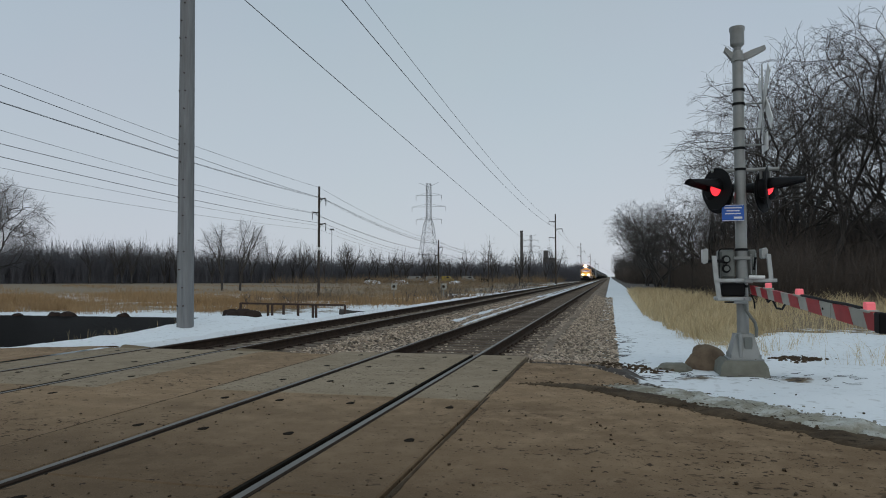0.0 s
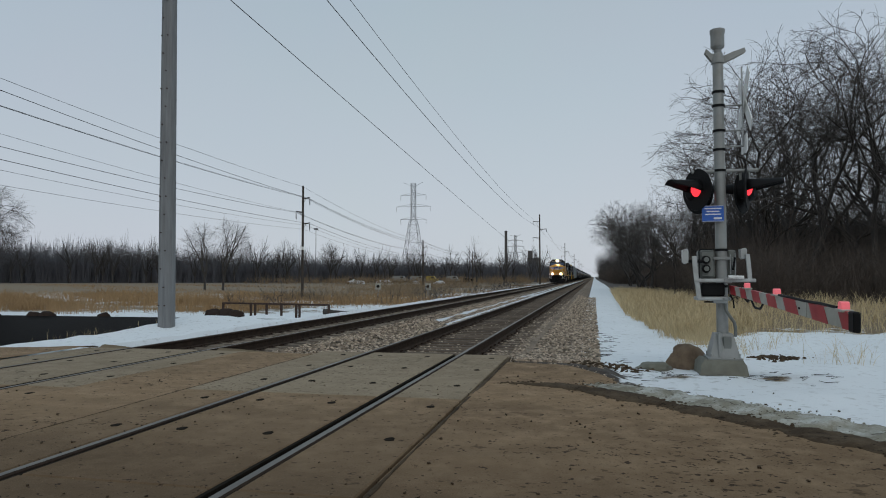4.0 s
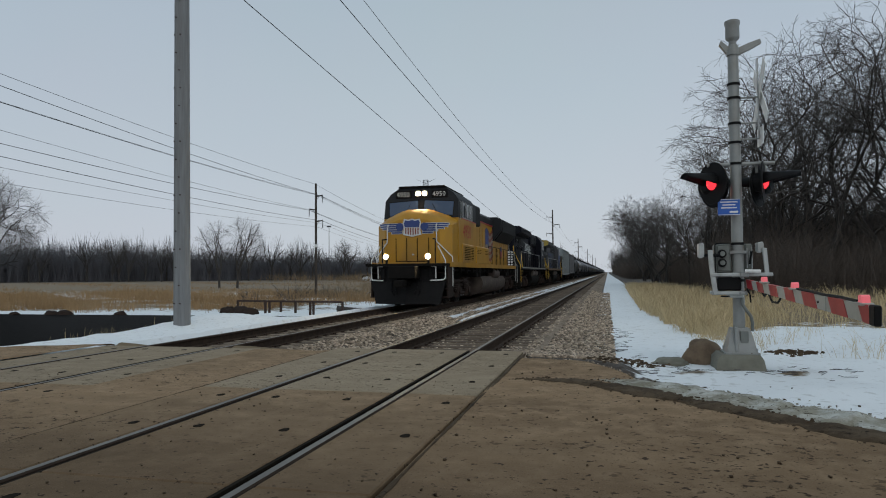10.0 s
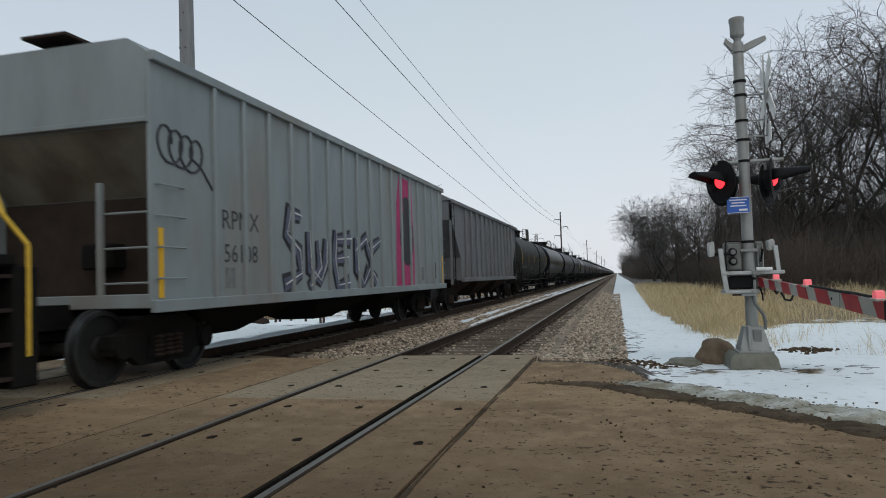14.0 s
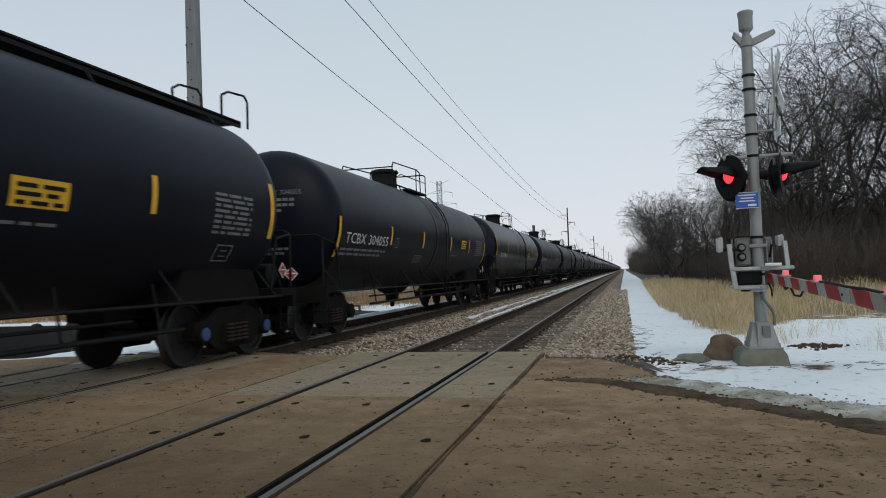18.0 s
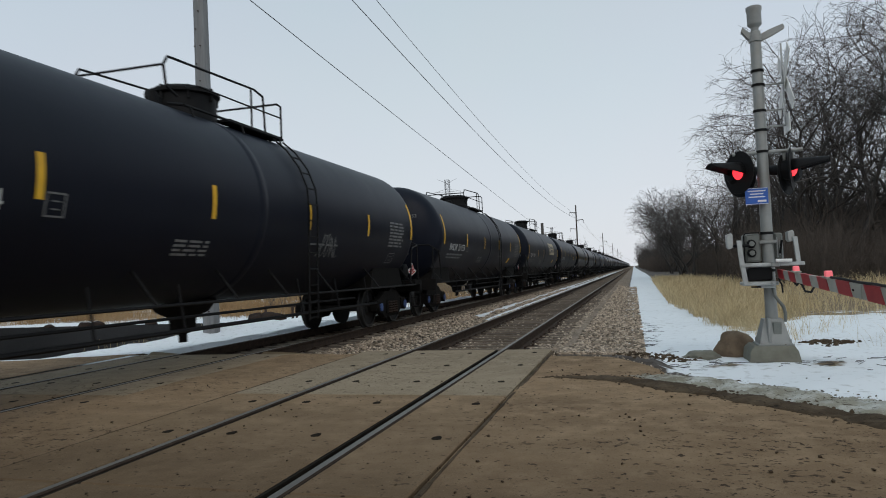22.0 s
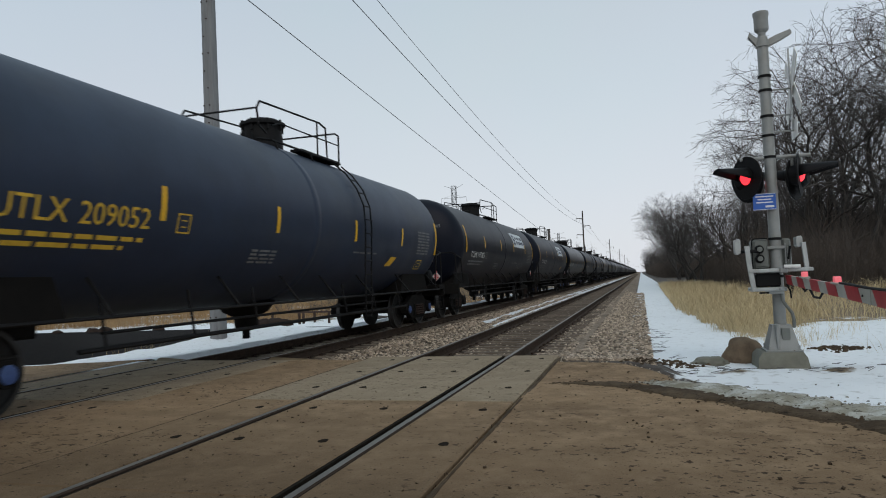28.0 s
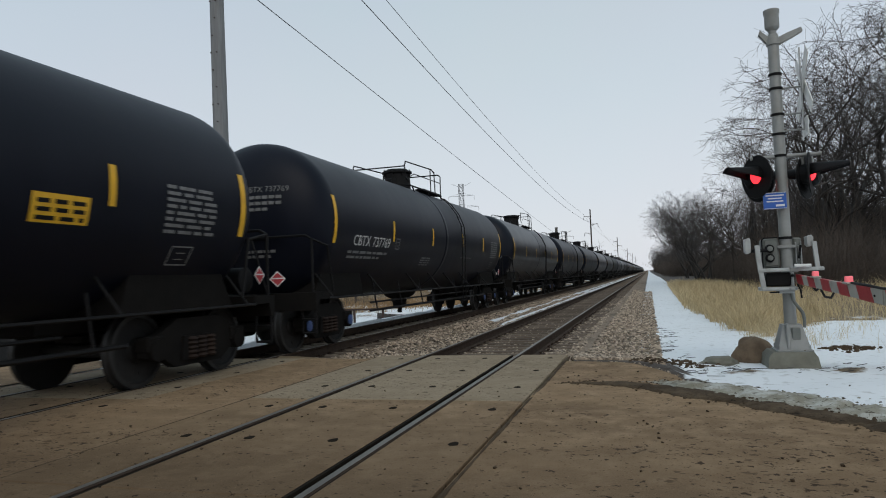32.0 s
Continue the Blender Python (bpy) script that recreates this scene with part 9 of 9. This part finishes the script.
while y < 480:
    for row in range(2):
        tree(8.0 + 5 * row + rt.uniform(-1.2, 1.6), y + rt.uniform(-5, 5), -0.5, rt.choice((1, 1, 3)), rt.uniform(0.5, 0.66), rt.uniform(0, 360), "bare deciduous tree in a trackside wood", "trees of the right-hand wood")
    y += 24
tree(-72.2, 110, -1.1, 4, 0.62, 170, "bare spreading tree standing in the straw field", "trees of the field")
tree(-68.6, 110.5, -1.1, 4, 0.66, 20, "bare spreading tree standing in the straw field", "trees of the field")
tree(-79.8, 62, -1.1, 0, 0.78, 75, "tall bare tree beyond the creek", "trees of the field")
tree(-25.2, 150, -0.9, 5, 0.78, 15, "slim bare tree beside the power line", "trees of the field")
tree(-21, 168, -0.9, 3, 0.6, 15, "bare tree beside the power line", "trees of the field")
for k in range(96):
    x = -20 - 3.5 * k + rt.uniform(-3, 3)
    y = 292 + rt.uniform(-12, 30) - 0.16 * abs(x)
    tree(x, y, -1.1, rt.choice((3, 3, 5, 5)), rt.uniform(0.8, 1.1) * (1.0 if x > -110 else 1.3), rt.uniform(0, 360), "bare tree standing out of the far woods", "trees of the far woods")


def twiggy(name, label, spots, seed, per, hlo, hhi, rad, mat, fan=0.35, tall=None):
    """Many bare shoots: each spot carries a bunch of forked sticks."""
    r = np.random.RandomState(seed)
    n = len(spots)
    base = np.repeat(np.asarray(spots, float), per, 0)
    base[:, :2] += r.normal(0, 0.6, (n * per, 2))
    h = r.uniform(hlo, hhi, n * per) * np.repeat(r.uniform(0.7, 1.2, n) if tall is None else np.array(tall), per)
    d = np.stack([r.normal(0, fan, n * per), r.normal(0, fan, n * per), np.ones(n * per)], 1)
    mid = base + d * (h * 0.55)[:, None]
    parts = [np.concatenate([base, mid, np.full((n * per, 1), rad), np.full((n * per, 1), rad * 0.7), np.zeros((n * per, 1))], 1)]
    for k in range(3):
        d2 = d + r.normal(0, fan * 1.3, d.shape)
        st = base + (mid - base) * r.uniform(0.55, 1.0, (n * per, 1))
        en = st + d2 * (h * r.uniform(0.35, 0.55, n * per))[:, None]
        parts.append(np.concatenate([st, en, np.full((n * per, 1), rad * 0.6), np.full((n * per, 1), rad * 0.35), np.zeros((n * per, 1))], 1))
    return thing(name, label, "undergrowth", kind="stuff", data=tubes(np.concatenate(parts), 3, name, mat))


r5 = np.random.RandomState(9)
sp = []
for k in range(2200):
    y = 36 + 130 * r5.uniform() ** 1.6
    x = 9 + 0.02 * y + 34 * r5.uniform() ** 1.3 * min(1, 60 / y + 0.3)
    sp.append((x, y, -0.5))
twiggy("undergrowth", "dense brown leafless undergrowth below the trees", sp, 4, 8, 1.4, 4.6, 0.014, BRUSH)
for k in range(22):
    x, y = 12 + 28 * rt.random(), 42 + 30 * rt.random()
    tree(x, y, -0.45, rt.choice((3, 5)), rt.uniform(0.42, 0.62), rt.uniform(0, 360), "young bare tree in the undergrowth", "trees of the right-hand wood")
sp = []
for k in range(700):
    y = 150 + 400 * r5.uniform() ** 1.4
    sp.append((6.5 + 10 * r5.uniform(), y, -0.5))
twiggy("undergrowth.001", "leafless undergrowth along the distant track", sp, 5, 6, 2.0, 5.5, 0.035, BRUSH)


sp = []
for k in range(900):
    y = 52 + 60 * r5.uniform()
    sp.append((13.0 + 0.03 * y + 34 * r5.uniform() * min(1, 62 / y), y, -0.5))
twiggy("undergrowth.002", "dense leafless saplings in the depth of the wood", sp, 12, 7, 4.5, 12.0, 0.024, TWIG, 0.2)


def wood_mass(name, label, line, top, depth, seed, cell, mat):
    """A rough-topped bank of bare brush, too far off to tell its shoots apart."""
    pts = []
    for (xa, ya, ha), (xb, yb, hb) in zip(line[:-1], line[1:]):
        n = max(2, int(math.hypot(xb - xa, yb - ya) / cell))
        pts += [(xa + (xb - xa) * i / n, ya + (yb - ya) * i / n, ha + (hb - ha) * i / n) for i in range(n)]
    V, rows = [], 12
    for x, y, h in pts:
        hh = h * top * (0.9 + 0.16 * noise.noise((x * 0.05, y * 0.05, seed)) + 0.1 * noise.noise((x * 0.3, y * 0.3, seed)) + 0.22 * noise.noise((x * 1.7, y * 1.7, seed)))
        for j in range(rows):
            u = j / (rows - 1)
            bulge = 1.4 * noise.noise((x * 0.4, u * 5, seed))
            V.append((x + 1.0 * noise.noise((x * 0.7, u * 9, seed + 5)), y + depth * (u ** 3) + bulge, -1.4 + hh * math.sin(u * math.pi / 2) ** 0.8))
    F = [(i * rows + j, (i + 1) * rows + j, (i + 1) * rows + j + 1, i * rows + j + 1) for i in range(len(pts) - 1) for j in range(rows - 1)]
    thing(name, label, "woods", kind="stuff", data=big_mesh(name, V, F, mat, False))


FAR_LINE = [(-420, 120, 27), (-330, 215, 27), (-240, 262, 26), (-160, 285, 19), (-110, 300, 16.5), (-60, 320, 15), (-30, 345, 15), (-17, 380, 12), (-15, 560, 12)]
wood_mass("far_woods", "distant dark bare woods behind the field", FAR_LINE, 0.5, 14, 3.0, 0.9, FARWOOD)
for row, (dy, seed) in enumerate(((-4, 6), (4, 16), (12, 26))):
    sp, hs = [], []
    for (xa, ya, ha), (xb, yb, hb) in zip(FAR_LINE[:-1], FAR_LINE[1:]):
        n = int(math.hypot(xb - xa, yb - ya) / 1.3)
        for i in range(n):
            u = i / n
            sp.append((xa + (xb - xa) * u + r5.normal(0, 1.5), ya + (yb - ya) * u + dy + r5.uniform(-4, 4), -1.3))
            hs.append((ha + (hb - ha) * u) * (0.8 + 0.06 * row) * (0.85 + 0.25 * noise.noise((sp[-1][0] * 0.06, sp[-1][1] * 0.06, seed)) + 0.2 * noise.noise((sp[-1][0] * 0.25, row, seed))))
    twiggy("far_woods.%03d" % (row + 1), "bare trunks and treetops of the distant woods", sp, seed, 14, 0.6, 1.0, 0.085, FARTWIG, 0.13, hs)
wood_mass("right_woods", "dark depth of the bare wood beside the track", [(56, 30, 17), (47, 58, 16), (30, 74, 14), (19, 96, 10.5), (13.5, 140, 9), (10.5, 220, 9), (8, 420, 10), (8, 900, 12)], 0.62, 6, 8.0, 0.5, THICKET)


# ---- dry grass ----
def blades(name, label, x, y, z, h, wid, mat, seed, lean=0.3):
    r = np.random.RandomState(seed)
    n = len(x)
    a = r.uniform(0, 2 * np.pi, n)
    px, py = np.cos(a) * wid, np.sin(a) * wid
    lx, ly = r.normal(0, lean, n) * h, r.normal(0, lean, n) * h
    b0 = np.stack([x - px, y - py, z], 1)
    b1 = np.stack([x + px, y + py, z], 1)
    m0 = np.stack([x - px * 0.8 + lx * 0.35, y - py * 0.8 + ly * 0.35, z + h * 0.6], 1)
    m1 = np.stack([x + px * 0.8 + lx * 0.35, y + py * 0.8 + ly * 0.35, z + h * 0.6], 1)
    t0 = np.stack([x + lx - px * 0.3, y + ly - py * 0.3, z + h], 1)
    t1 = np.stack([x + lx + px * 0.3, y + ly + py * 0.3, z + h], 1)
    V = np.stack([b0, b1, m1, m0, t1, t0], 1).reshape(-1, 3)
    k = 6 * np.arange(n)[:, None]
    F = np.concatenate([k + np.array([[0, 1, 2, 3]]), k + np.array([[3, 2, 4, 5]])], 0)
    thing(name, label, "dry grass", kind="stuff", data=big_mesh(name, V, F, mat, False))


def grass_material(name, dark, light):
    m = bpy.data.materials.new(name)
    m.use_nodes = True
    n, l = m.node_tree.nodes, m.node_tree.links
    g, c = n.new("ShaderNodeNewGeometry"), n.new("ShaderNodeValToRGB")
    c.color_ramp.elements[0].color, c.color_ramp.elements[1].color = (*dark, 1), (*light, 1)
    t, tn, mx = n.new("ShaderNodeTexCoord"), n.new("ShaderNodeTexNoise"), n.new("ShaderNodeMath")
    tn.inputs["Scale"].default_value = 0.5
    l.new(t.outputs["Object"], tn.inputs["Vector"])
    mx.operation = "MULTIPLY_ADD"
    l.new(g.outputs["Random Per Island"], mx.inputs[0])
    mx.inputs[1].default_value = 0.55
    sh = n.new("ShaderNodeMath")
    sh.operation = "MULTIPLY"
    sh.inputs[1].default_value = 0.75
    l.new(tn.outputs[0], sh.inputs[0])
    l.new(sh.outputs[0], mx.inputs[2])
    l.new(mx.outputs[0], c.inputs[0])
    l.new(c.outputs[0], n["Principled BSDF"].inputs["Base Color"])
    n["Principled BSDF"].inputs["Roughness"].default_value = 0.85
    return m


STRAW = grass_material("pale_straw", (0.25, 0.185, 0.1), (0.64, 0.51, 0.3))
RUSSET = grass_material("russet_marsh_grass", (0.15, 0.09, 0.042), (0.4, 0.255, 0.125))
rg = np.random.RandomState(17)


def sown(n, xa, xb, ya, yb, keep, power=1.5):
    x = rg.uniform(xa, xb, n)
    y = ya + (yb - ya) * rg.uniform(0, 1, n) ** power
    k = keep(x, y) > rg.uniform(0, 1, n)
    return x[k], y[k]


def right_keep(x, y):
    strip = np.interp(y, [0, 9, 20, 60, 100], [6.5, 4.2, 3.6, 4.0, 4.3])
    front = 9.4 + 0.55 * np.clip(x - 4.2, 0, 40) + 0.8 * np.sin(x * 1.1)
    clump = (0.42 + 0.8 * waves(x, y, 0.9, 3) + 0.35 * waves(x, y, 2.6, 1)) * np.clip(1.2 - (x - 4.6) / 3.4, 0.05, 1)
    return np.where((x > strip - 0.25) & (y > front - 0.5), np.clip(clump, 0.05, 1), 0)


x, y = sown(150000, 3.3, 17, 8.5, 60, right_keep)
blades("dry_grass", "tall pale dry grass beside the snowy path", x, y, ground_z(x, y) - 0.03, rg.uniform(0.35, 0.95, len(x)) * (0.75 + 0.35 * waves(x, y, 0.7)), 0.0036 + 0.0003 * y, STRAW, 3, 0.42)
x, y = sown(14000, 10, 40, 16, 60, right_keep)
blades("dry_grass.001", "tall pale dry grass in front of the wood", x, y, ground_z(x, y) - 0.03, rg.uniform(0.4, 1.0, len(x)), 0.012, STRAW, 4, 0.4)
x, y = sown(12000, 3.6, 7.6, 2.2, 10.5, lambda x, y: np.clip(0.5 - 1.1 * np.abs(x - 4.6) + 0.3 * waves(x, y, 1.6) + 0.09 * (y - 4), 0, 1) * (y > 4.2) + 0.16 * np.clip(waves(x, y, 1.1, 2.0) - 0.1, 0, 1) * (x > 4.4), 1.0)
blades("dry_grass.002", "dry grass clumps standing in the snow", x, y, ground_z(x, y) - 0.03, rg.uniform(0.15, 0.5, len(x)), 0.0035, STRAW, 5, 0.5)


def left_keep(x, y):
    return np.clip(0.22 + 1.2 * waves(x, y, 0.16, 1.0) + 0.35 * waves(x, y, 0.6, 5.0) + 0.25 * ss(30, 40, y) - 0.3 * ss(55, 70, y), 0.03, 1) * (y > 32 + 1.8 * np.sin(x * 0.6)) * ((x < -23 - 0.5 * np.sin(y)) | (y > 42) & (x < -10 - 0.05 * y))


x, y = sown(125000, -78, -9, 29, 75, left_keep, 1.2)
blades("marsh_grass", "russet dry marsh grass across the field", x, y, ground_z(x, y) - 0.05, rg.uniform(0.35, 1.1, len(x)) * (0.8 + 0.35 * waves(x, y, 0.25, 2.0)), 0.008 + 0.0002 * y, RUSSET, 6)
x, y = sown(60000, -230, -10, 75, 200, lambda x, y: np.clip(-0.05 + 1.1 * waves(x, y, 0.07, 1.0) + 0.3 * waves(x, y, 0.25, 3.0), 0.02, 1), 1.0)
blades("marsh_grass.001", "pale dry grass in the far field", x, y, ground_z(x, y) - 0.05, rg.uniform(0.2, 0.5, len(x)), 0.04, RUSSET, 7)
x, y = sown(260, -15.5, -12.0, 6.5, 11.5, lambda x, y: np.exp(-((x + 14.0) ** 2 + (y - 9.5) ** 2) / 1.6), 1.0)
blades("reed_tuft", "pale reed tuft at the creek's edge", x, y, np.maximum(ground_z(x, y), -0.95), rg.uniform(0.2, 0.5, len(x)), 0.006, STRAW, 8)
sp = [(-24.5 + r5.normal(0, 2.5), 46 + r5.normal(0, 6), -1.0) for _ in range(26)] + [(-12 + r5.normal(0, 2), 60 + r5.uniform(-20, 60), -0.8) for _ in range(50)]
twiggy("brush", "low brown brush beside the track", sp, 7, 7, 0.6, 1.6, 0.012, TWIG)
sp = [(-11.5 - 0.11 * yy + r5.uniform(-11, 3.5), yy, -0.9) for yy in r5.uniform(44, 150, 150)]
twiggy("brush.001", "tan dead weeds and scrub between the track and the woods", sp, 8, 12, 0.5, 1.5, 0.014, WEEDS, 0.4)
sp = [(-55 + r5.uniform(-45, 40), yy, -0.9) for yy in r5.uniform(170, 290, 260)]
twiggy("brush.002", "tan scrub along the foot of the far woods", sp, 9, 10, 0.8, 2.6, 0.035, WEEDS, 0.4)


rl = np.random.RandomState(23)
lx, ly = np.concatenate([rl.normal(2.2, 0.2, 80), rl.normal(3.05, 0.4, 40), rl.normal(4.8, 0.35, 30)]), np.concatenate([rl.uniform(0.2, 9, 80), rl.normal(0.5, 0.35, 40), rl.normal(0.6, 0.35, 30)])
ok = ly > road_edge(lx) + 0.6
lx, ly = lx[ok], ly[ok]
la, ln_ = rl.normal(0.2, 0.7, len(lx)), rl.uniform(0.05, 0.26, len(lx))
ends = [(lx + e * np.cos(la) * ln_ / 2, ly + e * np.sin(la) * ln_ / 2) for e in (-1, 1)]
sticks = np.stack([ends[0][0], ends[0][1], ground_z(*ends[0]) + 0.012, ends[1][0], ends[1][1], ground_z(*ends[1]) + 0.02, np.full(len(lx), 0.005), np.full(len(lx), 0.003)], 1)
thing("twig_litter", "dark twigs and dead stalks lying on the snow", "twigs", kind="stuff", data=tubes(sticks, 4, "twig_litter", TWIG))


def motions():
    marks = [0, 2, 4, 5, 6, 7, 8, 9, 10, 11, 12, 13, 14, 15.5, 17, 19, 21, 23, 25, 27, 29, 30.5, 32]
    for car, offset in CARS:
        walk(car, [(t, pose(TRACK, front(t) + offset, RAIL_Z)) for t in marks])
    for wheel, offset, y, r in SPINS:
        times = [k / 30 for k in range(961) if -16 < front(k / 30) + offset + y < 45]
        if not times:
            continue
        start = front(times[0])
        rows = [(t, pose(0, y, r, math.degrees((start - front(t)) / r))) for t in times]
        if times[0] > 0:
            rows.insert(0, (0, rows[0][1]))
        if times[-1] < 32:
            rows.append((32, rows[-1][1]))
        walk(wheel, rows)


motions()
